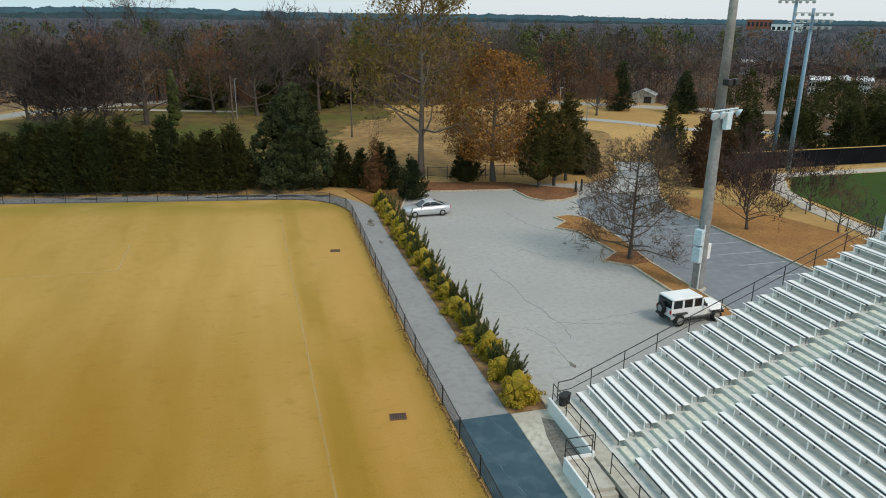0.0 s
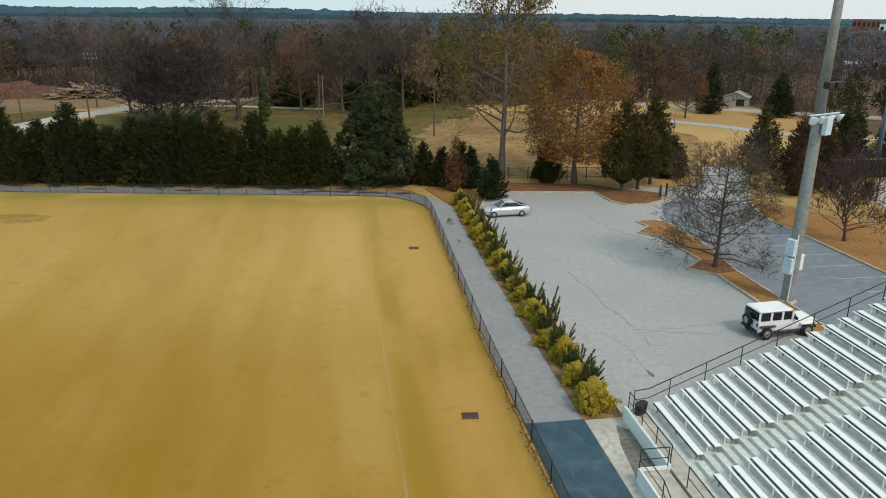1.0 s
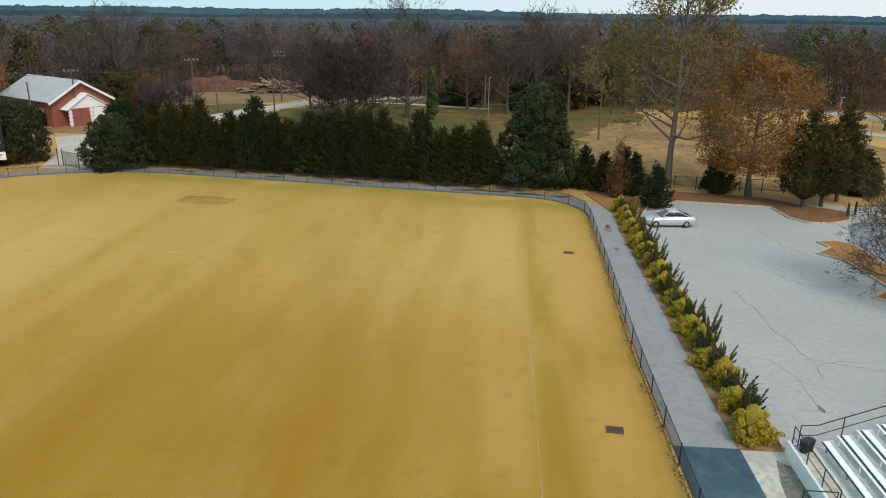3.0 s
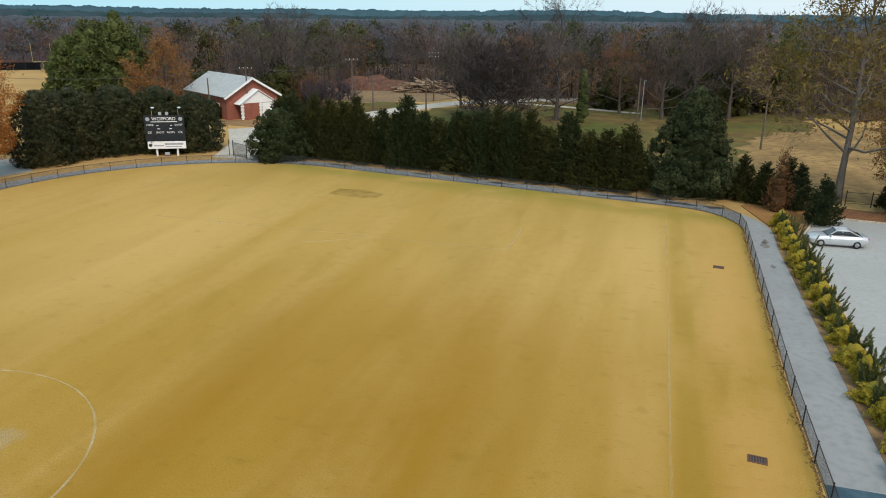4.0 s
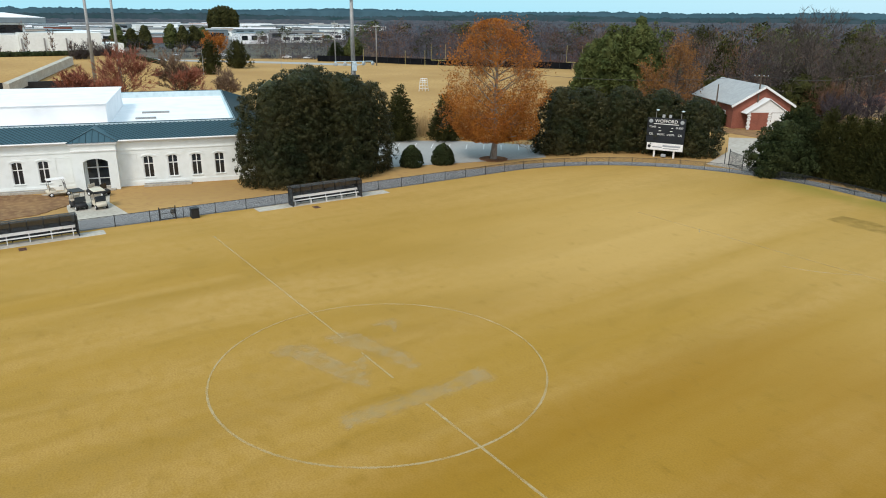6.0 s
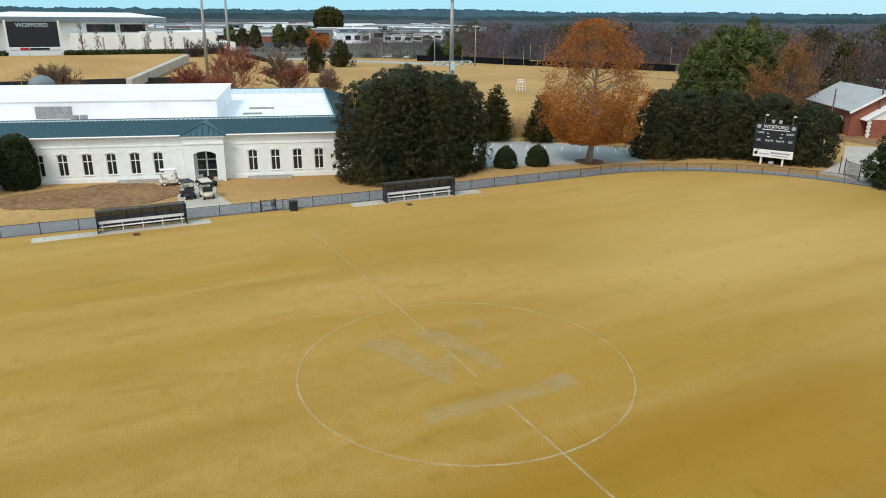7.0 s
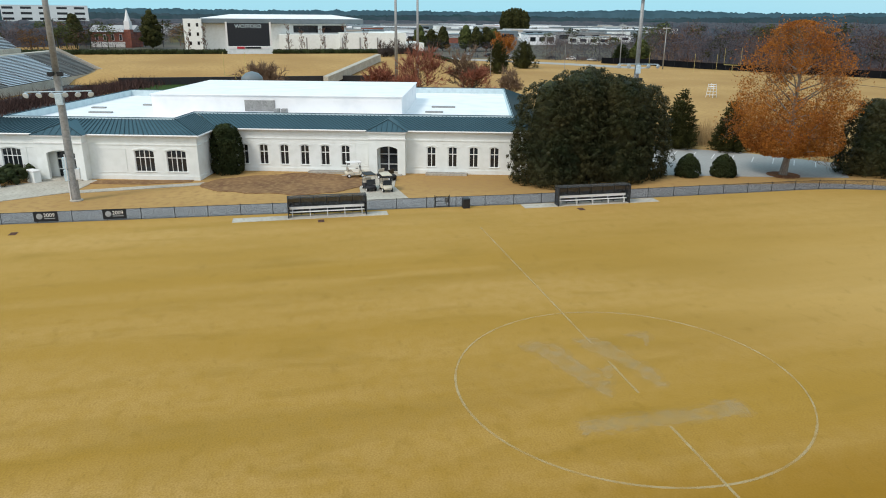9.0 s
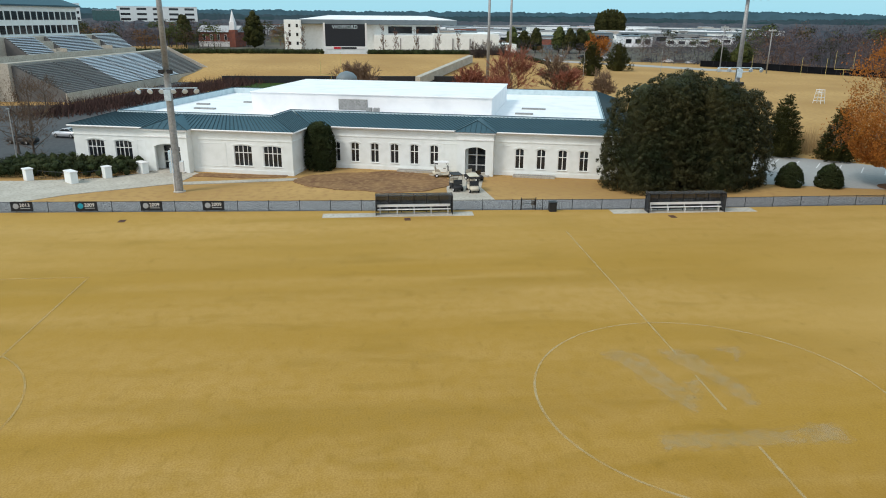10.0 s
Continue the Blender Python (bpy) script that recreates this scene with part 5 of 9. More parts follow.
for hi, lo in AISLES[:1]:
    st = Geo().box(0.0, TREAD / 2, lo + 0.05, hi - 0.05, 0.0, RISE / 2, 0.01).mesh("aisle_step")
    for i in range(ROWS):
        part("aisle_step", st, M["aisle"], stand, "sand-coloured concrete aisle step", Matrix.Translation((X0 + TREAD * (i + 0.5), 0, Z0 + RISE * i)))
# stair and landing at the foot of the aisle
part("landing", Geo().box(42.6, 43.8, 4.2, 6.3, -0.1, Z0 - 0.05), M["concrete"], stand, "concrete landing")
part("landing_wall", Geo().box(42.5, 42.6, 2.0, 6.36, -0.1, 0.72, 0.01), M["white"], stand)
part("landing_wall", Geo().box(42.6, 43.8, 6.3, 6.36, -0.1, 0.72), M["white"], stand)
for i in range(4):
    part("stair_step", Geo().box(42.6, 43.8, 4.2 - 0.3 * (i + 1), 4.2 - 0.3 * i, -0.1, Z0 - 0.05 - 0.14 * (i + 1), 0.01), M["concrete"], stand)


def rails(points, foot, r=0.025):
    """A black pipe rail of two bars on posts, over a line of foot points."""
    ob = part("handrail", Geo().rail([(x, y, z + 1.02) for x, y, z in points], r).rail([(x, y, z + 0.52) for x, y, z in points], r * 0.8), M["black"], stand, "black pipe handrail")
    for x, y, z in foot:
        part("post", Geo().tube((x, y, z - 0.02), (x, y, z + 1.03), r, n=6), M["black"], ob)


def deck_z(x):
    return Z0 + RISE * max(0, (x - X0) / TREAD)


line = [(44.25, NORTH - 0.05, Z0 - 0.02), (X0 + 0.2, NORTH - 0.05, Z0 + 0.05), (X0 + ROWS * TREAD, NORTH - 0.05, deck_z(X0 + ROWS * TREAD))]
rails(line, [(44.25 if i == 0 else 44.25 + 1.75 * i, NORTH - 0.05, deck_z(44.25 + 1.75 * i)) for i in range(11)])
rails([(44.0, NORTH - 0.05, 0.55), (44.0, 6.5, 0.55)], [(44.0, y, 0.55) for y in (NORTH - 0.05, 9.4, 7.9, 6.5)])
rails([(44.0, 5.0, 0.55), (44.0, -26, 0.55)], [(44.0, 5.0 - 2.2 * i, 0.55) for i in range(14)])
rails([(42.55, 6.33, 0.6), (43.8, 6.33, 0.6)], [(42.55, 6.33, 0.6), (43.8, 6.33, 0.6)])
rails([(42.55, 6.33, 0.6), (42.55, 4.2, 0.6), (42.55, 2.9, 0.0)], [(42.55, 4.2, 0.6), (42.55, 2.9, 0.0)])
for x, y in ((44.35, 10.55), (44.62, 10.72)):
    can = thing("trash_can", "black trash can standing at the bleacher's corner", "trash can", at(x, y, 0.58))
    part("body", Geo().lathe([(0.15, 0), (0.18, 0.02), (0.21, 0.48), (0.2, 0.52)], 14), M["black"], can, smooth=True)
    part("rim", Geo().lathe([(0.21, 0.48), (0.23, 0.5), (0.23, 0.53), (0.17, 0.55)], 14), M["black"], can)

# ---- chain-link fence round the field ----
def chain_link():
    mt = bpy.data.materials.new("black_chain_link")
    mt.use_nodes = True
    nt = mt.node_tree
    n, link = nt.nodes, nt.links.new
    co, sep = n.new("ShaderNodeTexCoord"), n.new("ShaderNodeSeparateXYZ")
    link(co.outputs["Object"], sep.inputs[0])

    def op(kind, a, b=None):
        m = n.new("ShaderNodeMath")
        m.operation = kind
        for i, val in enumerate((a, b)):
            if isinstance(val, (int, float)):
                m.inputs[i].default_value = val
            elif val is not None:
                link(val, m.inputs[i])
        return m.outputs[0]

    wires = []
    for kind in ("ADD", "SUBTRACT"):
        s = op("MULTIPLY", op(kind, sep.outputs[0], sep.outputs[2]), 16.0)
        wires.append(op("LESS_THAN", op("FRACT", op("ADD", s, 1000.0)), 0.13))
    wire = op("MAXIMUM", *wires)
    tr, mx = n.new("ShaderNodeBsdfTransparent"), n.new("ShaderNodeMixShader")
    bsdf = n["Principled BSDF"]
    bsdf.inputs["Base Color"].default_value, bsdf.inputs["Roughness"].default_value = (0.02, 0.022, 0.026, 1), 0.6
    link(wire, mx.inputs[0])
    link(tr.outputs[0], mx.inputs[1])
    link(bsdf.outputs[0], mx.inputs[2])
    link(mx.outputs[0], n["Material Output"].inputs[0])
    return mt


M["chain"] = chain_link()
BAY, TALL = 3.05, 1.07
fence = thing("chain_link_fence", "waist-high black chain-link fence round the field", "fence", at(0, 0, 0))
posts = spaced(FENCE_LINE, BAY)
post_mesh = Geo().tube((0, 0, -0.1), (0, 0, TALL), 0.033, n=6).lathe([(0.045, 0), (0.045, 0.03), (0.01, 0.06)], 6, (0, 0, TALL)).mesh("post")
rail_mesh = Geo().tube((0, 0, TALL - 0.03), (BAY, 0, TALL - 0.03), 0.024, n=6, cap=False).tube((0, 0, 0.05), (BAY, 0, 0.05), 0.012, n=4, cap=False).mesh("rail")
net_mesh = Geo().box(0.02, BAY - 0.02, -0.004, 0.004, 0.03, TALL - 0.03).mesh("netting")
for p, q in zip(posts, posts[1:]):
    m = Matrix.Translation((p.x, p.y, 0)) @ Euler((0, 0, math.atan2(q.y - p.y, q.x - p.x))).to_matrix().to_4x4()
    part("post", post_mesh, M["black"], fence, at=m)
    part("rail", rail_mesh, M["black"], fence, at=m)
    part("netting", net_mesh, M["chain"], fence, at=m)

# ---- hedges and trees near the field ----
def cone_env(h, r, base=0.0, power=0.8, belly=0.12):
    def env(u):
        k = (1 - u) ** power * min(1.0, 0.72 + u / belly * 0.28)
        return r * k + 0.05, base + (h - base) * u
    return env


def dome_env(h, r, base=0.0, flat=2.6):
    def env(u):
        return r * max(1 - abs(u * 1.08 - 0.08) ** flat, 0.0) ** (1 / flat) * min(1, 0.85 + u) + 0.03, base + (h - base) * u
    return env


def egg_env(h, r, base):
    """Broad low down, narrowing to a rounded top."""
    def env(u):
        k = math.sqrt(max(1 - ((u - 0.35) / 0.65) ** 3, 0.0)) if u > 0.35 else 0.72 + 0.8 * u
        return r * k + 0.05, base + (h - base) * u
    return env


# the tall evergreen hedge at the end of the field
kinds = []
for k, (h, r, power) in enumerate(((7.4, 2.6, 0.75), (8.0, 2.4, 0.85), (6.9, 2.7, 0.65), (8.7, 2.3, 0.95), (7.2, 2.5, 0.8), (7.7, 2.6, 0.7))):
    crown = cypress_crown(20 + k, cone_env(h, r, 0.0, power, 0.1), 1050, 0.72, 14, 0.05, 0.9, 0.4)
    kinds.append(evergreen("hedge_tree", "dense dark cypress in a tall screening hedge", "tree", at(0, -400 - 8 * k), crown, "conifer" if k % 3 != 2 else "hedge", group="hedge behind the field"))
rnd = random.Random(11)
x = 28.5
i = 0
placed = []
while x > -19.5:
    y = 64.0 + (28 - x) * 0.158 + rnd.uniform(-0.4, 0.8)
    base = kinds[rnd.randrange(6)]
    placed.append((base, x, y, rnd.uniform(0, 360), rnd.uniform(0.9, 1.08), rnd.uniform(0.84, 1.14)))
    x -= rnd.uniform(1.75, 2.5)
    i += 1
for base, x, y, turn, s, sz in placed:
    set_at(base, x, y, -0.05, turn, s, sz)
for base in kinds:
    for o in (*base.children_recursive, base):
        bpy.data.objects.remove(o)

# large evergreens at the end of the hedge and round the path's corner
evergreen("magnolia_tree", "big rounded dark evergreen at the hedge's end", "tree", at(35.3, 64.4), dense_plant(41, cone_env(11.4, 4.6, 0, 0.5, 0.15), 900, 0.5, 34, 0.10, 2.0, 0.45, 0.55, 0.22, 1.3), "bluegreen", 0.8, 0.25)
for x, y, h, r, mat, lab in ((40.6, 63.2, 4.9, 1.7, "conifer", "dark green conifer near the path's corner"), (42.6, 61.8, 4.4, 1.5, "conifer", "dark green conifer near the path's corner"), (45.7, 60.4, 4.6, 1.4, "bluegreen", "blue-green conifer beside the parking lot"), (47.0, 55.2, 4.5, 1.6, "bluegreen", "green cone-shaped conifer beside the parked car"), (44.8, 61.9, 5.0, 1.5, "conifer", "dark conifer near the parking lot"), (55.4, 62.8, 4.8, 2.0, "conifer", "young dark conifer by the metal fence")):
    evergreen("conifer", lab, "tree", at(x, y), cypress_crown(int(x * 10), cone_env(h, r, 0.1, 0.8, 0.15), 620, 0.42, 12, 0.04, 0.8, 0.35), mat, 0.4, 0.1)
evergreen("cypress_tree", "rust-brown conical cypress losing its needles", "tree", at(43.6, 58.9), cypress_crown(66, cone_env(6.4, 1.5, 0.2, 0.95, 0.15), 300, 0.6, 12, 0.03, 0.9, 0.8), "rust", 0.6, 0.12)
for k, (x, y, h, r) in enumerate(((62.4, 56.9, 10.1, 2.7), (64.6, 57.6, 8.6, 2.2), (67.3, 60.2, 10.3, 2.5))):
    evergreen("cedar_tree", "olive-green cedar with a bare lower trunk on the mulch bed", "tree", at(x, y), cypress_crown(71 + k, cone_env(h, r, 1.7, 0.7, 0.2), 1000, 0.6, 12, 0.05, 0.7, 0.4), "cedar", 2.6, 0.17)
evergreen("cedar_tree", "olive-brown conical cedar beyond the far lot", "tree", at(85.0, 66.2), cypress_crown(75, cone_env(8.2, 2.6, 0.3, 0.8, 0.2), 800, 0.6, 11, 0.05, 0.7, 0.4), "cedar", 0.6, 0.17)
evergreen("cedar_tree", "dark brown conical cedar beyond the far lot", "tree", at(81.5, 53.6), cypress_crown(76, cone_env(8.4, 2.5, 0.2, 0.7, 0.2), 800, 0.6, 11, 0.05, 0.7, 0.4), "rust_dark", 0.6, 0.17)
evergreen("cedar_tree", "dark cedar beyond the far lot", "tree", at(86.5, 57.0), cypress_crown(77, cone_env(7.4, 2.4, 0.2, 0.7, 0.2), 800, 0.6, 11, 0.05, 0.7, 0.4), "rust_dark", 0.6, 0.17)

# leafless and half-leafless trees
bare_tree("tall_tree", "very tall tree with sparse olive-gold leaves high up", at(50.3, 65.0, turn=40), 5, 27, 8.4, 0.42, "tantwig", "greybark", 0.024, "olive", 9500, 0.16, 0.3, first=0.2, limbs=26, levels=4, kids=6, rise=0.45, fork=0.85)
bare_tree("oak_tree", "broad tree with thinning russet-brown autumn leaves", at(58.5, 61.6), 6, 15.2, 6.8, 0.34, "tantwig", "greybark", 0.02, "russet", 9000, 0.12, 0.15, fill=(16000, egg_env(15.2, 7.0, 3.2)), first=0.2, limbs=24, levels=4, kids=6, rise=0.4, fork=0.8)
bare_tree("crape_tree", "bare brown-twigged spreading tree in the parking island", at(59.7, 31.2, 0.05), 7, 9.6, 4.0, 0.18, "browntwig", "bark", 0.015, first=0.08, limbs=40, levels=4, kids=7, rise=0.32, fork=0.88)
bare_tree("young_tree", "dense bare dark tree beside the far lot", at(74.8, 36.4), 8, 6.8, 3.4, 0.15, "plumtwig", "bark", 0.018, first=0.2, limbs=26, levels=4, kids=6, rise=0.9, fork=0.6)
bare_tree("young_tree", "small bare reddish tree by the turf fence", at(82.6, 33.6), 9, 5.2, 2.6, 0.1, "redtwig", "bark", 0.014, first=0.2, limbs=18, levels=4, kids=4, rise=0.9, fork=0.6)
bare_tree("young_tree", "small bare tree at the end of the far lot", at(77.6, 25.5), 10, 5.6, 2.8, 0.1, "twig", "bark", 0.014, first=0.2, limbs=18, levels=4, kids=4, rise=0.9, fork=0.6)

# golden shrubs and junipers in the bed along the path
def spiky(seed, h, arms, per):
    """A juniper: leaning plumes of sprays, longer towards +x."""
    rng = np.random.default_rng(seed)
    pts, nor = [], []
    for i in range(arms):
        a = rng.uniform(0, 6.28)
        tip = np.array([math.cos(a) * 0.62 + 0.28, math.sin(a) * 0.62, rng.uniform(0.5, 1.0) if i % 4 else rng.uniform(0.9, 1.15)])
        tip *= (0.75 * h / 1.6, 0.75 * h / 1.6, h)
        k = rng.uniform(0.1, 1, per)[:, None] ** 0.8
        pts.append(tip * k + rng.normal(0, 0.1, (per, 3)) * (1.15 - k))
        nor.append(np.tile(tip / np.linalg.norm(tip), (per, 1)))
    pts, nor = np.concatenate(pts), np.concatenate(nor)
    pts[:, 2] = np.maximum(pts[:, 2], 0.05)
    v, t = blades(rng, list(zip(pts, pts + nor * 0.2 + rng.normal(0, 0.07, pts.shape))), 0.035)
    cv, ct = core(rng, [(0.05, 0, 0.28 * h), (0.15, 0.15, 0.2 * h), (0, -0.15, 0.2 * h)], [0.24 * h] * 3, 0.9)
    return joined([(v, t, None), (cv, ct, None)])


gold = evergreen("golden_shrub", "rounded golden-leaved shrub in the bed by the path", "shrub", at(0, -400), dense_plant(81, dome_env(1.3, 0.9), 130, 0.2, 30, 0.045, 1.6, 0.6, 0.7, 0.12, 1.0), "gold", 0.2, 0.05, "shrubs along the path")
juni = evergreen("juniper_shrub", "spiky dark green juniper in the bed by the path", "shrub", at(0, -410), spiky(82, 2.6, 13, 150), "juniper", 0.2, 0.05, "shrubs along the path")
low = evergreen("juniper_shrub", "low green juniper in the bed by the path", "shrub", at(0, -420), spiky(83, 1.5, 18, 110), "juniper", 0.2, 0.05, "shrubs along the path")
rnd = random.Random(5)
y = 12.4
i = 0
while y < 53:
    cx = 42.75 + 0.010 * (y - 12) + rnd.uniform(-0.12, 0.12)
    set_at(gold if i % 2 == 0 else low, cx, y, 0.0, rnd.uniform(0, 360), rnd.uniform(0.65, 1.0), rnd.uniform(0.7, 1.05))
    if i % 2 == 1:
        set_at(juni, cx + rnd.uniform(0.15, 0.5), y + rnd.uniform(-0.6, 0.7), 0.0, rnd.uniform(-40, 40), rnd.uniform(0.5, 0.75), rnd.uniform(0.5, 0.85))
    y += rnd.uniform(0.95, 1.4)
    i += 1
for base in (gold, juni, low):
    for o in (*base.children_recursive, base):
        bpy.data.objects.remove(o)

# the magnolias beside the field house
for k, (x, y, h, r) in enumerate(((-46.6, 12.6, 11.6, 3.9), (-46.9, 15.8, 12.6, 3.9), (-49.5, 18.6, 12.9, 4.0), (-46.6, 21.2, 12.2, 3.9), (-48.4, 25.0, 10.9, 3.6))):
    evergreen("magnolia_tree", "huge dense magnolia with dark glossy leaves beside the field house", "tree", at(x, y, turn=70 * k), dense_plant(91 + k, dome_env(h, r, 0, 3.0), 1500, 0.38, 30, 0.085, 1.3, 0.22, 0.1, 0.3, 0.9), "magnolia", 0.6, 0.3, "magnolias by the field house")
for k, (x, y, h, r) in enumerate(((-43.8, 54.6, 9.2, 3.7), (-43.6, 59.6, 9.0, 4.0), (-40.6, 64.4, 9.1, 4.0), (-36.4, 67.6, 8.8, 4.0), (-31.9, 69.8, 7.9, 3.5))):
    evergreen("magnolia_tree", "dark dense magnolia behind the scoreboard", "tree", at(x, y, turn=50 * k), dense_plant(101 + k, dome_env(h, r, 0, 2.3), 1000, 0.4, 28, 0.09, 1.3, 0.22, 0.12, 0.32, 0.9), "magnolia", 0.6, 0.25, "magnolias by the scoreboard")
evergreen("magnolia_tree", "rounded dark evergreen beside the gate", "tree", at(-17.2, 67.4), dense_plant(107, dome_env(6.6, 3.5, 0, 2.0), 560, 0.45, 32, 0.10, 1.6, 0.45, 0.5, 0.2, 1.25), "hedge", 0.6, 0.2)
bare_tree("maple_tree", "large maple in full orange-brown autumn leaf", at(-44.8, 43.4), 12, 18.4, 6.0, 0.42, "tantwig", "palebark", 0.02, "orange", 7500, 0.095, 0.16, fill=(62000, egg_env(18.5, 7.1, 2.9)), first=0.14, limbs=34, levels=4, kids=5, rise=0.5, fork=0.88)
for k, (x, y, h, r) in enumerate(((-65.2, 40.6, 8.5, 2.7), (-61.5, 46.8, 7.2, 2.6))):
    evergreen("conifer", "dark cone-shaped evergreen at the back of the small lot", "tree", at(x, y), cypress_crown(111 + k, cone_env(h, r, 0, 0.85, 0.15), 900, 0.75, 13, 0.055, 0.35, 0.45), "conifer", 0.6, 0.15)
for k, (x, y, h, r) in enumerate(((-46.6, 31.2, 2.65, 1.5), (-45.8, 35.6, 2.65, 1.5))):
    evergreen("topiary_bush", "clipped dark green dome-shaped bush by the path", "bush", at(x, y), dense_plant(115 + k, dome_env(h, r, 0, 1.9), 900, 0.13, 18, 0.045, flat=0.4, jitter=0.02, inner=2.2), "hedge", 0.3, 0.08, "clipped bushes by the path")
evergreen("topiary_bush", "tall clipped dark green bush against the field house", "bush", at(-59.1, -24.3), dense_plant(118, dome_env(5.9, 1.9, 0, 3.0), 1100, 0.2, 22, 0.06, flat=0.45, jitter=0.03, bumpy=0.05, inner=2.0), "hedge", 0.5, 0.15)

for k, (x, y, h) in enumerate(((88.5, 49.5, 6.0), (91, 57.5, 6.5), (80.5, 44.0, 5.2), (86.0, 41.0, 4.6), (79.2, 58.8, 5.5))):
    bare_tree("young_tree", "bare reddish-brown shrub tree near the turf field", at(x, y), 300 + k, h, 3.2, 0.12, "plumtwig" if k % 2 else "twig", "bark", 0.02, first=0.12, limbs=20, levels=4, kids=5, rise=0.9, fork=0.6)

# fallen leaves and dead grass gathered along the fence
rng = np.random.default_rng(8)
where = spaced(FENCE_LINE, 0.035)
keep = [p for p in where if p.y > -30 and p.x > 30]
pts = np.array([(p.x, p.y, 0.012) for p in keep])
gust = np.array([0.5 + noise.noise(Vector((0.0, p.y * 0.7, 2.0))) for p in keep])
pts[:, 0] -= 0.05 + np.abs(rng.normal(0, 0.22, len(pts))) * np.clip(gust, 0.15, 1.2)
v, q = leaves(rng, pts, 0.06, np.tile((0, 0, 1.0), (len(pts), 1)), 0.5)
solid("fallen_leaves", rows_mesh("fallen_leaves", v, None, q), M["litterleaf"], "brown fallen leaves gathered along the fence", "leaves", kind="stuff")

# ---- beyond the hedge: park, road, house, woods ----
EYE = Vector((30.7, -17.0))


def polar(az, r):
    """A place by its bearing (degrees, anticlockwise from +y) and distance from the middle of the walk."""
    return EYE.x - r * math.sin(radians(az)), EYE.y + r * math.cos(radians(az))


def lay(name, outline, top, mat, label, category="ground"):
    if name == "park_lawn":
        outline = ragged(outline, 0.0, len(outline), 2.5, 1.6)
    solid(name, Geo().prism(outline, -0.4, top), M[mat], label, category, kind="structure")


def way(name, pts, w, top, mat, label):
    pts = [Vector(p) for p in pts]
    solid(name, Geo().strip([tuple(p) for p in aside(pts, -w / 2)], [tuple(p) for p in aside(pts, w / 2)], -0.4, top), M[mat], label, "road", kind="structure")


lay("park_lawn", [(-40, 104), (-30, 104), (-20, 124), (-14, 136), (-28, 136), (-44, 128)], -0.033, "green_lawn", "rough green and straw grass beside the road")
lay("park_lawn", [(-24, 70), (40, 66), (52, 66), (46, 96), (60, 120), (60, 150), (5, 152), (-20, 120)], -0.035, "green_lawn", "patchy green and straw winter lawn of the park")
lay("woods_floor", [polar(-62, 128), polar(-48, 122), polar(-38, 150), polar(-30, 190), polar(-14, 162), polar(0, 164), polar(10, 168), polar(18, 185), polar(24, 180), polar(30, 150), polar(36, 175), polar(41, 200), polar(45, 290), polar(60, 318), polar(66, 420), polar(66, 900), polar(30, 900), polar(0, 900), polar(-62, 900)], -0.03, "litter", "brown leaf litter under the woods")
way("road", [(-34, 96), (-24.5, 110), (-19, 127), (-12, 141), (2, 152), (20, 160)], 6.0, -0.02, "pale_road", "pale concrete road past the house")
way("road", [(28, 135.5), (10, 142), (-8, 146)], 2.2, -0.015, "pale_road", "narrow pale path across the park")
way("road", [(86, 119), (96, 110.4), (101, 105), (106, 96), (112, 92), (140, 80)], 3.6, -0.02, "asphalt", "pale drive across the open ground")
lay("park_lawn", [(41, 66.5), (60, 64.5), (76, 64), (90, 88), (90, 116), (74, 132), (58, 124), (46, 108), (43, 90)], -0.031, "drygrass", "brown dry grass littered with leaves under the trees")
way("road", [(88, 150), (118, 128), (150, 106)], 6.0, -0.01, "pale_road", "pale street beyond the shed")
lay("driveway", [(-26.5, 65.5), (-19.8, 66.2), (-27.0, 82), (-33, 94), (-38.5, 88), (-30.5, 76)], -0.02, "pale_road", "pale gravel drive through the gate", "driveway")
lay("bare_ground", [(-56, 150), (-34, 133), (-18, 141), (-12, 156), (-20, 172), (-58, 182)], -0.015, "dirt", "bare brown earth and dead grass round the log pile")
lay("bare_ground", [(-50, 93), (-36, 92), (-33.5, 101), (-44, 98)], -0.01, "soil", "bare reddish earth before the house")

# the red brick house
HM = Matrix(((0.534, -0.845, 0, -42.0), (0.845, 0.534, 0, 102.1), (0, 0, 1, 0), (0, 0, 0, 1)))
house = thing("brick_house", "red brick house with grey shingle roof and white gable", "house", HM)
g = Geo()
facade(g, [(-5.2, -0.3), (5.2, -0.3), (5.2, 4.4), (0, 7.3), (-5.2, 4.4)], 0.0, 0.3)
part("wall", g, M["brick"], house, "red brick gable wall")
part("wall", Geo().box(-5.2, -4.9, 0.3, 18, -0.3, 4.4).box(4.9, 5.2, 0.3, 18, -0.3, 4.4).box(-4.9, 4.9, 17.7, 18, -0.3, 4.4), M["brick"], house)
for s in (-1, 1):
    g = Geo()
    slope(g, (s * 5.8, -0.6, 4.15), (s * 5.8, 18.6, 4.15), (0, 18.6, 7.55), (0, -0.6, 7.55), 0.16)
    part("roof", g, M["shingle"], house, "weathered grey shingle roof")
    g = Geo()
    slope(g, (s * 5.9, -0.72, 4.0), (s * 5.9, -0.55, 4.0), (0, -0.55, 7.5), (0, -0.72, 7.5), 0.34)
    part("barge_board", g, M["white"], house)
g = Geo()
facade(g, [(-3.6, 3.0), (3.6, 3.0), (0.2, 5.2)], -2.0, -1.9)
porch_ob = part("porch_gable", g, M["white"], house, "white boarded porch gable")
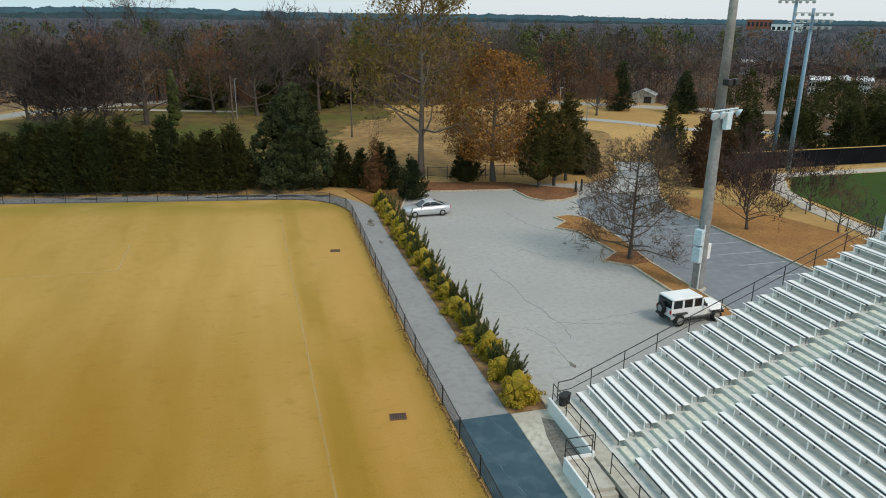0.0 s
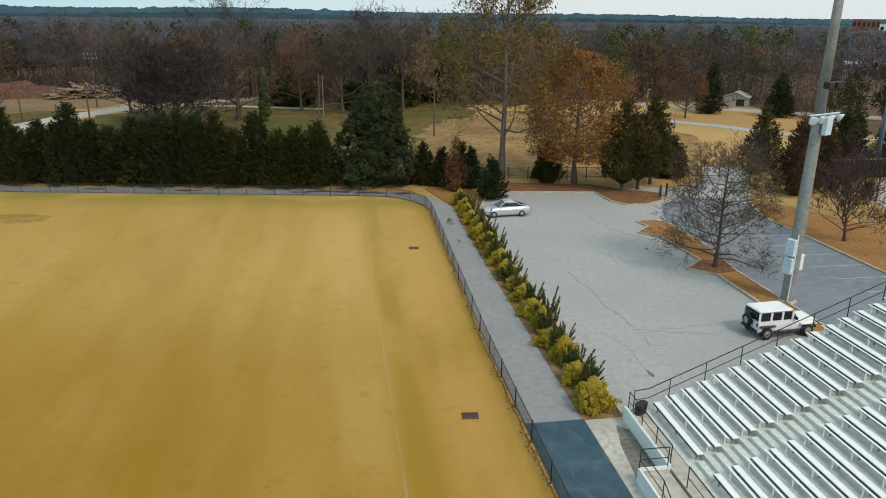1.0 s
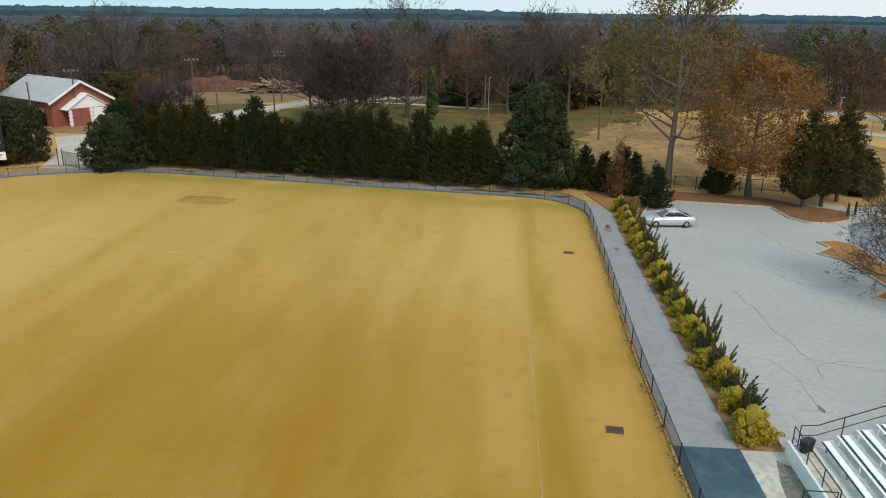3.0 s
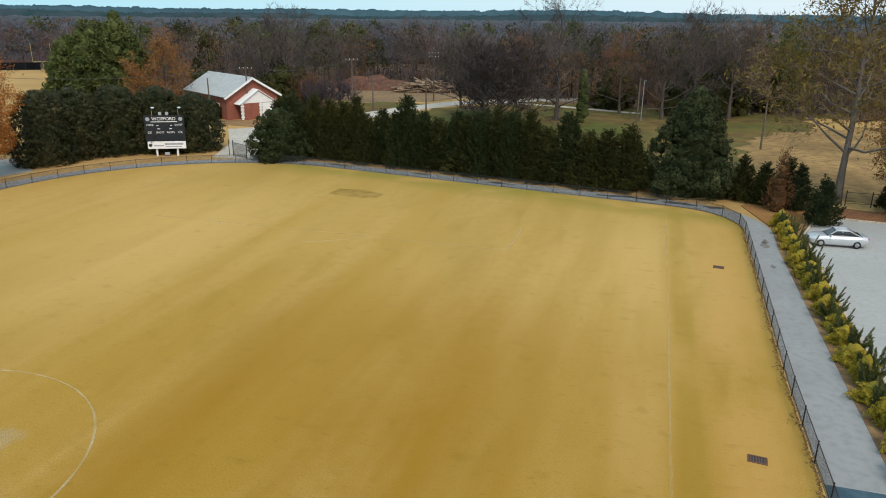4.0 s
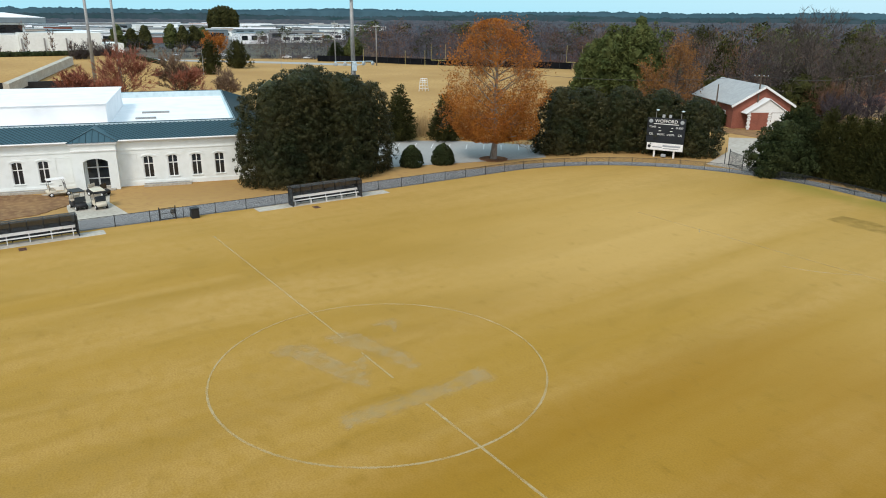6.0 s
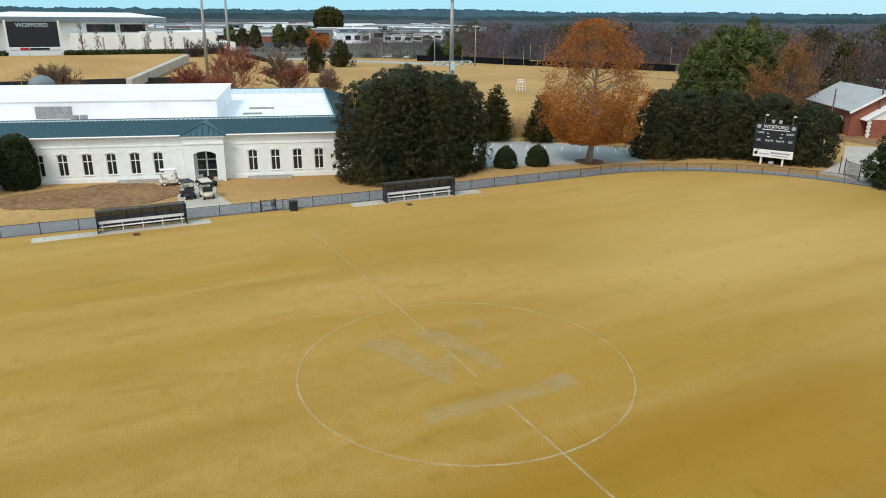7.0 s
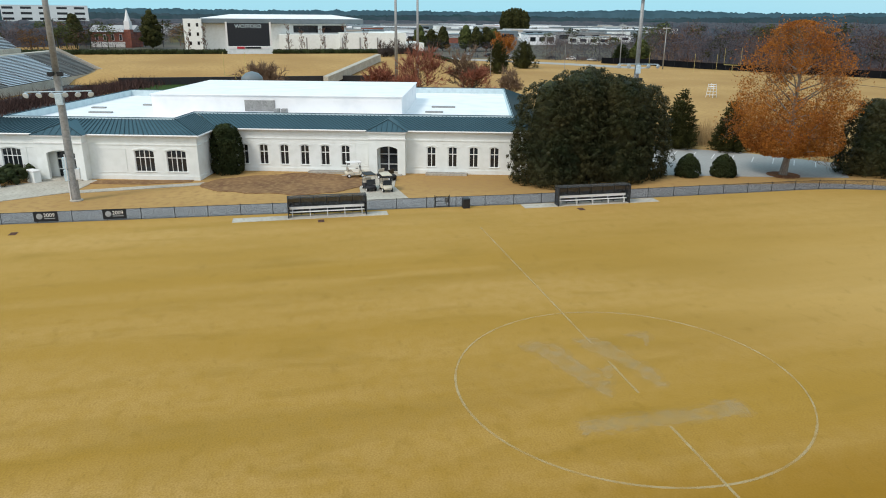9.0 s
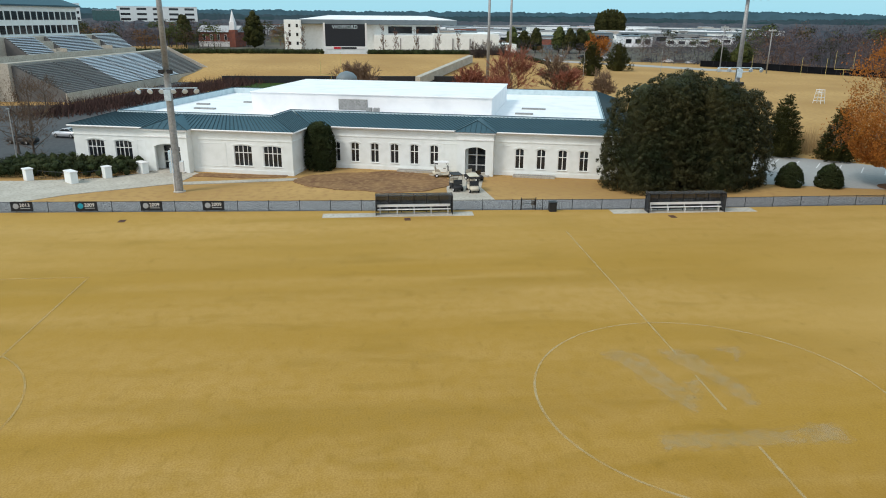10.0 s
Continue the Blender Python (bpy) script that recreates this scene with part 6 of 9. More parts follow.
for s in (-1, 1):
    g = Geo()
    slope(g, (s * 4.0 + 0.2, -2.3, 2.85), (s * 4.0 + 0.2, 0.0, 2.85), (0.2, 0.0, 5.45), (0.2, -2.3, 5.45), 0.12)
    part("porch_roof", g, M["white"], porch_ob)
part("porch_wall", Geo().box(-3.1, 0.6, -2.0, -1.8, -0.3, 3.0), M["brick"], house, "orange-red brick panel")
for i in range(9):
    for c in (-3.1, 0.6):
        w = 0.35 if i % 2 else 0.22
        part("quoin", Geo().box(c - w, c + w, -2.05, -2.003, 0.05 + 0.33 * i, 0.34 + 0.33 * i), M["white"], house)
part("door_panel", Geo().box(0.98, 3.4, -2.0, -1.85, -0.2, 2.9, 0.02), M["white"], house)
for y in (3, 8, 13):
    w = part("window", Geo().box(-5.28, -5.21, y, y + 1.2, 1.1, 2.8), M["white"], house)
    part("pane", Geo().box(-5.3, -5.285, y + 0.12, y + 1.08, 1.2, 2.7), M["glass"], w)
evergreen("round_bush", "rounded dark green bush beside the brick house", "bush", at(-48.6, 98.0), dense_plant(130, dome_env(3.4, 1.9, 0, 2.2), 110, 0.5, 30, 0.13), "hedge", 0.3, 0.1)

# gate in the drive
gate = thing("metal_gate", "open black metal gate across the drive", "gate", at(-25.2, 67.6, 0, -28))
for x in (0, 1.1, 4.6):
    part("post", Geo().tube((x, 0, -0.1), (x, 0, 2.2), 0.05, n=6), M["black"], gate)
part("gate_frame", Geo().rail([(1.1, 0, 0.2), (4.6, 0, 0.2), (4.6, 0, 1.9), (1.1, 0, 1.9), (1.1, 0, 0.2)], 0.03), M["black"], gate)
part("netting", Geo().box(1.1, 4.6, -0.004, 0.004, 0.2, 1.9), M["chain"], gate)


def utility_pole(x, y, h, turn, arms=1, tilt=0.0):
    ob = thing("utility_pole", "weathered wooden utility pole with crossarm", "utility pole", at(x, y, -0.1, turn))
    part("pole", Geo().tube((0, 0, 0), (tilt, 0, h), 0.17, 0.11, 8), M["timber"], ob)
    for i in range(arms):
        z = h - 0.5 - 0.9 * i
        arm = part("crossarm", Geo().box(-1.2, 1.2, -0.06, 0.06, z, z + 0.14), M["timber"], ob)
        for x2 in (-1.1, -0.4, 0.4, 1.1):
            part("insulator", Geo().lathe([(0.03, 0), (0.07, 0.05), (0.05, 0.16), (0.02, 0.2)], 6, (x2, 0, z + 0.14)), M["lamp"], arm)
    return ob


utility_pole(-42.3, 101.0, 9.6, 20)
utility_pole(-18.6, 142, 11.2, 15, 2)
utility_pole(-26.0, 112.4, 11.0, 35)
utility_pole(-25.4, 121.4, 6.8, 35, 0)
utility_pole(-14.6, 123.8, 7.2, 30, 0)
utility_pole(46.7, 98.0, 9.6, 60, 0)
utility_pole(27.8, 121.0, 8.5, 60, 0)
utility_pole(-48.0, 97.2, 7.6, 20, 0)
utility_pole(75.0, 92.0, 8.0, 20, 0)
for a, b in (((-42.3, 101, 9.2), (-26, 112.4, 10.6)), ((-26, 112.4, 10.6), (-18.6, 142, 10.8)), ((-42.3, 101, 9.2), (-75, 70, 9.0))):
    a, b = Vector(a), Vector(b)
    across = Vector((b.y - a.y, a.x - b.x, 0)).normalized() * 0.03
    v, f = [], []
    for i in range(9):
        p = a.lerp(b, i / 8) - Vector((0, 0, 1.2 * (1 - (2 * i / 8 - 1) ** 2)))
        v += [p + across, p - across, p + Vector((0, 0, 0.05))]
        if i:
            f += [(3 * i - 3 + k, 3 * i - 3 + (k + 1) % 3, 3 * i + (k + 1) % 3, 3 * i + k) for k in range(3)]
    solid("overhead_wire", Geo().add(v, f), M["black"], "dark sagging wire between two utility poles", "wire", group="overhead wires")

# earth mound and stacked logs
mound = bmesh.new()
bmesh.ops.create_grid(mound, x_segments=24, y_segments=16, size=1)
for p in mound.verts:
    k = max(0, 1 - p.co.x ** 2) * max(0, 1 - p.co.y ** 2)
    p.co = Vector((p.co.x * 11, p.co.y * 7, 3.8 * k ** 0.6 * (0.8 + 0.4 * noise.noise(p.co * 3)) - 0.1))
me = bpy.data.meshes.new("earth_mound")
mound.to_mesh(me)
mound.free()
solid("earth_mound", me, M["clay"], "mound of bare reddish-brown earth beyond the road", "earth mound", at(-43, 165, 0, 15))
rng = np.random.default_rng(3)
pile = thing("log_pile", "heap of cut logs and branches beyond the road", "log pile", at(-26.5, 160, 0, 15))
for i in range(140):
    x, lev = rng.uniform(-7, 7), rng.uniform(0, 1)
    z = 0.3 + 2.6 * lev * (1 - (x / 8) ** 2)
    w = Vector((rng.normal(0, 1), rng.normal(0, 0.6), rng.normal(0, 0.15))).normalized() * rng.uniform(1.2, 2.6)
    c = Vector((x, rng.uniform(-2.5, 2.5) * (1.1 - lev), z))
    part("log", Geo().tube(c - w, c + w, rng.uniform(0.1, 0.27), n=7), M["logs"], pile)

# metal fence and bollards at the end of the lot
metal = thing("metal_fence", "low black metal picket fence behind the lot", "fence", at(0, 0, 0))
for i in range(12):
    x = 51 + 2.4 * i
    y = 64.2 - 0.06 * (x - 51)
    part("post", Geo().box(x - 0.04, x + 0.04, y - 0.04, y + 0.04, -0.1, 1.6), M["black"], metal)
    part("panel", Geo().rail([(x, y, 1.4), (x + 2.4, y - 0.144, 1.4)], 0.025, 4).rail([(x, y, 0.25), (x + 2.4, y - 0.144, 0.25)], 0.025, 4), M["black"], metal)
for x, y in ((65.7, 54.0), (66.8, 54.8)):
    solid("bollard", Geo().lathe([(0.12, 0), (0.12, 1.2), (0.09, 1.32), (0.02, 1.36)], 10), M["black"], "black bollard beside the drive", "bollard", at(x, y, -0.05))

# shed with a dark door, far across the open ground
shed = thing("garage", "small grey-white garage with a dark door", "building", at(121.5, 135, 0, -38, 0.66))
g = Geo()
facade(g, [(-4, -0.2), (4, -0.2), (4, 3.0), (0, 4.6), (-4, 3.0)], 0, 0.2)
part("wall", g, M["pale_road"], shed)
part("wall", Geo().box(-4, -3.8, 0.2, 8, -0.2, 3).box(3.8, 4, 0.2, 8, -0.2, 3), M["pale_road"], shed)
for s in (-1, 1):
    g = Geo()
    slope(g, (s * 4.5, -0.4, 2.8), (s * 4.5, 8.4, 2.8), (0, 8.4, 4.75), (0, -0.4, 4.75), 0.12)
    part("roof", g, M["shingle"], shed)
part("door", Geo().box(0.4, 3.0, -0.05, -0.003, 0, 2.3), M["glass"], shed, "dark garage door")

# ---- woods ----
rng = np.random.default_rng(7)


def wood_tree(kind, fine=True):
    """A tree for the mass of the woods: stem, limbs and a haze of fine twigs, or clumps of leaf."""
    h = rng.uniform(13, 17)
    pieces = []
    if kind == "bare":
        thick, thin = grow(rng, h, h * 0.34, 0.13, first=0.06, limbs=14, levels=2, kids=6, rise=0.75, fork=0.75)
        v, q = tubes(thick[:24] if fine else thick[:2], 3)
        pieces.append((v, None, q))
        ends = np.array([s[1] for s in thin])
        n = 580 if fine else 90
        pick = ends[rng.integers(0, len(ends), n)]
        pick = pick + rng.normal(0, 0.75, pick.shape)
        w = rng.normal(0, 1, (n, 3)) * 0.8 + (pick - (0, 0, h * 0.4)) / np.maximum(np.linalg.norm(pick - (0, 0, h * 0.4), axis=1, keepdims=True), 0.5) * 0.7 + (0, 0, 0.45)
        w *= rng.uniform(0.7, 1.9, (n, 1)) * (1 if fine else 1.5) / np.linalg.norm(w, axis=1, keepdims=True)
        v, t = blades(rng, list(zip(pick, pick + w)), 0.038 if fine else 0.085)
        pieces.append((v, t, None))
        if fine:
            n = 120
            a, d = rng.uniform(0, 6.28, n), rng.uniform(0.3, 4.2, n)
            foot = np.stack([d * np.cos(a), d * np.sin(a), rng.uniform(0, 2.4, n)], 1)
            tip = foot + rng.normal(0, 0.6, foot.shape) + (0, 0, 1.7)
            v, t = blades(rng, list(zip(foot, tip)), 0.06)
            pieces.append((v, t, None))
    else:
        n = 60 if fine else 20
        if kind == "pine":
            z = rng.uniform(0.35, 1, n) * h
            r = (1.05 - z / h) * h * 0.36 + 0.5
        else:
            z = (0.22 + 0.75 * rng.uniform(0, 1, n) ** 0.8) * h * 0.85
            r = h * 0.3 * np.sqrt(np.maximum(1 - ((z / (h * 0.85) - 0.55) / 0.48) ** 2, 0.05))
        a = rng.uniform(0, 6.28, n)
        c = np.stack([r * np.cos(a), r * np.sin(a), z], 1)
        v, q = clumps(rng, c, rng.uniform(0.7, 1.4, n) * (1 if fine else 1.5), 14 if fine else 16, 0.3 if fine else 0.42)
        pieces.append((v, None, q))
        v, q = tubes([((0, 0, 0), (0, 0, h * 0.8), 0.25, 0.08)], 4)
        pieces.append((v, None, q))
    return joined(pieces)


def edge(az):
    """How far off the woods begin, by bearing."""
    return float(np.interp(az, [-64, -50, -46, -38, -33, -26, -18, -10, 0, 8, 14, 18, 23, 27, 31, 35, 40, 43.5, 45, 52, 58, 62, 66, 70, 73.5, 76, 84, 87, 104, 125],
                           [135, 128, 128, 150, 175, 178, 172, 158, 160, 168, 178, 205, 212, 186, 150, 160, 178, 205, 292, 300, 312, 330, 338, 344, 350, 356, 395, 520, 470, 440]))


def town(az, r):
    return 62 < az < 99 and (edge(az) + 40 if az < 86 else 300) < r < 1250


stock = {"bare": [wood_tree("bare") for _ in range(9)], "pine": [wood_tree("pine") for _ in range(4)], "leaf": [wood_tree("leaf") for _ in range(3)]}
coarse = {"bare": [wood_tree("bare", False) for _ in range(7)], "pine": [wood_tree("pine", False) for _ in range(3)], "leaf": [wood_tree("leaf", False) for _ in range(3)]}
woods = {"russettwig": [], "twig": [], "redtwig": [], "mauvetwig": [], "greytwig": [], "pine": [], "dullrusset": [], "conifer": [], "hazetwig": []}
depth = 0.0
while depth < 620:
    gap = 5.4 + max(depth - 36, 0) * 0.045
    az = -62.0 + rng.uniform(0, 2)
    while az < 124:
        k = edge(az)
        rr = k + 1 + depth + rng.uniform(-0.1, 0.9) * gap
        skip = (town(az, rr) and rng.uniform() < 0.62) or (69.5 < az < 80 and rr < 700 and rng.uniform() < 0.5)
        if rr > k and not skip:
            x, y = polar(az, rr)
            u = rng.uniform()
            patchy = noise.noise(Vector((x / 60, y / 60, 0.5)))
            kind, mat = ("bare", ("twig", "twig", "mauvetwig", "redtwig", "greytwig")[rng.integers(0, 5)] if patchy < 0.1 else ("twig", "redtwig", "mauvetwig")[rng.integers(0, 3)])
            if az > 44 and rng.uniform() < 0.6:
                mat = ("redtwig", "redtwig", "mauvetwig", "russettwig")[rng.integers(0, 4)]
            # beyond 290 m most trees take the haze-tinted twigs
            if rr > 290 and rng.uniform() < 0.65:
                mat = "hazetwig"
            if u + 0.3 * patchy > (0.8 if town(az, rr) else 0.93):
                kind, mat = "pine", ("pine", "conifer")[rng.integers(0, 2)]
            elif u - 0.15 * patchy < 0.03:
                kind, mat = "leaf", "dullrusset"
            if az < -36 and rr < 170:
                kind, mat = "pine", "conifer"
            pool = (stock if rr < k + (20 if az < 44 else 11) and rr < 420 else coarse)[kind]
            v, t, q = pool[rng.integers(0, len(pool))]
            a, s = rng.uniform(0, 6.28), rng.uniform(0.62, 1.1)
            if az < -36 and rr < 170:
                s *= 0.55
            if town(az, rr) or az > 62:
                s *= 0.72 if az < 70 else 0.5 if az < 86 else 0.6 if az < 96 else 0.9
            m = np.array([[math.cos(a), -math.sin(a), 0], [math.sin(a), math.cos(a), 0], [0, 0, 1]])
            wide = 1.0 + 0.3 * min(max(rr - 190, 0) / 300, 3.0) + (0.3 if az > 44 else 0.0)
            woods[mat].append(((v * (wide * s, wide * s, s)) @ m.T + (x, y, hill(x, y)), t, q))
        az += math.degrees(gap / rr) * rng.uniform(0.7, 1.3) * (1.45 if az > 44 else 1.0)
    depth += gap * 0.9
LABELS = {"russettwig": "mass of bare russet-brown winter trees", "twig": "mass of bare grey-brown winter trees", "redtwig": "mass of bare reddish-brown winter trees", "mauvetwig": "mass of bare grey-mauve winter trees", "greytwig": "mass of bare pale grey-tan winter trees", "pine": "scattered green pines in the woods", "dullrusset": "scattered russet-leaved trees in the woods", "hazetwig": "mass of distant winter trees tinted blue-grey for haze", "conifer": "scattered dark evergreens in the woods"}
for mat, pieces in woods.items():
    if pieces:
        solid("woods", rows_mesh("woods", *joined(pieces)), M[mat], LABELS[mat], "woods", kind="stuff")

# evergreen thicket behind the house
for k, (az, rr, h, r) in enumerate(((31.5, 152, 6, 4.0), (29.0, 158, 8, 4), (27.6, 160, 7, 4), (29.4, 172, 9, 5), (34.5, 160, 7, 4), (-2.6, 152, 9, 4.5), (-4.6, 156, 11, 5), (3.0, 160, 8, 4.5))):
    evergreen("wild_evergreen", "dark wild evergreen at the wood's edge", "tree", at(*polar(az, rr)), dense_plant(230 + k, dome_env(h, r, 0, 2.0), 110, 1.0, 26, 0.26, 1.6, 0.9, 0.7), "conifer", 0.8, 0.2, "evergreens at the wood's edge")
for k, (x, y, h, sp) in enumerate(((-36, 117, 5.5, 4.0), (-40, 121, 6.5, 4.5), (-32, 121, 5.0, 4.0), (-44, 126, 7, 4.5))):
    bare_tree("thicket", "dense bare brown thicket beside the brick house", at(x, y, turn=60 * k), 260 + k, h, sp, 0.12, "redtwig" if k % 2 else "mauvetwig", "bark", 0.035, first=0.05, limbs=26, levels=3, kids=9, rise=0.8, fork=0.5)

# the canopy goes on over the hills, distance haze put into its blue-grey
n_az, radii = 560, [300 * 1.036 ** i for i in range(60)]
v, quads = [], []
for i, rr in enumerate(radii):
    for j in range(n_az + 1):
        az = -66 + 194 * j / n_az
        x, y = polar(az, rr)
        lump = noise.noise(Vector((x / 9, y / 9, 1))) * 5.0 + noise.noise(Vector((x / 50, y / 50, 2))) * 3.5
        low = 9.5 - 6.0 * max(0.0, 1 - (rr - 300) / 90) if rr > edge(az) + 60 else -3.0
        if 60 < az < 99:
            low = -4.0 if rr < 1250 else min(9.5, -4 + (rr - 1250) / 40)
        v.append((x, y, hill(x, y) + low + lump * (min(1.0, 0.35 + (rr - 300) / 200) if low > 0 else 0.2)))
for i in range(len(radii) - 1):
    for j in range(n_az):
        o = i * (n_az + 1) + j
        quads.append((o, o + 1, o + n_az + 2, o + n_az + 1))
solid("far_woods", rows_mesh("far_woods", v, None, quads), M["canopy"], "woods reaching to the hills, tinted blue-grey for haze", "woods", kind="stuff")

# ridges on the skyline, their blue painted in as distance haze
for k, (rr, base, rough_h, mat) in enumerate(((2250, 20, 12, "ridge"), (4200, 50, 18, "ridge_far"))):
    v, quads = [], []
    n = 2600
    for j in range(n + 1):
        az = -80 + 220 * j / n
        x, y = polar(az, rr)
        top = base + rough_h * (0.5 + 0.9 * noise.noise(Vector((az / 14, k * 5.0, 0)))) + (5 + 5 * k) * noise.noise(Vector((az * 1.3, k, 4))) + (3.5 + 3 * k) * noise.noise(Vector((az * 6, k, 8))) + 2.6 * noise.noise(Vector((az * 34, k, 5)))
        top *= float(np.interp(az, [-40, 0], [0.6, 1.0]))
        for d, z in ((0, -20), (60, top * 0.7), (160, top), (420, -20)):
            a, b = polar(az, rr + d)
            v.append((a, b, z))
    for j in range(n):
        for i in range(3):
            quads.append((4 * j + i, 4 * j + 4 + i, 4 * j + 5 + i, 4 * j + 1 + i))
    solid("backdrop", rows_mesh("backdrop", v, None, quads, True), M[mat], "wooded ridge on the skyline, painted blue-green for haze", "hills", kind="structure")

# ---- stadium, arena and town on the building's far side ----
SM = Matrix(((-0.985, -0.174, 0, -131), (0.174, -0.985, 0, -83), (0, 0, 1, 0), (0, 0, 0, 1)))
stadium = thing("stadium_stand", "large football grandstand with silver benches and press box", "grandstand", SM)


def tiers(u0, u1, d0, z0, rows, tread, rise, sections, gap, mats, label, wide=0.55):
    """A raked block of seats along u, rising backwards."""
    g = Geo()
    outline = [(d0, -0.5)]
    for i in range(rows):
        outline += [(d0 + tread * i, z0 + rise * i), (d0 + tread * (i + 1), z0 + rise * i)]
    outline.append((d0 + tread * rows, -0.5))
    n = len(outline)
    v = [(u, d, z) for u in (u0, u1) for d, z in outline]
    g.add(v, [(i, (i + 1) % n, n + (i + 1) % n, n + i) for i in range(n)] + [tuple(range(n)), tuple(range(2 * n - 1, n - 1, -1))])
    body = part("tier", g, M["shadeconcrete"], stadium, label)
    w = (u1 - u0) / sections
    mesh = Geo().box(0.0, w - gap, 0.05, 0.05 + wide, 0.2, 0.34).mesh("bench")
    for s in range(sections):
        for i in range(rows):
            ob = part("bench", mesh, M[mats[s % len(mats)]], body, at=Matrix.Translation((u0 + w * s + gap / 2, d0 + tread * i, z0 + rise * i)))


for u0, u1, mat, wide in ((4, 17.4, "galv", 0.2), (18.2, 27.6, "galv", 0.22), (28.4, 39, "seatblue", 0.5), (39.8, 49.6, "seatblue", 0.5), (50.4, 60, "seatblue", 0.5), (60.8, 70, "galv", 0.26), (70.8, 80.6, "galv", 0.26)):
    tiers(u0, u1, 3.0, 2.0, 20, 0.61, 0.3, 1, 0.2, (mat,), "lower block of seats with rows of benches", wide)
for u0, u1 in ((15.8, 26.2), (31, 48.8), (53, 65)):
    tiers(u0, u1, 18.5, 9.2, 12, 0.48, 0.36, 1, 0.3, ("seatblue",), "upper block of seats with silver benches", 0.4)
for u in (17.4, 27.6, 39, 49.6, 60, 70):
    g = Geo()
    for i in range(20):
        g.box(u + 0.01, u + 0.79, 3.0 + 0.61 * i, 3.61 + 0.61 * i, -0.5, 1.85 + 0.3 * i)
    part("aisle", g, M["shadeconcrete"], stadium, "dark stepped aisle between the seats")
for u0, u1 in ((26.2, 31), (48.8, 53)):
    part("vomitory", Geo().box(u0, u0 + 0.3, 18.5, 21.5, -0.5, 10.4).box(u1 - 0.3, u1, 18.5, 21.5, -0.5, 10.4).box(u0 + 0.3, u1 - 0.3, 19.2, 24.2, -0.5, 9.6).box(u0, u1, 22.0, 24.2, 9.6, 12.0), M["concrete"], stadium, "concrete entry passage between the seats")
part("concourse_wall", Geo().box(3, 81, 15.3, 18.45, -0.5, 8.2).box(3, 65.4, 18.2, 18.47, 8.2, 9.5).box(-4, 62, 24.3, 31.1, -0.5, 13.2), M["concrete"], stadium, "concrete wall between the tiers")
part("front_wall", Geo().box(3, 81, 2.7, 2.97, -0.5, 2.0), M["concrete"], stadium, "concrete wall before the lowest seats")
part("end_wall", Geo().add([(u, d, z) for u in (81.2, 81.5) for d, z in ((2.6, -0.5), (16, -0.5), (16, 9.2), (2.6, 2.6))], [(0, 1, 2, 3), (7, 6, 5, 4), (0, 4, 5, 1), (1, 5, 6, 2), (2, 6, 7, 3), (3, 7, 4, 0)]), M["concrete"], stadium)
press = part("press_box", Geo().box(-6, 58.6, 31.2, 40, 12.6, 20.6), M["stucco"], stadium, "white two-storey press box")
part("roof", Geo().prism([(-7, 30.4), (59.6, 30.4), (59.6, 41), (-7, 41)], 20.6, 21.0).add([(-7, 30.4, 21.0), (59.6, 30.4, 21.0), (59.6, 41, 21.0), (-7, 41, 21.0), (-2, 35.7, 23.6), (54, 35.7, 23.6)], [(0, 1, 5, 4), (2, 3, 4, 5), (1, 2, 5), (3, 0, 4)]), M["roof"], press, "low hipped metal roof")
pane = Geo().box(0, 2.0, -0.08, 0, 0, 2.1).mesh("pane")
for z in (13.7, 17.2):
    for i in range(24):
        if not (z < 15 and i < 6):
            part("window", pane, M["glass"], press, at=Matrix.Translation((-4 + 2.6 * i, 31.19, z)))
solid("stadium_turf", Geo().prism([(-182, -72), (-215, -66), (-205, -20), (-150, -30)], -0.4, -0.02), M["green_turf"], "green football field beyond the field house", "field", kind="structure")
# earth bank with the big screen, a hedge along its top
bank = Geo()
rows_ = [(-186, 0.0), (-190, 1.2), (-215, 3.2), (-250, 4.9), (-256, 5.1)]
ys = [-130 + 10 * i for i in range(19)]
vv = [(x + 0.12 * max(0, -60 - y) * -1, y, z * min(1, max(0, (56 - y) / 22)) - 0.1) for y in ys for x, z in rows_]
bank.add(vv, [(5 * j + i, 5 * j + i + 1, 5 * j + 6 + i, 5 * j + 5 + i) for j in range(18) for i in range(4)])
solid("grass_bank", bank, M["lawn"], "straw-coloured grass bank at the stadium's end", "bank", kind="structure", smooth=True)
solid("field_wall", Geo().box(-185.6, -185.1, -62, 16, -0.3, 2.0, 0.05), M["black"], "black padded wall along the end of the football field", "wall", kind="structure")
along = [(-257.4 + 0.6 * math.sin(i), -130 + 0.85 * i, 5.6 * min(1, max(0.3, (58 - (-130 + 0.85 * i)) / 24))) for i in range(215) if abs(-130 + 0.85 * i + 29.1) > 9]
hedge_v, hedge_q = clumps(np.random.default_rng(2), along, [1.2] * len(along), 34, 0.32)
cv, ct = core(np.random.default_rng(2), along, [1.2] * len(along), 0.95)
solid("bank_hedge", rows_mesh("bank_hedge", *joined([(hedge_v, None, hedge_q), (cv, ct, None)])), M["hedge"], "dark clipped hedge along the top of the bank", "hedge", kind="stuff")


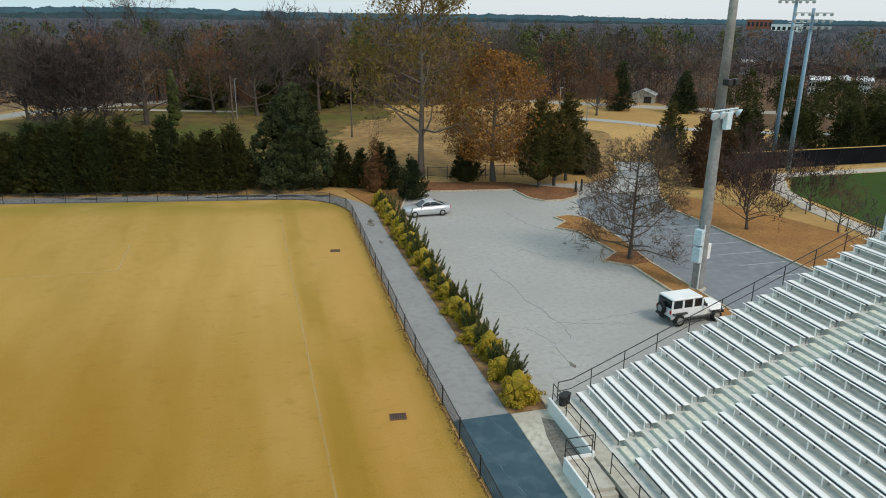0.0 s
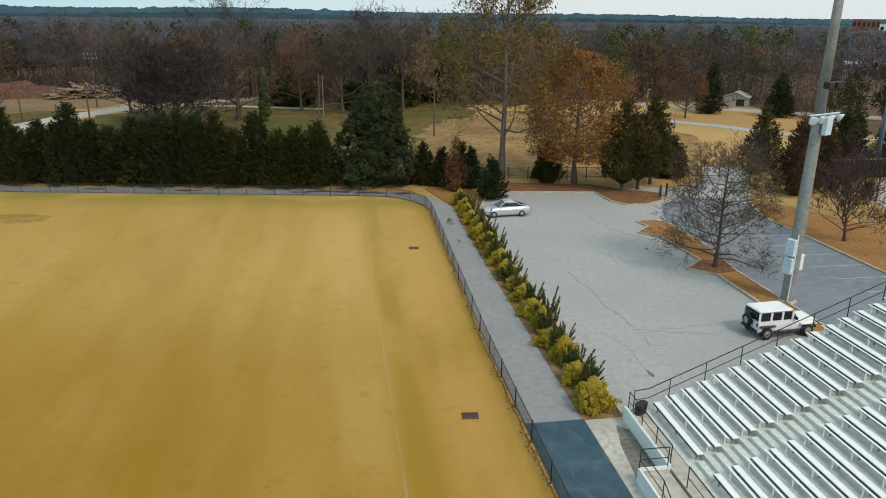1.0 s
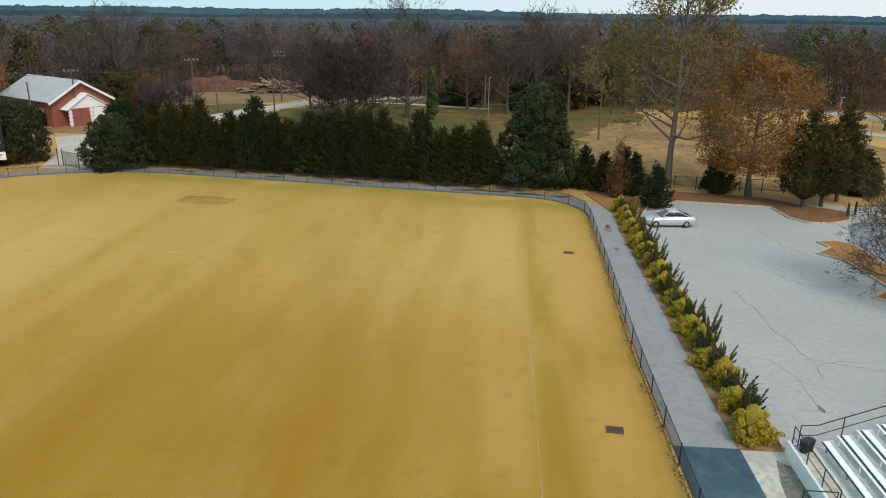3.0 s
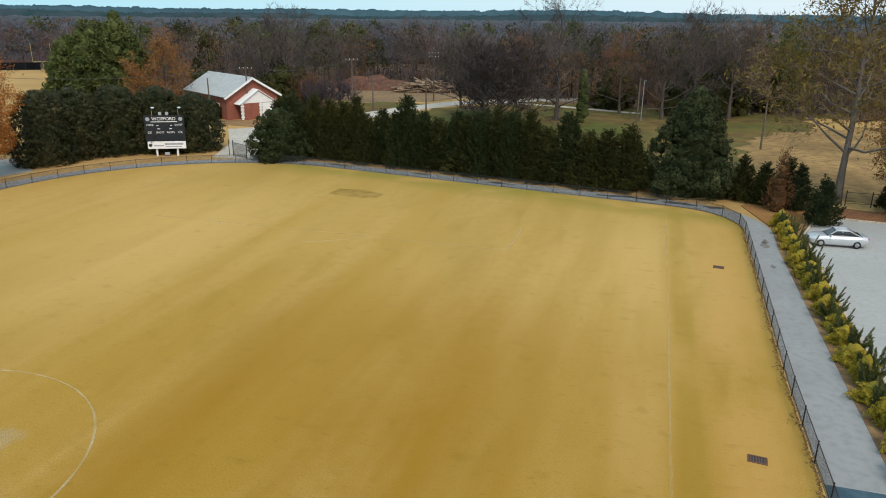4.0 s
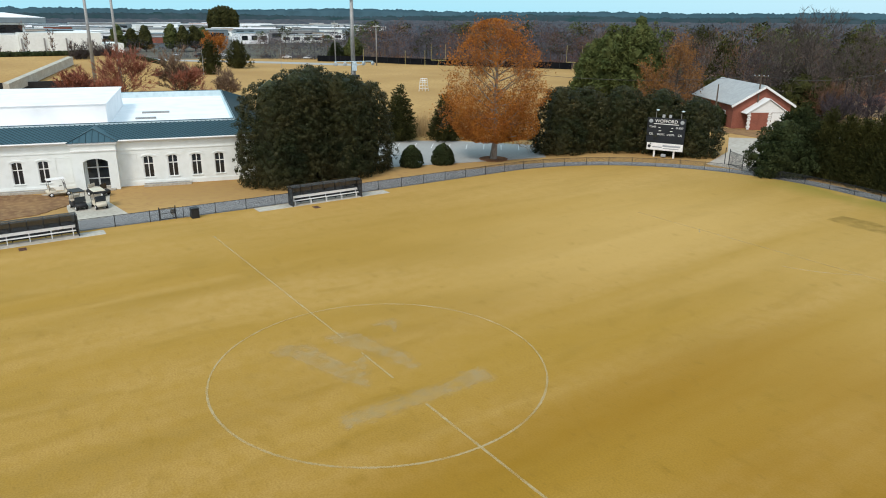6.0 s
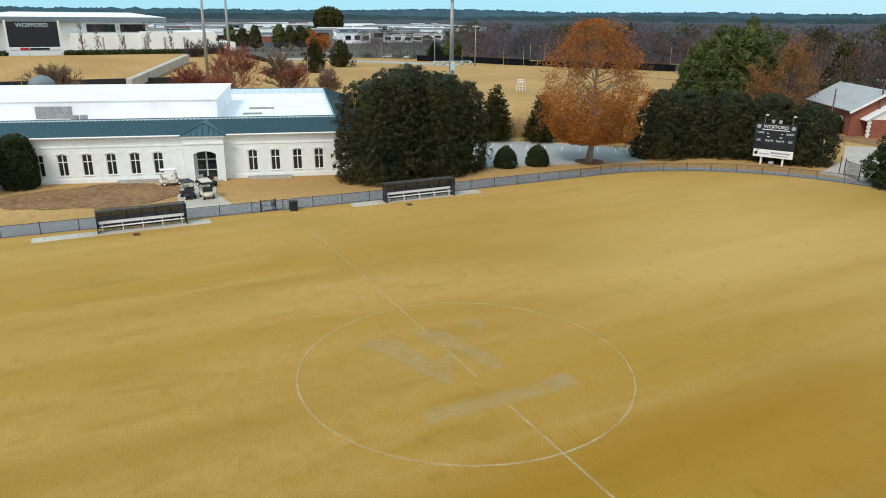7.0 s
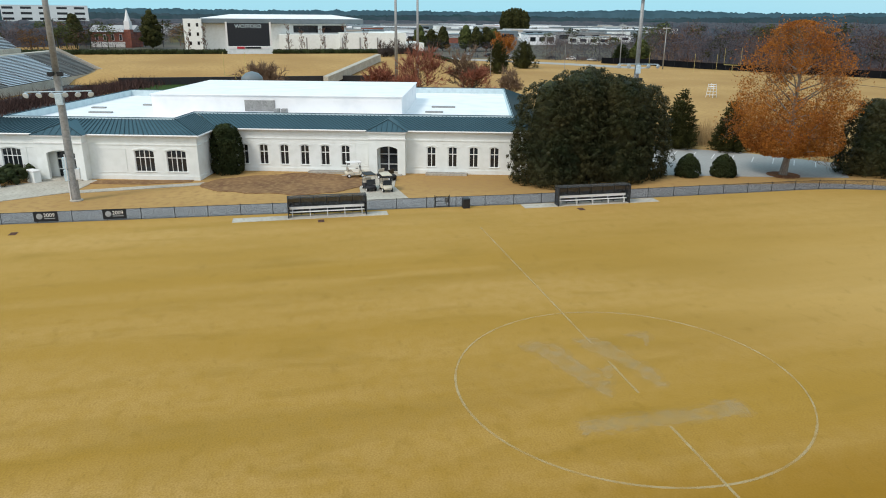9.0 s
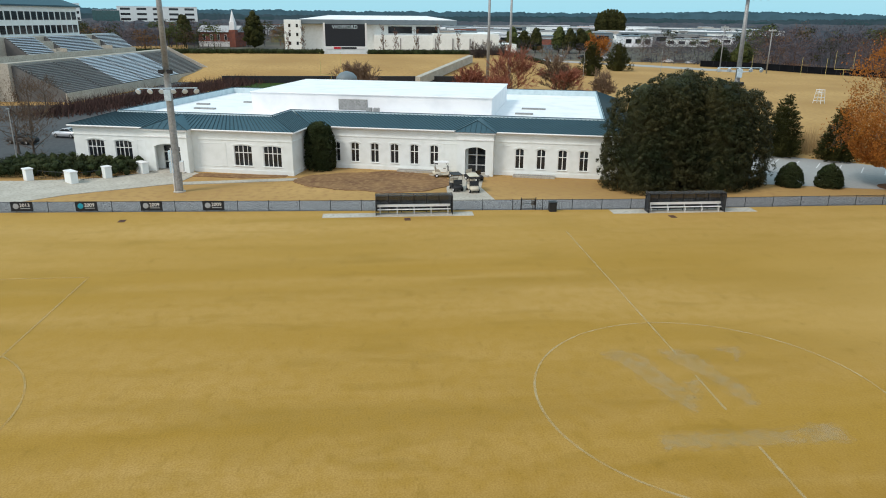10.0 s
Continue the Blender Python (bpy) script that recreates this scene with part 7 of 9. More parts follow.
def letters(text, size, material_, parent, m, name="lettering"):
    """Words in Blender's own font as a flat mesh."""
    cu = bpy.data.curves.new("text", "FONT")
    cu.body, cu.size, cu.extrude, cu.align_x, cu.align_y = text, size, 0.01, "CENTER", "CENTER"
    tmp = new("text", cu)
    me = bpy.data.meshes.new_from_object(tmp)
    bpy.data.objects.remove(tmp)
    return part(name, me, material_, parent, at=m)


def face(m, x, z, out=0.0):
    """A pose on an upright board: x along it, z up, turned to face its front (-y)."""
    return Matrix.Translation((x, -out, z)) @ Euler((radians(90), 0, 0)).to_matrix().to_4x4()


screen = thing("video_board", "big black video scoreboard on a white base", "scoreboard", Matrix.Translation((-262, -29.1, 4.3)) @ Euler((0, 0, radians(90))).to_matrix().to_4x4())
part("base", Geo().box(-8.4, 8.4, -0.3, 1.6, -1.0, 3.3, 0.05), M["stucco"], screen, "white masonry base")
part("cabinet", Geo().box(-7.8, 7.8, 0, 1.2, 3.3, 11.8, 0.05), M["board"], screen, "black screen cabinet")
part("side_post", Geo().box(-8.5, -7.85, 0.1, 1.1, 3.3, 12.2), M["white"], screen)
part("side_post", Geo().box(7.85, 8.5, 0.1, 1.1, 3.3, 12.2), M["white"], screen)
part("sign_strip", Geo().box(-7.8, 7.8, -0.42, -0.303, 2.3, 3.25), M["white"], screen)
part("red_panel", Geo().box(-4.6, -1.8, -0.48, -0.423, 2.35, 3.2), M["red"], screen)
part("dark_panel", Geo().box(-1.6, 4.4, -0.48, -0.423, 2.4, 3.1), M["board"], screen)
letters("WOFFORD", 2.0, M["lamp"], screen, face(None, 0, 10.6, 0.02))
# the arena
arena = thing("arena", "white arena with grey metal roof edge and dark windows", "building", Matrix.Translation((-320, 0, 0)) @ Euler((0, 0, radians(90))).to_matrix().to_4x4())
part("wall", Geo().box(-52, 14, 8, 60, -0.5, 15.4), M["stucco"], arena)
part("roof_edge", Geo().box(-54, 22, 4, 62, 15.4, 17.6, 0.3), M["roofgrey"], arena, "grey metal roof edge")
part("roof", Geo().add([(-54, 4, 17.6), (22, 4, 17.6), (22, 62, 17.6), (-54, 62, 17.6), (-40, 20, 19.6), (8, 20, 19.6), (8, 50, 19.6), (-40, 50, 19.6)], [(0, 1, 5, 4), (1, 2, 6, 5), (2, 3, 7, 6), (3, 0, 4, 7), (4, 5, 6, 7)]), M["membrane"], arena, "white low-pitched roof")
part("stair_tower", Geo().box(-60, -52.1, 2, 16, -0.5, 17.4, 0.1), M["stucco"], arena)
for z in (6, 10, 14):
    for x in (-58, -54.5):
        part("window", Geo().box(x, x + 1.0, 1.9, 1.997, z, z + 1.5), M["glass"], arena)
part("wing", Geo().box(-18, 10, -4, 7.9, -0.5, 10.8), M["stucco"], arena)
part("wing", Geo().box(10.1, 41, -6, 30, -0.5, 11.6), M["stucco"], arena)
part("wing", Geo().box(41.1, 50, -4, 20, -0.5, 7.0), M["stucco"], arena)
for x0, x1 in ((-11, 0.5), (2.5, 13)):
    part("window_band", Geo().box(x0, x1, 7.85, 7.997, 11.4, 14.6), M["glass"], arena, "long dark window band")
for i in range(7):
    x = -14 + 8.2 * i
    part("pilaster", Geo().box(x, x + 0.6, -6.4, -6.003, -0.5, 9.5), M["galv"], arena)
# concrete stand end beside the street
ramp = thing("concrete_ramp", "grey concrete stand end with a sloping parapet", "ramp", at(0, 0, 0))
part("parapet", Geo().add([(x, y, z + dz) for x, y, z in ((-176, -6, 0.0), (-226, 15.5, 3.6)) for dx in (0,) for dz in (0.2, 2.6)] + [(x + 2.4, y + 1.2, z + dz) for x, y, z in ((-176, -6, 0.0), (-226, 15.5, 3.6)) for dz in (0.2, 2.6)],
     [(0, 1, 3, 2), (4, 6, 7, 5), (1, 5, 7, 3), (0, 2, 6, 4), (0, 4, 5, 1), (2, 3, 7, 6)]), M["concrete"], ramp)
for i in range(5):
    x, y = -186 - 9 * i, -1.6 + 3.9 * i
    part("column", Geo().box(x, x + 0.8, y + 0.2, y + 1.0, -0.3, 0.9 + 0.62 * i), M["concrete"], ramp)
# brick church, brick hall and far offices
church = thing("brick_church", "red brick church with a white steeple", "church", Matrix.Translation((-455, -118, 0)) @ Euler((0, 0, radians(75))).to_matrix().to_4x4())
part("wall", Geo().box(-14, 12, 0, 14, -1, 9), M["brick"], church)
part("roof", Geo().add([(-15, -1, 9), (13, -1, 9), (13, 15, 9), (-15, 15, 9), (-15, 7, 13), (13, 7, 13)], [(0, 1, 5, 4), (2, 3, 4, 5), (1, 2, 5), (3, 0, 4)]), M["shingle"], church)
part("base", Geo().box(-14.1, 12.1, -0.12, -0.003, -1, 3.2), M["white"], church)
tower = part("tower", Geo().box(9.5, 13.5, -4.5, -0.5, -1, 10.5), M["brick"], church)
part("belfry", Geo().box(9.8, 13.2, -4.2, -0.8, 10.5, 15.5, 0.1), M["white"], tower)
part("steeple", Geo().lathe([(1.9, 15.5), (1.1, 18.5), (0.05, 22.5)], 8, (11.5, -2.5, 0)), M["white"], tower, "white pointed steeple")
for i in range(4):
    w = part("window", Geo().box(-11 + 5 * i, -9.2 + 5 * i, -0.15, -0.003, 4, 7.5), M["white"], church)
    part("pane", Geo().box(-10.8 + 5 * i, -9.4 + 5 * i, -0.2, -0.153, 4.2, 7.3), M["glass"], w)


def far_building(x, y, turn, w, d, h, mat, label, floors=1, bays=0, name="far_building", roof=None):
    ob = thing(name, label, "building", at(x, y, hill(x, y), turn))
    part("wall", Geo().box(-w / 2, w / 2, -d / 2, d / 2, -3, h, 0.1), M[mat], ob)
    part("roof", Geo().box(-w / 2 - 0.3, w / 2 + 0.3, -d / 2 - 0.3, d / 2 + 0.3, h, h + 0.5, 0.1), M[roof or "membrane"], ob)
    for f in range(floors):
        z = h * (f + 0.35) / floors
        for b in range(bays):
            bw = w / bays
            part("window", Geo().box(-w / 2 + bw * (b + 0.2), -w / 2 + bw * (b + 0.8), -d / 2 - 0.06, -d / 2 - 0.003, z, z + h / floors * 0.42), M["glass"], ob)
    return ob


far_building(*polar(105.8, 1400), 105.8, 130, 30, 34, "stucco", "long white office building with window bands", 4, 5)
far_building(*polar(112.6, 1300), 112, 80, 30, 36, "stucco", "white and glass office building", 4, 10)
far_building(*polar(109.2, 1330), 108, 40, 26, 27, "glassgreen", "green glass office block", 1, 0)
far_building(*polar(94.6, 560), 96, 30, 20, 15, "brick", "red brick hall with dark windows", 3, 8, roof="shingle")
rng = np.random.default_rng(21)
PAINTS = ("stucco", "stucco", "galv", "shingle", "pale_road", "brick", "roofgrey", "membrane", "membrane")
for i in range(190):
    az = rng.uniform(61, 99)
    rr = 560 + 850 * rng.uniform(0, 1) ** 0.8
    if az > 84 and rr < 640:
        continue
    if az < 66 and rr < 640:
        rr = rng.uniform(650, 1300)
    x, y = polar(az, rr)
    w = rng.uniform(9, 34) * (0.7 + rr / 900)
    far_building(x, y, az + rng.uniform(-14, 14), w, rng.uniform(14, 30), rng.uniform(4.0, 8.5), PAINTS[rng.integers(0, len(PAINTS))], ("low pale commercial building in the town", "low flat-roofed shop in the town", "long warehouse in the town")[rng.integers(0, 3)], 1, int(rng.integers(0, 5)), roof=("membrane", "roofgrey", "shingle", "galv")[rng.integers(0, 4)])
for az, rr, w, h, mat in ((-38.4, 900, 26, 22, "brick"), (-40.2, 860, 30, 17, "stucco"), (-41.0, 900, 22, 19, "roofgrey"), (-38.0, 300, 5, 4.5, "shingle"), (-42.8, 230, 5, 3.4, "stucco"), (-44.2, 245, 4, 3, "shingle"), (-45.6, 240, 4, 3.2, "stucco")):
    far_building(*polar(az, rr), az, w, 18, h, mat, "pale building showing through the woods" if mat != "brick" else "far brick building above the woods", 2, 6)
lay("town_ground", [polar(a, 352) for a in (62, 70, 78, 86, 94, 104)][::-1] + [polar(a, 1700) for a in (62, 70, 78, 86, 94, 104)], -0.01, "townland", "grey-brown ground of the town between buildings and trees")
for az, r0, r1, mat in ((77, 480, 600, "darkroad"), (72, 640, 900, "asphalt"), (84, 680, 1000, "asphalt"), (94, 560, 800, "green_lawn"), (67, 700, 1100, "green_lawn")):
    lay("town_ground", [polar(az - 4, r0), polar(az + 4, r0 + 20), polar(az + 4, r1), polar(az - 4, r1)][::-1], 0.06, mat, "paved and grassy ground between the town's buildings")
way("road", [polar(62, 300), polar(68, 318), polar(76, 345), polar(82, 385)], 11, 0.0, "asphalt", "grey street beyond the practice field")

# trees between the field house and the town
for x, y, h, sp, tw, lab, k in ((-150, 17, 10.6, 6.6, "crimson", "small tree with dense dark red winter twigs", 31), (-152, 7, 6.5, 4.2, "crimson", "small tree with dark red winter twigs", 32), (-150, 31, 6.2, 5.0, "crimson", "low spreading tree with reddish twigs", 33), (-152, 29, 9.8, 4.6, "tantwig", "bare pale tree behind the field house", 40), (-150, -22, 7.2, 5.6, "tantwig", "bare tan tree behind the field house", 34), (-143, 12, 3.5, 4.0, "crimson", "low reddish shrub tree", 35), (-245, 22, 9, 5.0, "twig", "bare tree before the arena", 36), (-255, 30, 9.5, 5.0, "twig", "bare tree before the arena", 37), (-140, 37.5, 6.0, 3.0, "tantwig", "young bare tree on the lawn", 38)):
    bare_tree("small_tree", lab, at(x, y), k, h, sp, 0.16, tw, "bark", 0.065, first=0.08, limbs=30, levels=3, kids=10, rise=0.8, fork=0.55, group="small trees behind the field house")
for x, y, h, r, mat, lab in ((-215, 57, 11, 3.8, "conifer", "dark conifer on the campus lawn"), (-240, 75, 10, 4.8, "conifer", "dark evergreen on the campus lawn"), (-265, 128, 8, 4, "hedge", "rounded evergreen beyond the practice field")):
    evergreen("conifer", lab, "tree", at(x, y), cypress_crown(int(-x), cone_env(h, r, 0.3, 0.65, 0.2), 700, 1.0, 10, 0.09, 0.5, 0.4), mat, 0.6, 0.2)
bare_tree("small_tree", "round tree with orange autumn leaves on the campus lawn", at(-285, 80), 39, 11.8, 5.5, 0.25, "tantwig", "bark", 0.05, "orange", 2600, 0.3, 0.1, first=0.2, limbs=16, levels=3, kids=6, rise=0.7, fork=0.7)
for k, y in enumerate((-52, -46, -14, -9, -1, 8, 16)):
    bare_tree("slim_tree", "slim bare reddish tree before the arena", at(-264, y, 3.0), 280 + k, 10.5 + (k % 3), 2.0, 0.12, "redtwig", "bark", 0.07, first=0.12, limbs=16, levels=3, kids=5, rise=1.6, fork=0.8, group="slim trees before the arena")
# dead grass and shrubs by the small lot
rng = np.random.default_rng(5)
base = np.stack([rng.uniform(-76, -66, 1500), rng.uniform(40, 52, 1500), np.full(1500, -0.05)], 1)
v, t = blades(rng, list(zip(base, base + rng.normal(0, 0.25, base.shape) + np.array([0, 0, 2.6]) * rng.uniform(0.6, 1.2, (1500, 1)))), 0.05)
solid("tall_grass", rows_mesh("tall_grass", v, t), M["reed"], "tall dry straw-coloured grass behind the small lot", "grass", kind="stuff")
n = 7000
k = rng.uniform(0, 1, n)
base = np.stack([-112 - 74 * k + rng.normal(0, 3, n), -80 + 24 * k + rng.normal(0, 3.2, n), np.full(n, -0.05)], 1)
v, t = blades(rng, list(zip(base, base + rng.normal(0, 0.8, base.shape) * (1, 1, 0.3) + np.array([0, 0, 2.2]) * rng.uniform(0.4, 1.2, (n, 1)))), 0.1)
solid("brush", rows_mesh("brush", v, t), M["plumtwig"], "dark bare brush before the grandstand", "brush", kind="stuff")
for k, (x, y) in enumerate(((-66, -62), (-72, -67), (-92, -74), (-112, -80), (-86, -78))):
    bare_tree("street_tree", "bare dark tree beside the building's parking area", at(x, y), 50 + k, 7.5 + (k % 3), 4.4, 0.2, "browntwig", "bark", 0.02, first=0.2, limbs=18, levels=4, kids=4, rise=0.7, fork=0.7, group="bare trees by the parking area")
lay("side_lot", [(-58, -62), (-70, -58), (-118, -62), (-185, -60), (-190, -76), (-130, -82), (-128, -120), (-60, -110)], -0.02, "darkroad", "dark asphalt parking area beside the field house", "parking lot")

# pine and rusty trees behind the scoreboard
for k, (x, y, h, r) in enumerate(((*polar(42.2, 151), 17.4, 5.4), (*polar(40.5, 150), 18.2, 4.8), (*polar(43.7, 152), 14.0, 4.6))):
    evergreen("pine_tree", "tall green pine behind the scoreboard", "tree", at(x, y), dense_plant(140 + k, dome_env(h, r, 2.5, 1.7), 210, 1.1, 40, 0.26, 1.8, 0.9, 0.5), "pine", 3.0, 0.3)
bare_tree("beech_tree", "tree with rusty orange leaves behind the scoreboard", at(*polar(37.5, 150)), 61, 14.8, 5.5, 0.25, "tantwig", "bark", 0.05, "rustleaf", 6000, 0.13, 0.1, first=0.1, limbs=20, levels=3, kids=6, rise=0.7, fork=0.75)
bare_tree("beech_tree", "low tree with rusty orange leaves behind the magnolias", at(*polar(39.0, 139)), 62, 10.5, 4.2, 0.2, "tantwig", "bark", 0.05, "rustleaf", 5200, 0.12, 0.1, first=0.1, limbs=18, levels=3, kids=6, rise=0.7, fork=0.75)
# trees standing in the park
for k, (x, y, h, sp, rr, tw, lab) in enumerate(((13, 119, 23, 8.5, 0.42, "twig", "tall bare tree with crooked pale limbs"), (4.4, 107.5, 11.5, 9.0, 0.35, "darktwig", "wide low bare dark tree"), (-2.0, 121, 10.5, 5.5, 0.3, "darktwig", "dense bare dark tree beside the road"), (-9, 131, 15.5, 7.5, 0.3, "twig", "bare dark tree near the road"), (2, 136, 15, 6.5, 0.3, "redtwig", "bare reddish tree near the road"), (32.3, 128, 17, 6.5, 0.35, "twig", "bare grey tree in the park"), (40, 138, 20, 7, 0.35, "twig", "tall bare tree in the park"), (47, 140, 19, 6, 0.3, "tantwig", "bare pale-trunked tree in the park"), (49.5, 141, 18.5, 6, 0.28, "tantwig", "bare pale-trunked tree in the park"), (24, 133, 16, 6, 0.3, "redtwig", "bare reddish tree in the park"), (-36, 128, 17, 7, 0.3, "twig", "tall bare tree behind the brick house"), (-52, 124, 18, 7.5, 0.35, "twig", "tall bare tree behind the brick house"), (99.8, 116, 9, 4.5, 0.2, "redtwig", "round bare reddish tree on the open ground"), (111.5, 129, 7, 2.6, 0.15, "redtwig", "small bare tree on the open ground"), (70, 140, 17, 7, 0.3, "tantwig", "bare brown tree at the wood's edge"), (85, 136, 16, 7.5, 0.3, "twig", "bare grey tree at the wood's edge"))):
    bare_tree("park_tree", lab, at(x, y, turn=37 * k), 200 + k, h, sp, rr, tw, "greybark" if k in (7, 8) else "bark", 0.055 if tw == "darktwig" else 0.03, first=0.12, limbs=36 if tw == "darktwig" else 24, levels=4, kids=7 if tw == "darktwig" else 6, rise=0.7, fork=0.75, group="bare trees in the park")
evergreen("ivy_tree", "narrow ivy-covered green trunk in the park", "tree", at(17.9, 118), dense_plant(150, cone_env(9.5, 1.0, 0, 0.4, 0.1), 60, 0.6, 26, 0.2), "pine", 0.5, 0.2)
for x, y, h, r, mat in ((108.7, 123, 10.5, 2.6, "bluegreen"), (120, 116, 8.8, 2.6, "bluegreen"), (55, 148, 13, 6, "conifer"), (48, 150, 11, 5, "conifer"), (71.5, 64.5, 5.0, 2.3, "cedar")):
    evergreen("spruce_tree", "dark blue-green conifer beyond the park", "tree", at(x, y), cypress_crown(int(x * 3), cone_env(h, r, 0.3, 0.9, 0.15), 700, 0.9, 12, 0.07, -0.05, 0.4), mat, 0.6, 0.2)

# synthetic turf field past the far lot
lay("turf_field", [(86, 20), (90, 48.5), (96, 55.4), (190, 55.5), (190, -30), (95, -30)][::-1], 0.0, "green_turf", "bright green synthetic turf field", "field")
way("turf_walk", [(84.2, 20), (86.8, 42), (89.5, 49.5), (95, 56.6), (190, 57.6)], 2.0, 0.01, "pale_road", "pale concrete walk round the turf field")
screen_fence = thing("windscreen_fence", "tall black screened fence with a yellow top edge", "fence", at(0, 0, 0))
for i in range(24):
    x = 84 + 4 * i
    y = 60.4 + 0.02 * (x - 98)
    part("post", Geo().tube((x, y, -0.1), (x, y, 2.4), 0.05, n=6), M["black"], screen_fence)
    part("screen", Geo().box(x + 0.05, x + 3.95, y - 0.01, y + 0.01, 0.05, 2.3), M["screencloth"], screen_fence)
    part("top_cap", Geo().tube((x, y, 2.36), (x + 4, y + 0.08, 2.36), 0.06, n=6), M["cap"], screen_fence, "yellow plastic fence cap")
low_f = thing("turf_fence", "black chain-link fence beside the turf field", "fence", at(0, 0, 0))
for i in range(8):
    y = 22 + 3 * i
    x = 82.6 + 0.11 * (y - 22)
    part("post", Geo().tube((x, y, -0.1), (x, y, 1.25), 0.04, n=6), M["black"], low_f)
    part("panel", Geo().rail([(x, y, 1.2), (x + 0.33, y + 3, 1.2)], 0.03, 4), M["black"], low_f)
for k in range(16):
    x = 92 + 5.2 * k + (k % 3)
    evergreen("screen_tree", "dark evergreen in a row behind the turf field", "tree", at(x, 65.5 + (k % 2) * 2.0, turn=40 * k), cypress_crown(160 + k % 4, cone_env(7.2, 3.0, 0, 0.6, 0.1), 700, 0.8, 10, 0.07, 0.6, 0.4), "conifer", 0.5, 0.2, "evergreens behind the turf field")

# dark pines and a far round grove standing out in the town
for k, (az, rr, h, r) in enumerate(((79.4, 425, 13.0, 3.2), (78.5, 430, 11, 3.2), (77.6, 428, 12.5, 3.0), (75.8, 430, 14, 3.4), (75.0, 425, 12.5, 3.2), (74.2, 432, 13.5, 3.4), (73.6, 440, 12, 3.4), (99.2, 470, 21, 6.0), (104.2, 520, 19, 5.5), (62.5, 330, 9, 3.5))):
    evergreen("pine_tree", "dark tall pine before the town", "tree", at(*polar(az, rr)), dense_plant(170 + k, dome_env(h, r, 3.0, 1.8), 90, 1.5, 22, 0.5, 1.8, 0.9, 0.6), "pine" if k % 3 == 0 else "conifer", 3.5, 0.35, "dark pines before the town")
for k in range(9):
    evergreen("pine_tree", "dark tree of a round grove beyond the town", "tree", at(*polar(71.2 + 0.22 * k, 1010 + 20 * (k % 3))), dense_plant(190 + k % 3, dome_env(27 + 5 * math.sin(k * 0.4), 4.5, 3.0, 2.0), 80, 1.8, 16, 0.8, 1.6, 0.9, 0.6), "conifer", 4.0, 0.5, "grove beyond the town")

# black strip added for the shade at the woods' foot, past the practice field
shade_fence = thing("windscreen_fence", "black screened strip added for the shade at the woods' foot", "fence", at(0, 0, 0))
stops = [polar(45.5 + 0.9 * i, float(np.interp(45.5 + 0.9 * i, [45.5, 52, 58, 62, 66], [284, 292, 304, 320, 328]))) for i in range(23)]
for (x, y), (x2, y2) in zip(stops, stops[1:]):
    part("post", Geo().tube((x, y, -0.1), (x, y, 2.6), 0.07, n=5), M["black"], shade_fence)
    u = Vector((x2 - x, y2 - y)).normalized()
    w = Vector((-u.y, u.x)) * 0.02
    part("screen", Geo().prism([(x + w.x, y + w.y), (x - w.x, y - w.y), (x2 - w.x, y2 - w.y), (x2 + w.x, y2 + w.y)], 0.05, 2.5), M["screencloth"], shade_fence)

# tall bare trees standing above the wood's edge
for k, (az, rr, h, sp) in enumerate(((-2.6, 148, 21, 6.5), (-5.4, 152, 20, 6.0), (28.6, 162, 20.5, 8.0), (-12.5, 162, 19, 7.0), (-27.5, 172, 18, 7.5))):
    bare_tree("park_tree", "tall bare tree rising above the wood's edge", at(*polar(az, rr), turn=50 * k), 320 + k, h, sp, 0.36, "twig", "bark", 0.035, first=0.14, limbs=24, levels=4, kids=5, rise=0.8, fork=0.75, group="bare trees in the park")

# ---- light poles ----
def lamp_head(parent, p, way_, mat="lamp", s=1.0):
    """A round floodlight: bowl, rim and lens."""
    q = Vector(way_).normalized().to_track_quat("Z", "Y").to_matrix().to_4x4()
    m = Matrix.Translation(p) @ q @ Matrix.Diagonal((s, s, s, 1))
    ob = part("lamp", Geo().lathe([(0.10, -0.28), (0.2, -0.22), (0.33, -0.02), (0.36, 0.06)], 12), M[mat], parent, "pale floodlight", m, smooth=True)
    part("lens", Geo().lathe([(0.33, 0.055), (0.31, 0.075), (0.05, 0.08)], 12), M["lens"], ob)


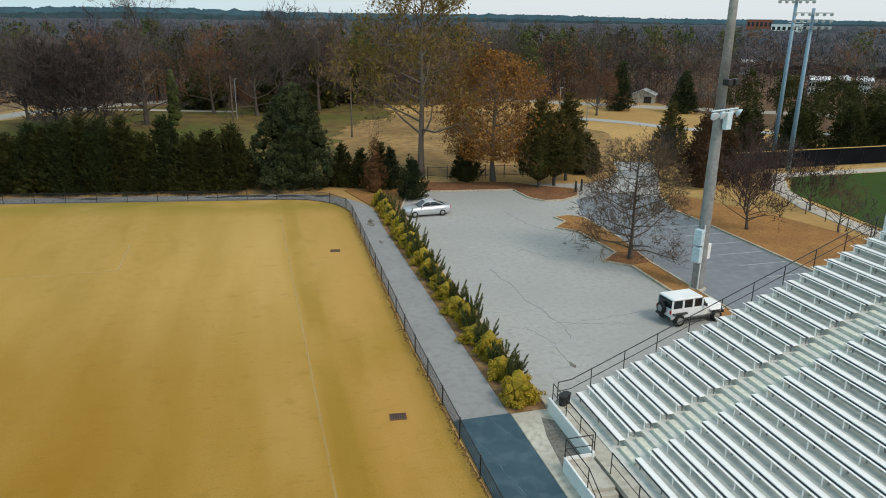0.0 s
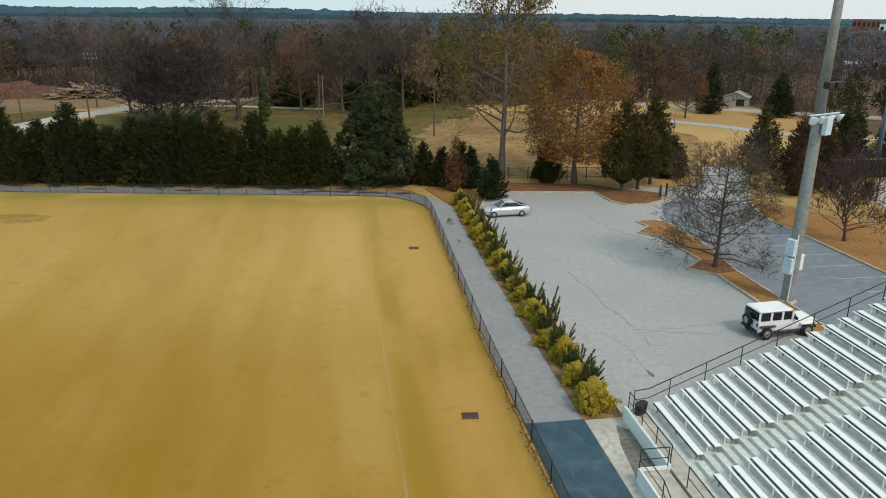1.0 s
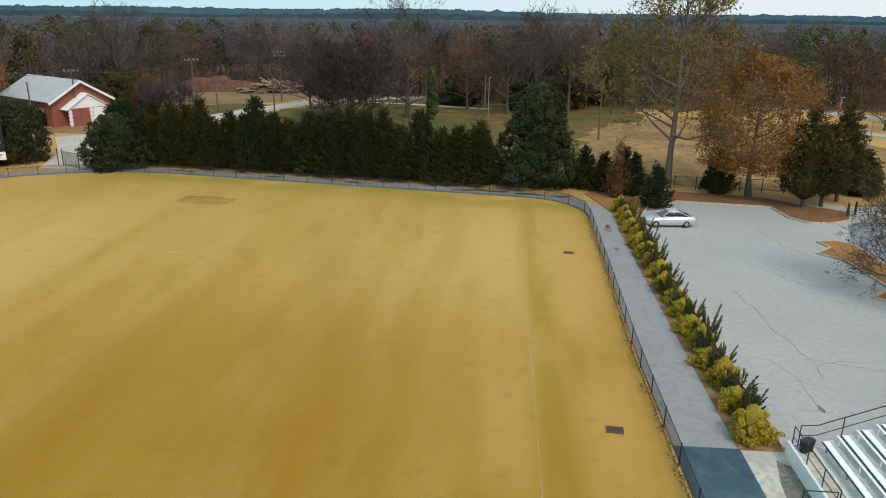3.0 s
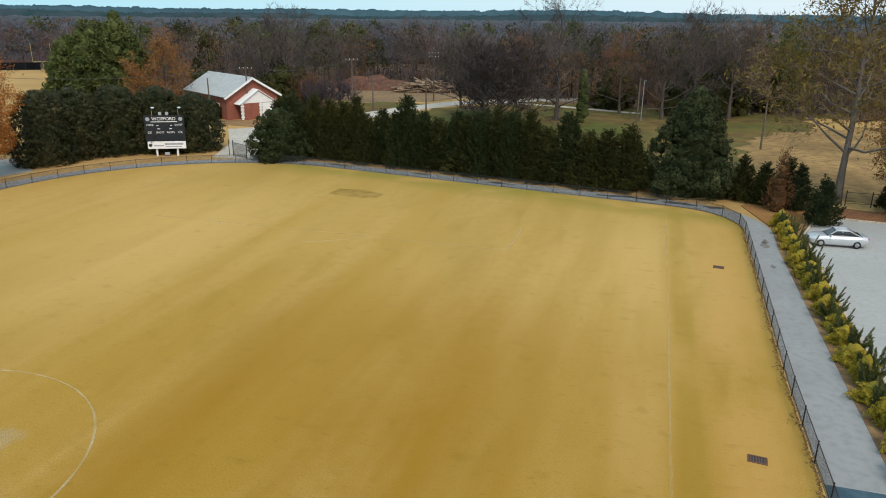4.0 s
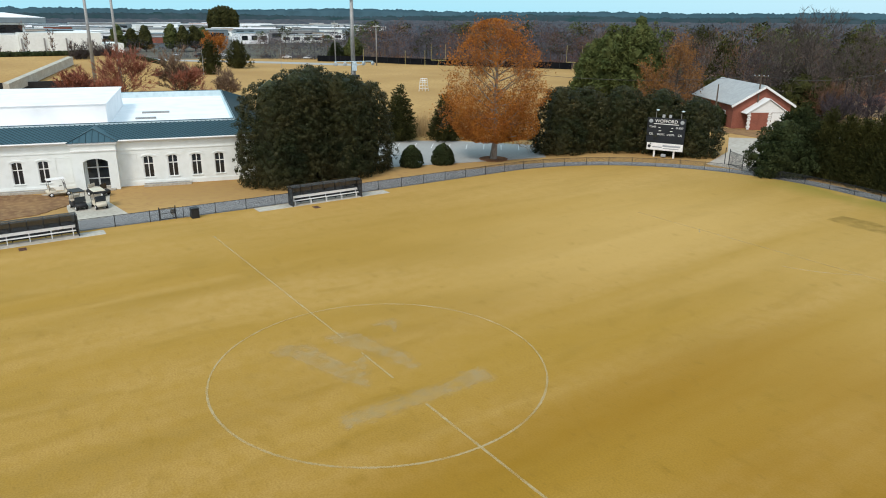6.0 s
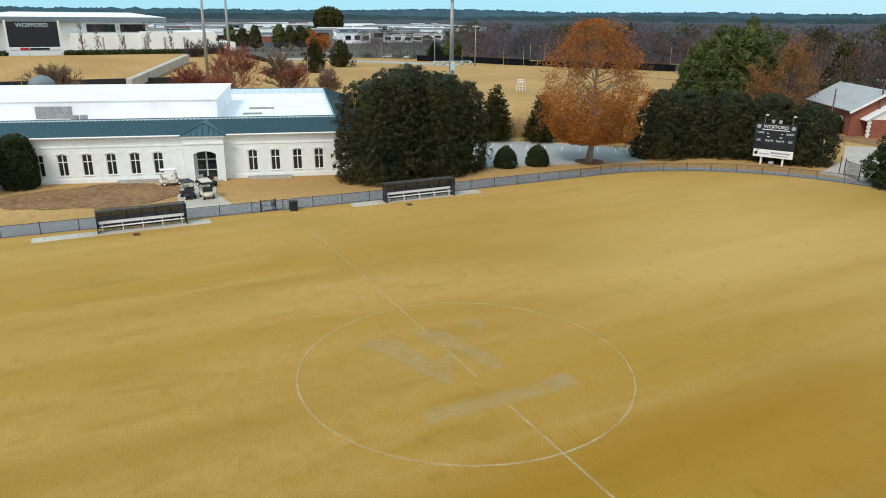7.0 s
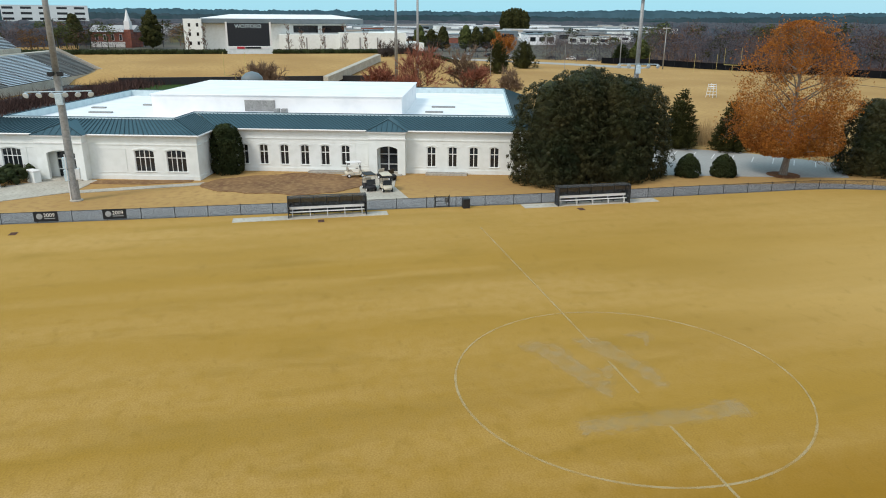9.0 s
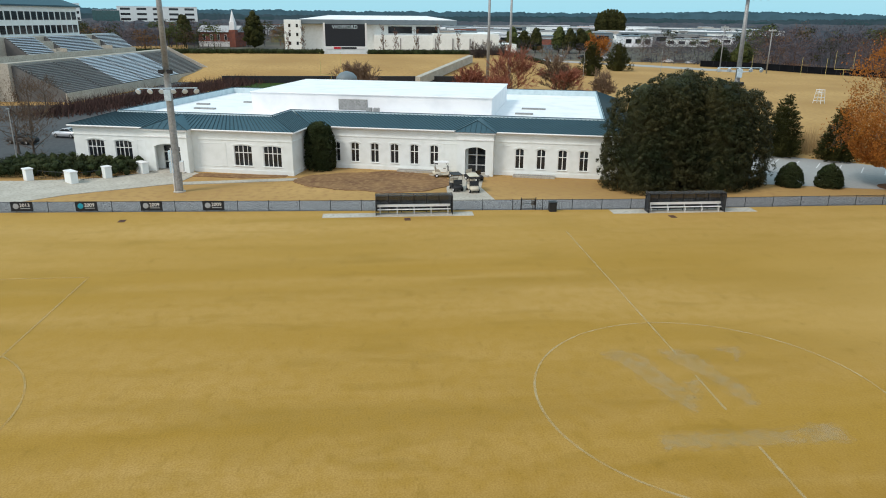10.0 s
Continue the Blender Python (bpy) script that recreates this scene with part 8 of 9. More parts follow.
def light_pole(x, y, h, arm_z, dark_z, turn, lamps=4, boxes=True, r=0.44, half=1.55):
    ob = thing("light_pole", "tall grey steel floodlight pole with a crossarm of lamps", "light pole", at(x, y, -0.1, turn))
    part("pole", Geo().tube((0, 0, 0), (0, 0, h * 0.5), r, r * 0.78, 16, False).tube((0, 0, h * 0.5), (0, 0, h), r * 0.76, r * 0.5, 16), M["galv"], ob, smooth=True)
    part("base_plate", Geo().lathe([(r * 1.5, 0), (r * 1.5, 0.14), (r * 1.1, 0.2)], 16), M["concrete"], ob)
    arm = part("crossarm", Geo().box(-half - 0.1, half + 0.1, -r * 0.75 - 0.1, -r * 0.75, arm_z + 0.24, arm_z + 0.33, 0.02), M["lamp"], ob, "pale blue crossarm")
    for i in range(lamps):
        lamp_head(arm, (-half + 2 * half * i / (lamps - 1), -r * 0.75 - 0.25, arm_z - 0.02), (0.5 * (2 * i / (lamps - 1) - 1), -1, -0.6), s=0.85)
    part("ballast_box", Geo().box(-0.35, 0.3, -r * 0.75 - 0.5, -r * 0.75 - 0.17, arm_z - 1.0, arm_z + 0.15, 0.03), M["lamp"], ob, "pale blue ballast box")
    for s in (-1, 1):
        part("speaker", Geo().box(s * 0.42 - 0.28, s * 0.42 + 0.28, -r * 0.75 - 0.45, -r * 0.75, dark_z - 0.2, dark_z + 0.2, 0.03), M["black"], ob, "black loudspeaker")
    if boxes:
        for s, z0 in ((-1, 2.2), (-1, 3.5), (1, 2.3)):
            part("cabinet", Geo().box(s * 0.52 - 0.22, s * 0.52 + 0.22, -0.3, 0.3, z0, z0 + 1.15, 0.03), M["lamp"] if s < 0 else M["white"], ob, "pale electrical cabinet")
        part("conduit", Geo().tube((-0.45, -0.3, 0), (-0.42, -0.3, 5.0), 0.05, n=6), M["white"], ob)
    top = part("top_frame", Geo().box(-2.6, 2.6, -0.5, -0.36, h - 0.6, h - 0.45, 0.02), M["lamp"], ob)
    for i in range(6):
        lamp_head(top, (-2.4 + 0.96 * i, -0.62, h - 0.85), (0, -1, -0.5))
    return ob


M["lens"] = material("lamp_lens", (0.7, 0.74, 0.76), (0.6, 0.65, 0.68), 2.0, 0.15, spec=0.6)
light_pole(61.2, 24.2, 26.0, 12.7, 14.8, 24)
light_pole(-47.5, -38.9, 26.0, 11.0, 13.0, 95, 6, True, half=2.9)
light_pole(-63.9, 32.1, 22.3, 12.2, 10.4, 80, 5, False, half=2.8)


def stadium_mast(x, y, h, turn, mat="bluepole", label="slim blue-grey floodlight mast", bank=True, r=0.32, wide=2.2):
    ob = thing("floodlight_mast", label, "light pole", at(x, y, -0.1, turn))
    part("mast", Geo().tube((0, 0, 0), (0, 0, h), r, r * 0.6, 12), M[mat], ob, smooth=True)
    if bank:
        for k in range(3 if wide > 2 else 1):
            bar = part("lamp_bar", Geo().box(-wide, wide, -0.4, -0.28, h - 0.6 - 0.8 * k, h - 0.5 - 0.8 * k), M["galv"], ob)
            for i in range(6):
                lamp_head(bar, ((i - 2.5) / 2.75 * wide, -0.5, h - 0.72 - 0.8 * k), (0, -1, -0.6), s=0.62)
    return ob


stadium_mast(100.5, 64.5, 23.5, -35)
stadium_mast(98.4, 58.9, 20.3, -35)
stadium_mast(-180, 15.5, 30, 60, "galv", "slim grey floodlight mast by the stadium", False, 0.5)
stadium_mast(-178, 21.5, 30, 60, "galv", "slim grey floodlight mast by the stadium", False, 0.45)
stadium_mast(-245, 118, 17, 70, "galv", "thin floodlight mast at the practice field", True, 0.25, 1.3)
stadium_mast(-228, 128, 16, 70, "galv", "thin floodlight mast at the practice field", True, 0.25, 1.3)
for x, y, h in ((28.5, 124, 7.5), (-222, 62, 9), (-235, 90, 9), (-200, 50, 8.5), (-61, -62, 7.5), (-64, -66, 6.5), (72.5, 66, 8.0), (80.5, 92, 8)):
    ob = thing("street_lamp", "slim dark street lamp with a small head", "street lamp", at(x, y))
    part("pole", Geo().tube((0, 0, 0), (0, 0, h), 0.09, 0.06, 8), M["galv"], ob)
    part("head", Geo().box(-0.1, 0.45, -0.09, 0.09, h - 0.05, h + 0.05, 0.02), M["galv"], ob)

# ---- football practice ground ----
for x, y, turn in ((-168, 179.5, 45), (-204, 142, 45), (-178, -30, 90)):
    ob = thing("goal_post", "yellow football goal post on its single leg", "goal post", at(x, y, -0.1, turn))
    part("leg", Geo().rail([(0, 0.9, 0), (0, 0.9, 2.4), (0, 0, 3.05)], 0.08, 8), M["yellow"], ob)
    part("crossbar", Geo().tube((-2.85, 0, 3.05), (2.85, 0, 3.05), 0.08), M["yellow"], ob)
    for s in (-1, 1):
        part("upright", Geo().tube((s * 2.85, 0, 3.05), (s * 2.85, 0, 9.2), 0.05), M["yellow"], ob)
for x, y in ((-214, 133), (-209, 139), (-228, 122)):
    solid("marker_pole", Geo().tube((0, 0, 0), (0, 0, 6.5), 0.06), M["yellow"], "tall yellow pole at the practice field", "pole", at(x, y))
tower = thing("filming_tower", "white scaffold filming tower on the practice field", "scaffold tower", at(-130.5, 87.5, -0.05, 30, 0.72))
for x in (-1.0, 1.0):
    for y in (-1.0, 1.0):
        part("leg", Geo().tube((x * 1.3, y * 1.3, 0), (x * 0.9, y * 0.9, 4.6), 0.09, n=6), M["white"], tower)
for z in (0.9, 2.0, 3.1, 4.4):
    k = 1.3 - 0.09 * z
    part("brace", Geo().rail([(-k, -k, z), (k, -k, z), (k, k, z), (-k, k, z), (-k, -k, z)], 0.06, 4), M["white"], tower)
part("deck", Geo().box(-1, 1, -1, 1, 3.6, 3.72, 0.02), M["white"], tower)

# ---- scoreboard ----
SB = Matrix.Translation((-32.75, 64.3, 0)) @ Euler((0, 0, math.atan2(1.2, 2.4))).to_matrix().to_4x4()
board = thing("scoreboard", "black soccer scoreboard with white lettering on two posts", "scoreboard", SB)
for x in (-1.35, 1.35):
    part("post", Geo().box(x - 0.12, x + 0.12, 0.05, 0.28, -0.1, 5.0, 0.02), M["white"], board, "white post")
part("face", Geo().box(-2.6, 2.6, -0.15, 0.05, 2.02, 5.45, 0.02), M["board"], board, "black face")
part("sponsor_panel", Geo().box(-2.4, 2.55, -0.2, 0.0, 0.98, 1.98, 0.02), M["white"], board, "white sponsor panel")
for x0, x1, z0, z1 in ((-0.2, 2.2, 1.5, 1.75), (-1.6, -0.3, 1.35, 1.5), (-0.1, 2.0, 1.22, 1.34)):
    part("panel_bar", Geo().box(x0, x1, -0.215, -0.203, z0, z1), M["greyink"], board)
part("panel_emblem", Geo().lathe([(0.22, 0), (0.22, 0.01), (0.05, 0.012)], 12), M["board"], board, at=face(None, -2.05, 1.48, 0.203))
letters("WOFFORD", 0.62, M["white"], board, face(None, 0.0, 5.02, 0.16))
for x, z, txt, s in ((-1.95, 3.2, "CK", 0.42), (-0.62, 3.2, "SHOTS", 0.34), (0.72, 3.2, "SHOTS", 0.34), (2.0, 3.2, "CK", 0.42), (1.85, 4.2, "GUEST", 0.34), (-1.85, 4.2, "HOME", 0.34)):
    letters(txt, s, M["white"], board, face(None, x, z, 0.16))
for x0, x1, z in ((-1.7, 1.7, 4.6), (-0.95, -0.6, 3.65), (0.6, 0.95, 3.65), (-1.0, -0.75, 4.1), (0.75, 1.0, 4.1)):
    part("score_bar", Geo().box(x0, x1, -0.17, -0.153, z, z + 0.09), M["white"], board)
for x in (-2.1, 2.15):
    part("emblem", Geo().lathe([(0.27, 0), (0.27, 0.012), (0.2, 0.016), (0.05, 0.016)], 14), M["greyink"], board, at=face(None, x, 5.0, 0.153))
for x in (-0.45, 0.45):
    part("trophy_plaque", Geo().box(x - 0.2, x + 0.2, -0.1, 0.0, 5.5, 5.95, 0.06), M["greyink"], board)
for x in (-1.5, 1.9):
    part("lamp_arm", Geo().rail([(x, 0.1, 5.2), (x, 0.0, 6.3), (x + 0.2, -0.25, 6.5)], 0.04, 5), M["galv"], board)
    part("lamp", Geo().lathe([(0.08, 0), (0.22, 0.1), (0.24, 0.2), (0.1, 0.24)], 10, (x + 0.25, -0.3, 6.4)), M["lamp"], board, smooth=True)
part("cable_box", Geo().box(-0.35, 0.3, -0.1, 0.2, 0.05, 0.45, 0.03), M["greyink"], board)

# ---- team shelters along the building's side ----
solid("pavement_slab", Geo().box(-37.0, -35.5, -22.5, -7.7, -0.2, 0.02, 0.015), M["concrete"], "pale concrete pad under the team shelter", "pavement", kind="structure")
solid("pavement_slab", Geo().box(-36.9, -35.3, 6.3, 21.3, -0.2, 0.02, 0.015), M["concrete"], "pale concrete pad under the team shelter", "pavement", kind="structure")


def shelter(x, y0, y1, skew):
    """A long open team shelter: dark screened back and roof on posts, a bench inside."""
    n = y1 - y0
    ob = thing("team_shelter", "black-framed team shelter with a long white bench", "shelter", at(x, y0, 0.02, skew))
    H, D = 1.86, 1.15
    posts_ = 7
    for i in range(posts_):
        y = n * i / (posts_ - 1)
        part("post", Geo().box(-D, -D + 0.07, y - 0.035, y + 0.035, 0, H), M["black"], ob)
    for y in (0, n):
        part("end_frame", Geo().box(-D, 0, y - 0.04, y + 0.04, H - 0.1, H).box(-0.08, 0, y - 0.04, y + 0.04, 0, H - 0.1).box(-D + 0.07, -0.08, y - 0.03, y + 0.03, 0.0, 0.06), M["black"], ob)
        part("end_screen", Geo().box(-D + 0.07, -0.08, y - 0.008, y + 0.008, 0.06, H - 0.1), M["screenmesh"], ob)
    part("back_screen", Geo().box(-D - 0.02, -D - 0.003, 0, n, 0.1, H - 0.08), M["screenmesh"], ob, "dark mesh back screen")
    part("top_rail", Geo().box(-D, -D + 0.08, -0.04, n + 0.04, H, H + 0.07), M["galv"], ob)
    part("roof", Geo().box(-D, 0.05, -0.05, n + 0.05, H + 0.072, H + 0.10), M["screenroof"], ob, "thin dark mesh roof")
    b = part("bench_seat", Geo().box(-0.66, -0.38, 0.15, n - 0.15, 0.43, 0.48, 0.01), M["alu"], ob, "white aluminium bench")
    part("bench_back", Geo().box(-0.76, -0.72, 0.15, n - 0.15, 0.66, 0.92, 0.01), M["alu"], b)
    for i in range(5):
        y = 0.4 + (n - 0.8) * i / 4
        part("bench_leg", Geo().box(-0.72, -0.4, y - 0.03, y + 0.03, 0.0, 0.43).box(-0.76, -0.71, y - 0.03, y + 0.03, 0.43, 0.66), M["white"], b)


def see_through(name, cover, tone):
    """A fine dark mesh cloth that lets part of the light through."""
    mt = material(name, tone, tuple(k * 1.4 for k in tone), 3.0, 0.8)
    nt = mt.node_tree
    tr, mx = nt.nodes.new("ShaderNodeBsdfTransparent"), nt.nodes.new("ShaderNodeMixShader")
    mx.inputs[0].default_value = cover
    nt.links.new(tr.outputs[0], mx.inputs[1])
    nt.links.new(nt.nodes["Principled BSDF"].outputs[0], mx.inputs[2])
    nt.links.new(mx.outputs[0], nt.nodes["Material Output"].inputs[0])
    return mt


M["screenmesh"] = see_through("dark_screen_mesh", 0.72, (0.03, 0.032, 0.034))
M["screenroof"] = see_through("dark_roof_mesh", 0.45, (0.05, 0.05, 0.05))
shelter(-35.95, -17.3, -9.8, 0)
shelter(-35.3, 9.9, 17.8, 0)
for x, y, turn in ((36.55, 12.4, -6), (36.75, 39.0, -6), (-35.5, -41.1, 0), (-34.5, -14.3, 0), (-33.9, 11.8, 0)):
    ob = thing("drain_grate", "rusty iron drain grate set in the turf", "drain", at(x, y, 0.0, turn) @ Matrix.Diagonal((0.82, 0.7, 1, 1)))
    part("frame", Geo().box(-0.5, 0.5, -0.42, -0.33, -0.05, 0.035).box(-0.5, 0.5, 0.33, 0.42, -0.05, 0.035).box(-0.5, -0.42, -0.33, 0.33, -0.05, 0.035).box(0.42, 0.5, -0.33, 0.33, -0.05, 0.035), M["rusty"], ob)
    # solid black slab painted as the dark hollow under the bars
    part("pit", Geo().box(-0.42, 0.42, -0.33, 0.33, -0.1, 0.008), M["black"], ob)
    bar = Geo().box(-0.03, 0.03, -0.33, 0.33, 0.008, 0.028).mesh("bar")
    for i in range(6):
        part("bar", bar, M["rusty"], ob, at=Matrix.Translation((-0.35 + 0.14 * i, 0, 0)))
gate = thing("fence_gate", "narrow black metal gate in the chain-link fence", "gate", at(-37.25, -2.7, 0.0, 90))
for x in (0.0, 1.5):
    part("post", Geo().tube((x, 0.06, -0.1), (x, 0.06, 1.3), 0.045, n=8), M["black"], gate)
part("gate_frame", Geo().rail([(0.08, 0.06, 0.12), (1.42, 0.06, 0.12), (1.42, 0.06, 1.15), (0.08, 0.06, 1.15), (0.08, 0.06, 0.12)], 0.03), M["black"], gate)
part("mid_bar", Geo().tube((0.08, 0.06, 0.65), (1.42, 0.06, 0.65), 0.025, n=6), M["black"], gate)
can = thing("trash_bin", "square black trash bin by the fence", "trash bin", at(-36.7, 0.4))
part("body", Geo().box(-0.36, 0.36, -0.36, 0.36, 0.05, 0.95, 0.04), M["black"], can)
part("lid", Geo().box(-0.4, 0.4, -0.4, 0.4, 0.95, 1.05, 0.04), M["black"], can)
post_box = thing("utility_post", "small grey utility box on a post by the fence", "utility box", at(-37.6, -1.4))
part("post", Geo().tube((0, 0, 0), (0, 0, 0.6), 0.05), M["galv"], post_box)
part("box", Geo().box(-0.15, 0.15, -0.2, 0.2, 0.5, 1.0, 0.02), M["galv"], post_box)

# banners on the fence
for y, txt, ring in ((-51.7, "2013", "greyink"), (-45.55, "2009", "teal"), (-39.3, "2009", "greyink"), (-33.3, "2009", "greyink")):
    x = -37.1 + (y - 6) * (2.3 / 60)
    m = Matrix.Translation((x + 0.06, y, 0.25)) @ Euler((0, 0, radians(87.8))).to_matrix().to_4x4()
    ob = thing("fence_banner", "black banner with a round emblem and white year", "banner", m, "banners on the fence")
    part("cloth", Geo().box(-1.05, 1.05, -0.012, 0.012, -0.12, 0.84), M["board"], ob)
    part("emblem", Geo().lathe([(0.28, 0), (0.28, 0.006), (0.21, 0.010), (0.05, 0.010)], 14), M[ring], ob, at=face(None, -0.55, 0.38, 0.013))
    letters(txt, 0.5, M["white"], ob, face(None, 0.3, 0.46, 0.02), "year")
    part("bar", Geo().box(-0.15, 0.8, -0.018, -0.0125, 0.12, 0.2), M["greyink"], ob)

# ---- walks, bed, pillars and hedge before the field house ----
lay("pavement_walk", [(-41.5, -9.6), (-41.5, -4.6), (-47.5, -5.3), (-53.2, -4.2), (-53.9, -8.2), (-47.5, -9.3)], 0.0, "concrete", "pale concrete walk to the entrance", "pavement")
lay("pavement_walk", [(-52.2, -40.5), (-53.6, -27.8), (-55.2, -18.5), (-54.9, -8.2), (-54.2, -8.2), (-54.0, -18.5), (-52.3, -28), (-50.8, -40.2)], 0.0, "concrete", "narrow concrete walk along the field house", "pavement")
lay("pavement_plaza", [(-43.4, -70), (-43.6, -54), (-46.6, -50.5), (-51.5, -40.3), (-57.3, -39.0), (-60.6, -44.8), (-57.6, -46.3), (-54.9, -50.0), (-53.8, -58), (-54.5, -70)][::-1], 0.0, "concrete", "pale concrete plaza before the entrance", "pavement")
bed = [(-51.5 + 5.4 * math.cos(a) * (1 + 0.12 * math.sin(3 * a) + 0.05 * math.sin(11 * a)) + 0.9 * math.sin(a), -17.6 + 9.2 * math.sin(a) * (1 + 0.03 * math.sin(7 * a))) for a in [6.28319 * i / 90 for i in range(90)]]
bed = ragged([(min(x, -42.3), y) for x, y in bed], 0.0, 3, 0.3)
lay("soil_bed", bed, 0.015, "soil", "bare brown soil bed before the field house", "flower bed")
lay("soil_bed", [(-57.2, -39), (-55.3, -28.0), (-54.4, -28.2), (-54.0, -33), (-55.5, -39.5)], 0.012, "soil", "thin soil strip along the wing", "flower bed")
for x, y, w in ((-54.3, -57.8, 0.5), (-52.6, -52.3, 0.85), (-55.1, -49.2, 0.45), (-57.7, -45.9, 0.8)):
    ob = thing("gate_pillar", "low white masonry pillar at the plaza's edge", "pillar", at(x, y, -0.05, 45))
    part("shaft", Geo().box(-w, w, -0.4, 0.4, 0, 1.3, 0.02), M["stucco"], ob)
    part("cap", Geo().box(-w - 0.07, w + 0.07, -0.47, 0.47, 1.3, 1.45, 0.03), M["white"], ob)
rng = np.random.default_rng(17)
for (x0, y0), (x1, y1), wide in (((-54.9, -57), (-53.6, -53.2), 0), ((-53.4, -51.6), (-55.0, -49.9), 0), ((-55.7, -48.6), (-57.3, -46.6), 0)):
    ob = thing("low_rail", "low black railing between the pillars", "railing", at(0, 0, 0))
    part("rail", Geo().rail([(x0, y0, 0.95), (x1, y1, 0.95)], 0.03).rail([(x0, y0, 0.15), (x1, y1, 0.15)], 0.025), M["black"], ob)
    for i in range(9):
        part("bar", Geo().tube((x0 + (x1 - x0) * i / 8, y0 + (y1 - y0) * i / 8, 0), (x0 + (x1 - x0) * i / 8, y0 + (y1 - y0) * i / 8, 0.95), 0.015, n=4), M["black"], ob)
cs = np.stack([rng.uniform(-64.5, -55.4, 1100), rng.uniform(-64, -46.5, 1100), rng.uniform(0.3, 1.35, 1100)], 1)
cs = cs[cs[:, 0] + 0.75 * (cs[:, 1] + 46.5) < -58.6 + 0.9 * 2.0]
v, q = clumps(rng, cs, np.full(len(cs), 0.36), 34, 0.07, flat=0.45)
cv, ct = core(rng, cs[::3], np.full(len(cs[::3]), 0.5))
solid("low_hedge", rows_mesh("low_hedge", *joined([(v, None, q), (cv, ct, None)])), M["hedge"], "low clipped dark green hedge bed by the plaza", "hedge", kind="stuff")

# small lot by the maple
lay("small_lot", [(-41.9, 50.5), (-44.6, 39.5), (-47.6, 28.5), (-56, 24), (-68, 36), (-60, 47.5), (-50, 56)][::-1], -0.015, "asphalt", "pale asphalt lot by the maple tree", "parking lot")
lay("tree_ring", [(-44.8 + 2.0 * math.cos(i * 0.5236), 43.4 + 2.0 * math.sin(i * 0.5236)) for i in range(12)], 0.03, "mulch", "brown mulch ring under the maple tree", "flower bed")
for i in range(9):
    a = Vector((-64.5, 37.2)).lerp(Vector((-51.5, 53.5)), i / 8)
    d = Vector((0.78, -0.62)) * 4.2
    solid("stall_line", Geo().strip([tuple(a + Vector((-0.04, -0.05))), tuple(a + d + Vector((-0.04, -0.05)))], [tuple(a + Vector((0.05, 0.06))), tuple(a + d + Vector((0.05, 0.06)))], -0.05, -0.008), M["stallwhite"], "white parking stall line in the small lot", "line", kind="structure")


# ---- vehicles ----
def loft(stations, n_smooth=True):
    """A skin over rings of (x, [(y, z), ...])."""
    g = Geo()
    k = len(stations[0][1])
    v = [(x, y, z) for x, ring in stations for y, z in ring]
    f = [(s * k + i, s * k + (i + 1) % k, (s + 1) * k + (i + 1) % k, (s + 1) * k + i) for s in range(len(stations) - 1) for i in range(k)]
    f += [tuple(range(k)), tuple(range((len(stations) - 1) * k, len(stations) * k))[::-1]]
    return g.add(v, f)


def ring(w, z0, z1, top_w, edge_z=0.08):
    """Half section mirrored: sill, belt and shoulder."""
    half = [(w * 0.9, z0), (w, z0 + 0.12), (w, z0 + (z1 - z0) * 0.6), (top_w, z1 - edge_z * 0.3), (top_w * 0.85, z1)]
    return half + [(-y, z) for y, z in reversed(half)]


def wheel(parent, x, y, r, w=0.22, rim="galv"):
    s = 1 if y > 0 else -1
    ob = part("wheel", Geo().lathe([(r * 0.55, -w / 2), (r * 0.93, -w / 2), (r, -w / 4), (r, w / 4), (r * 0.93, w / 2), (r * 0.55, w / 2)], 18), M["rubber"], parent, at=Matrix.Translation((x, y, r)) @ Euler((radians(90), 0, 0)).to_matrix().to_4x4(), smooth=True)
    hub = Geo().lathe([(r * 0.56, -0.02), (r * 0.56, 0.02), (r * 0.3, 0.03), (0.05, 0.05)], 14)
    part("rim", hub, M[rim], ob, at=Matrix.Translation((0, 0, -s * w * 0.47)) @ Euler((radians(180) if s > 0 else 0, 0, 0)).to_matrix().to_4x4())


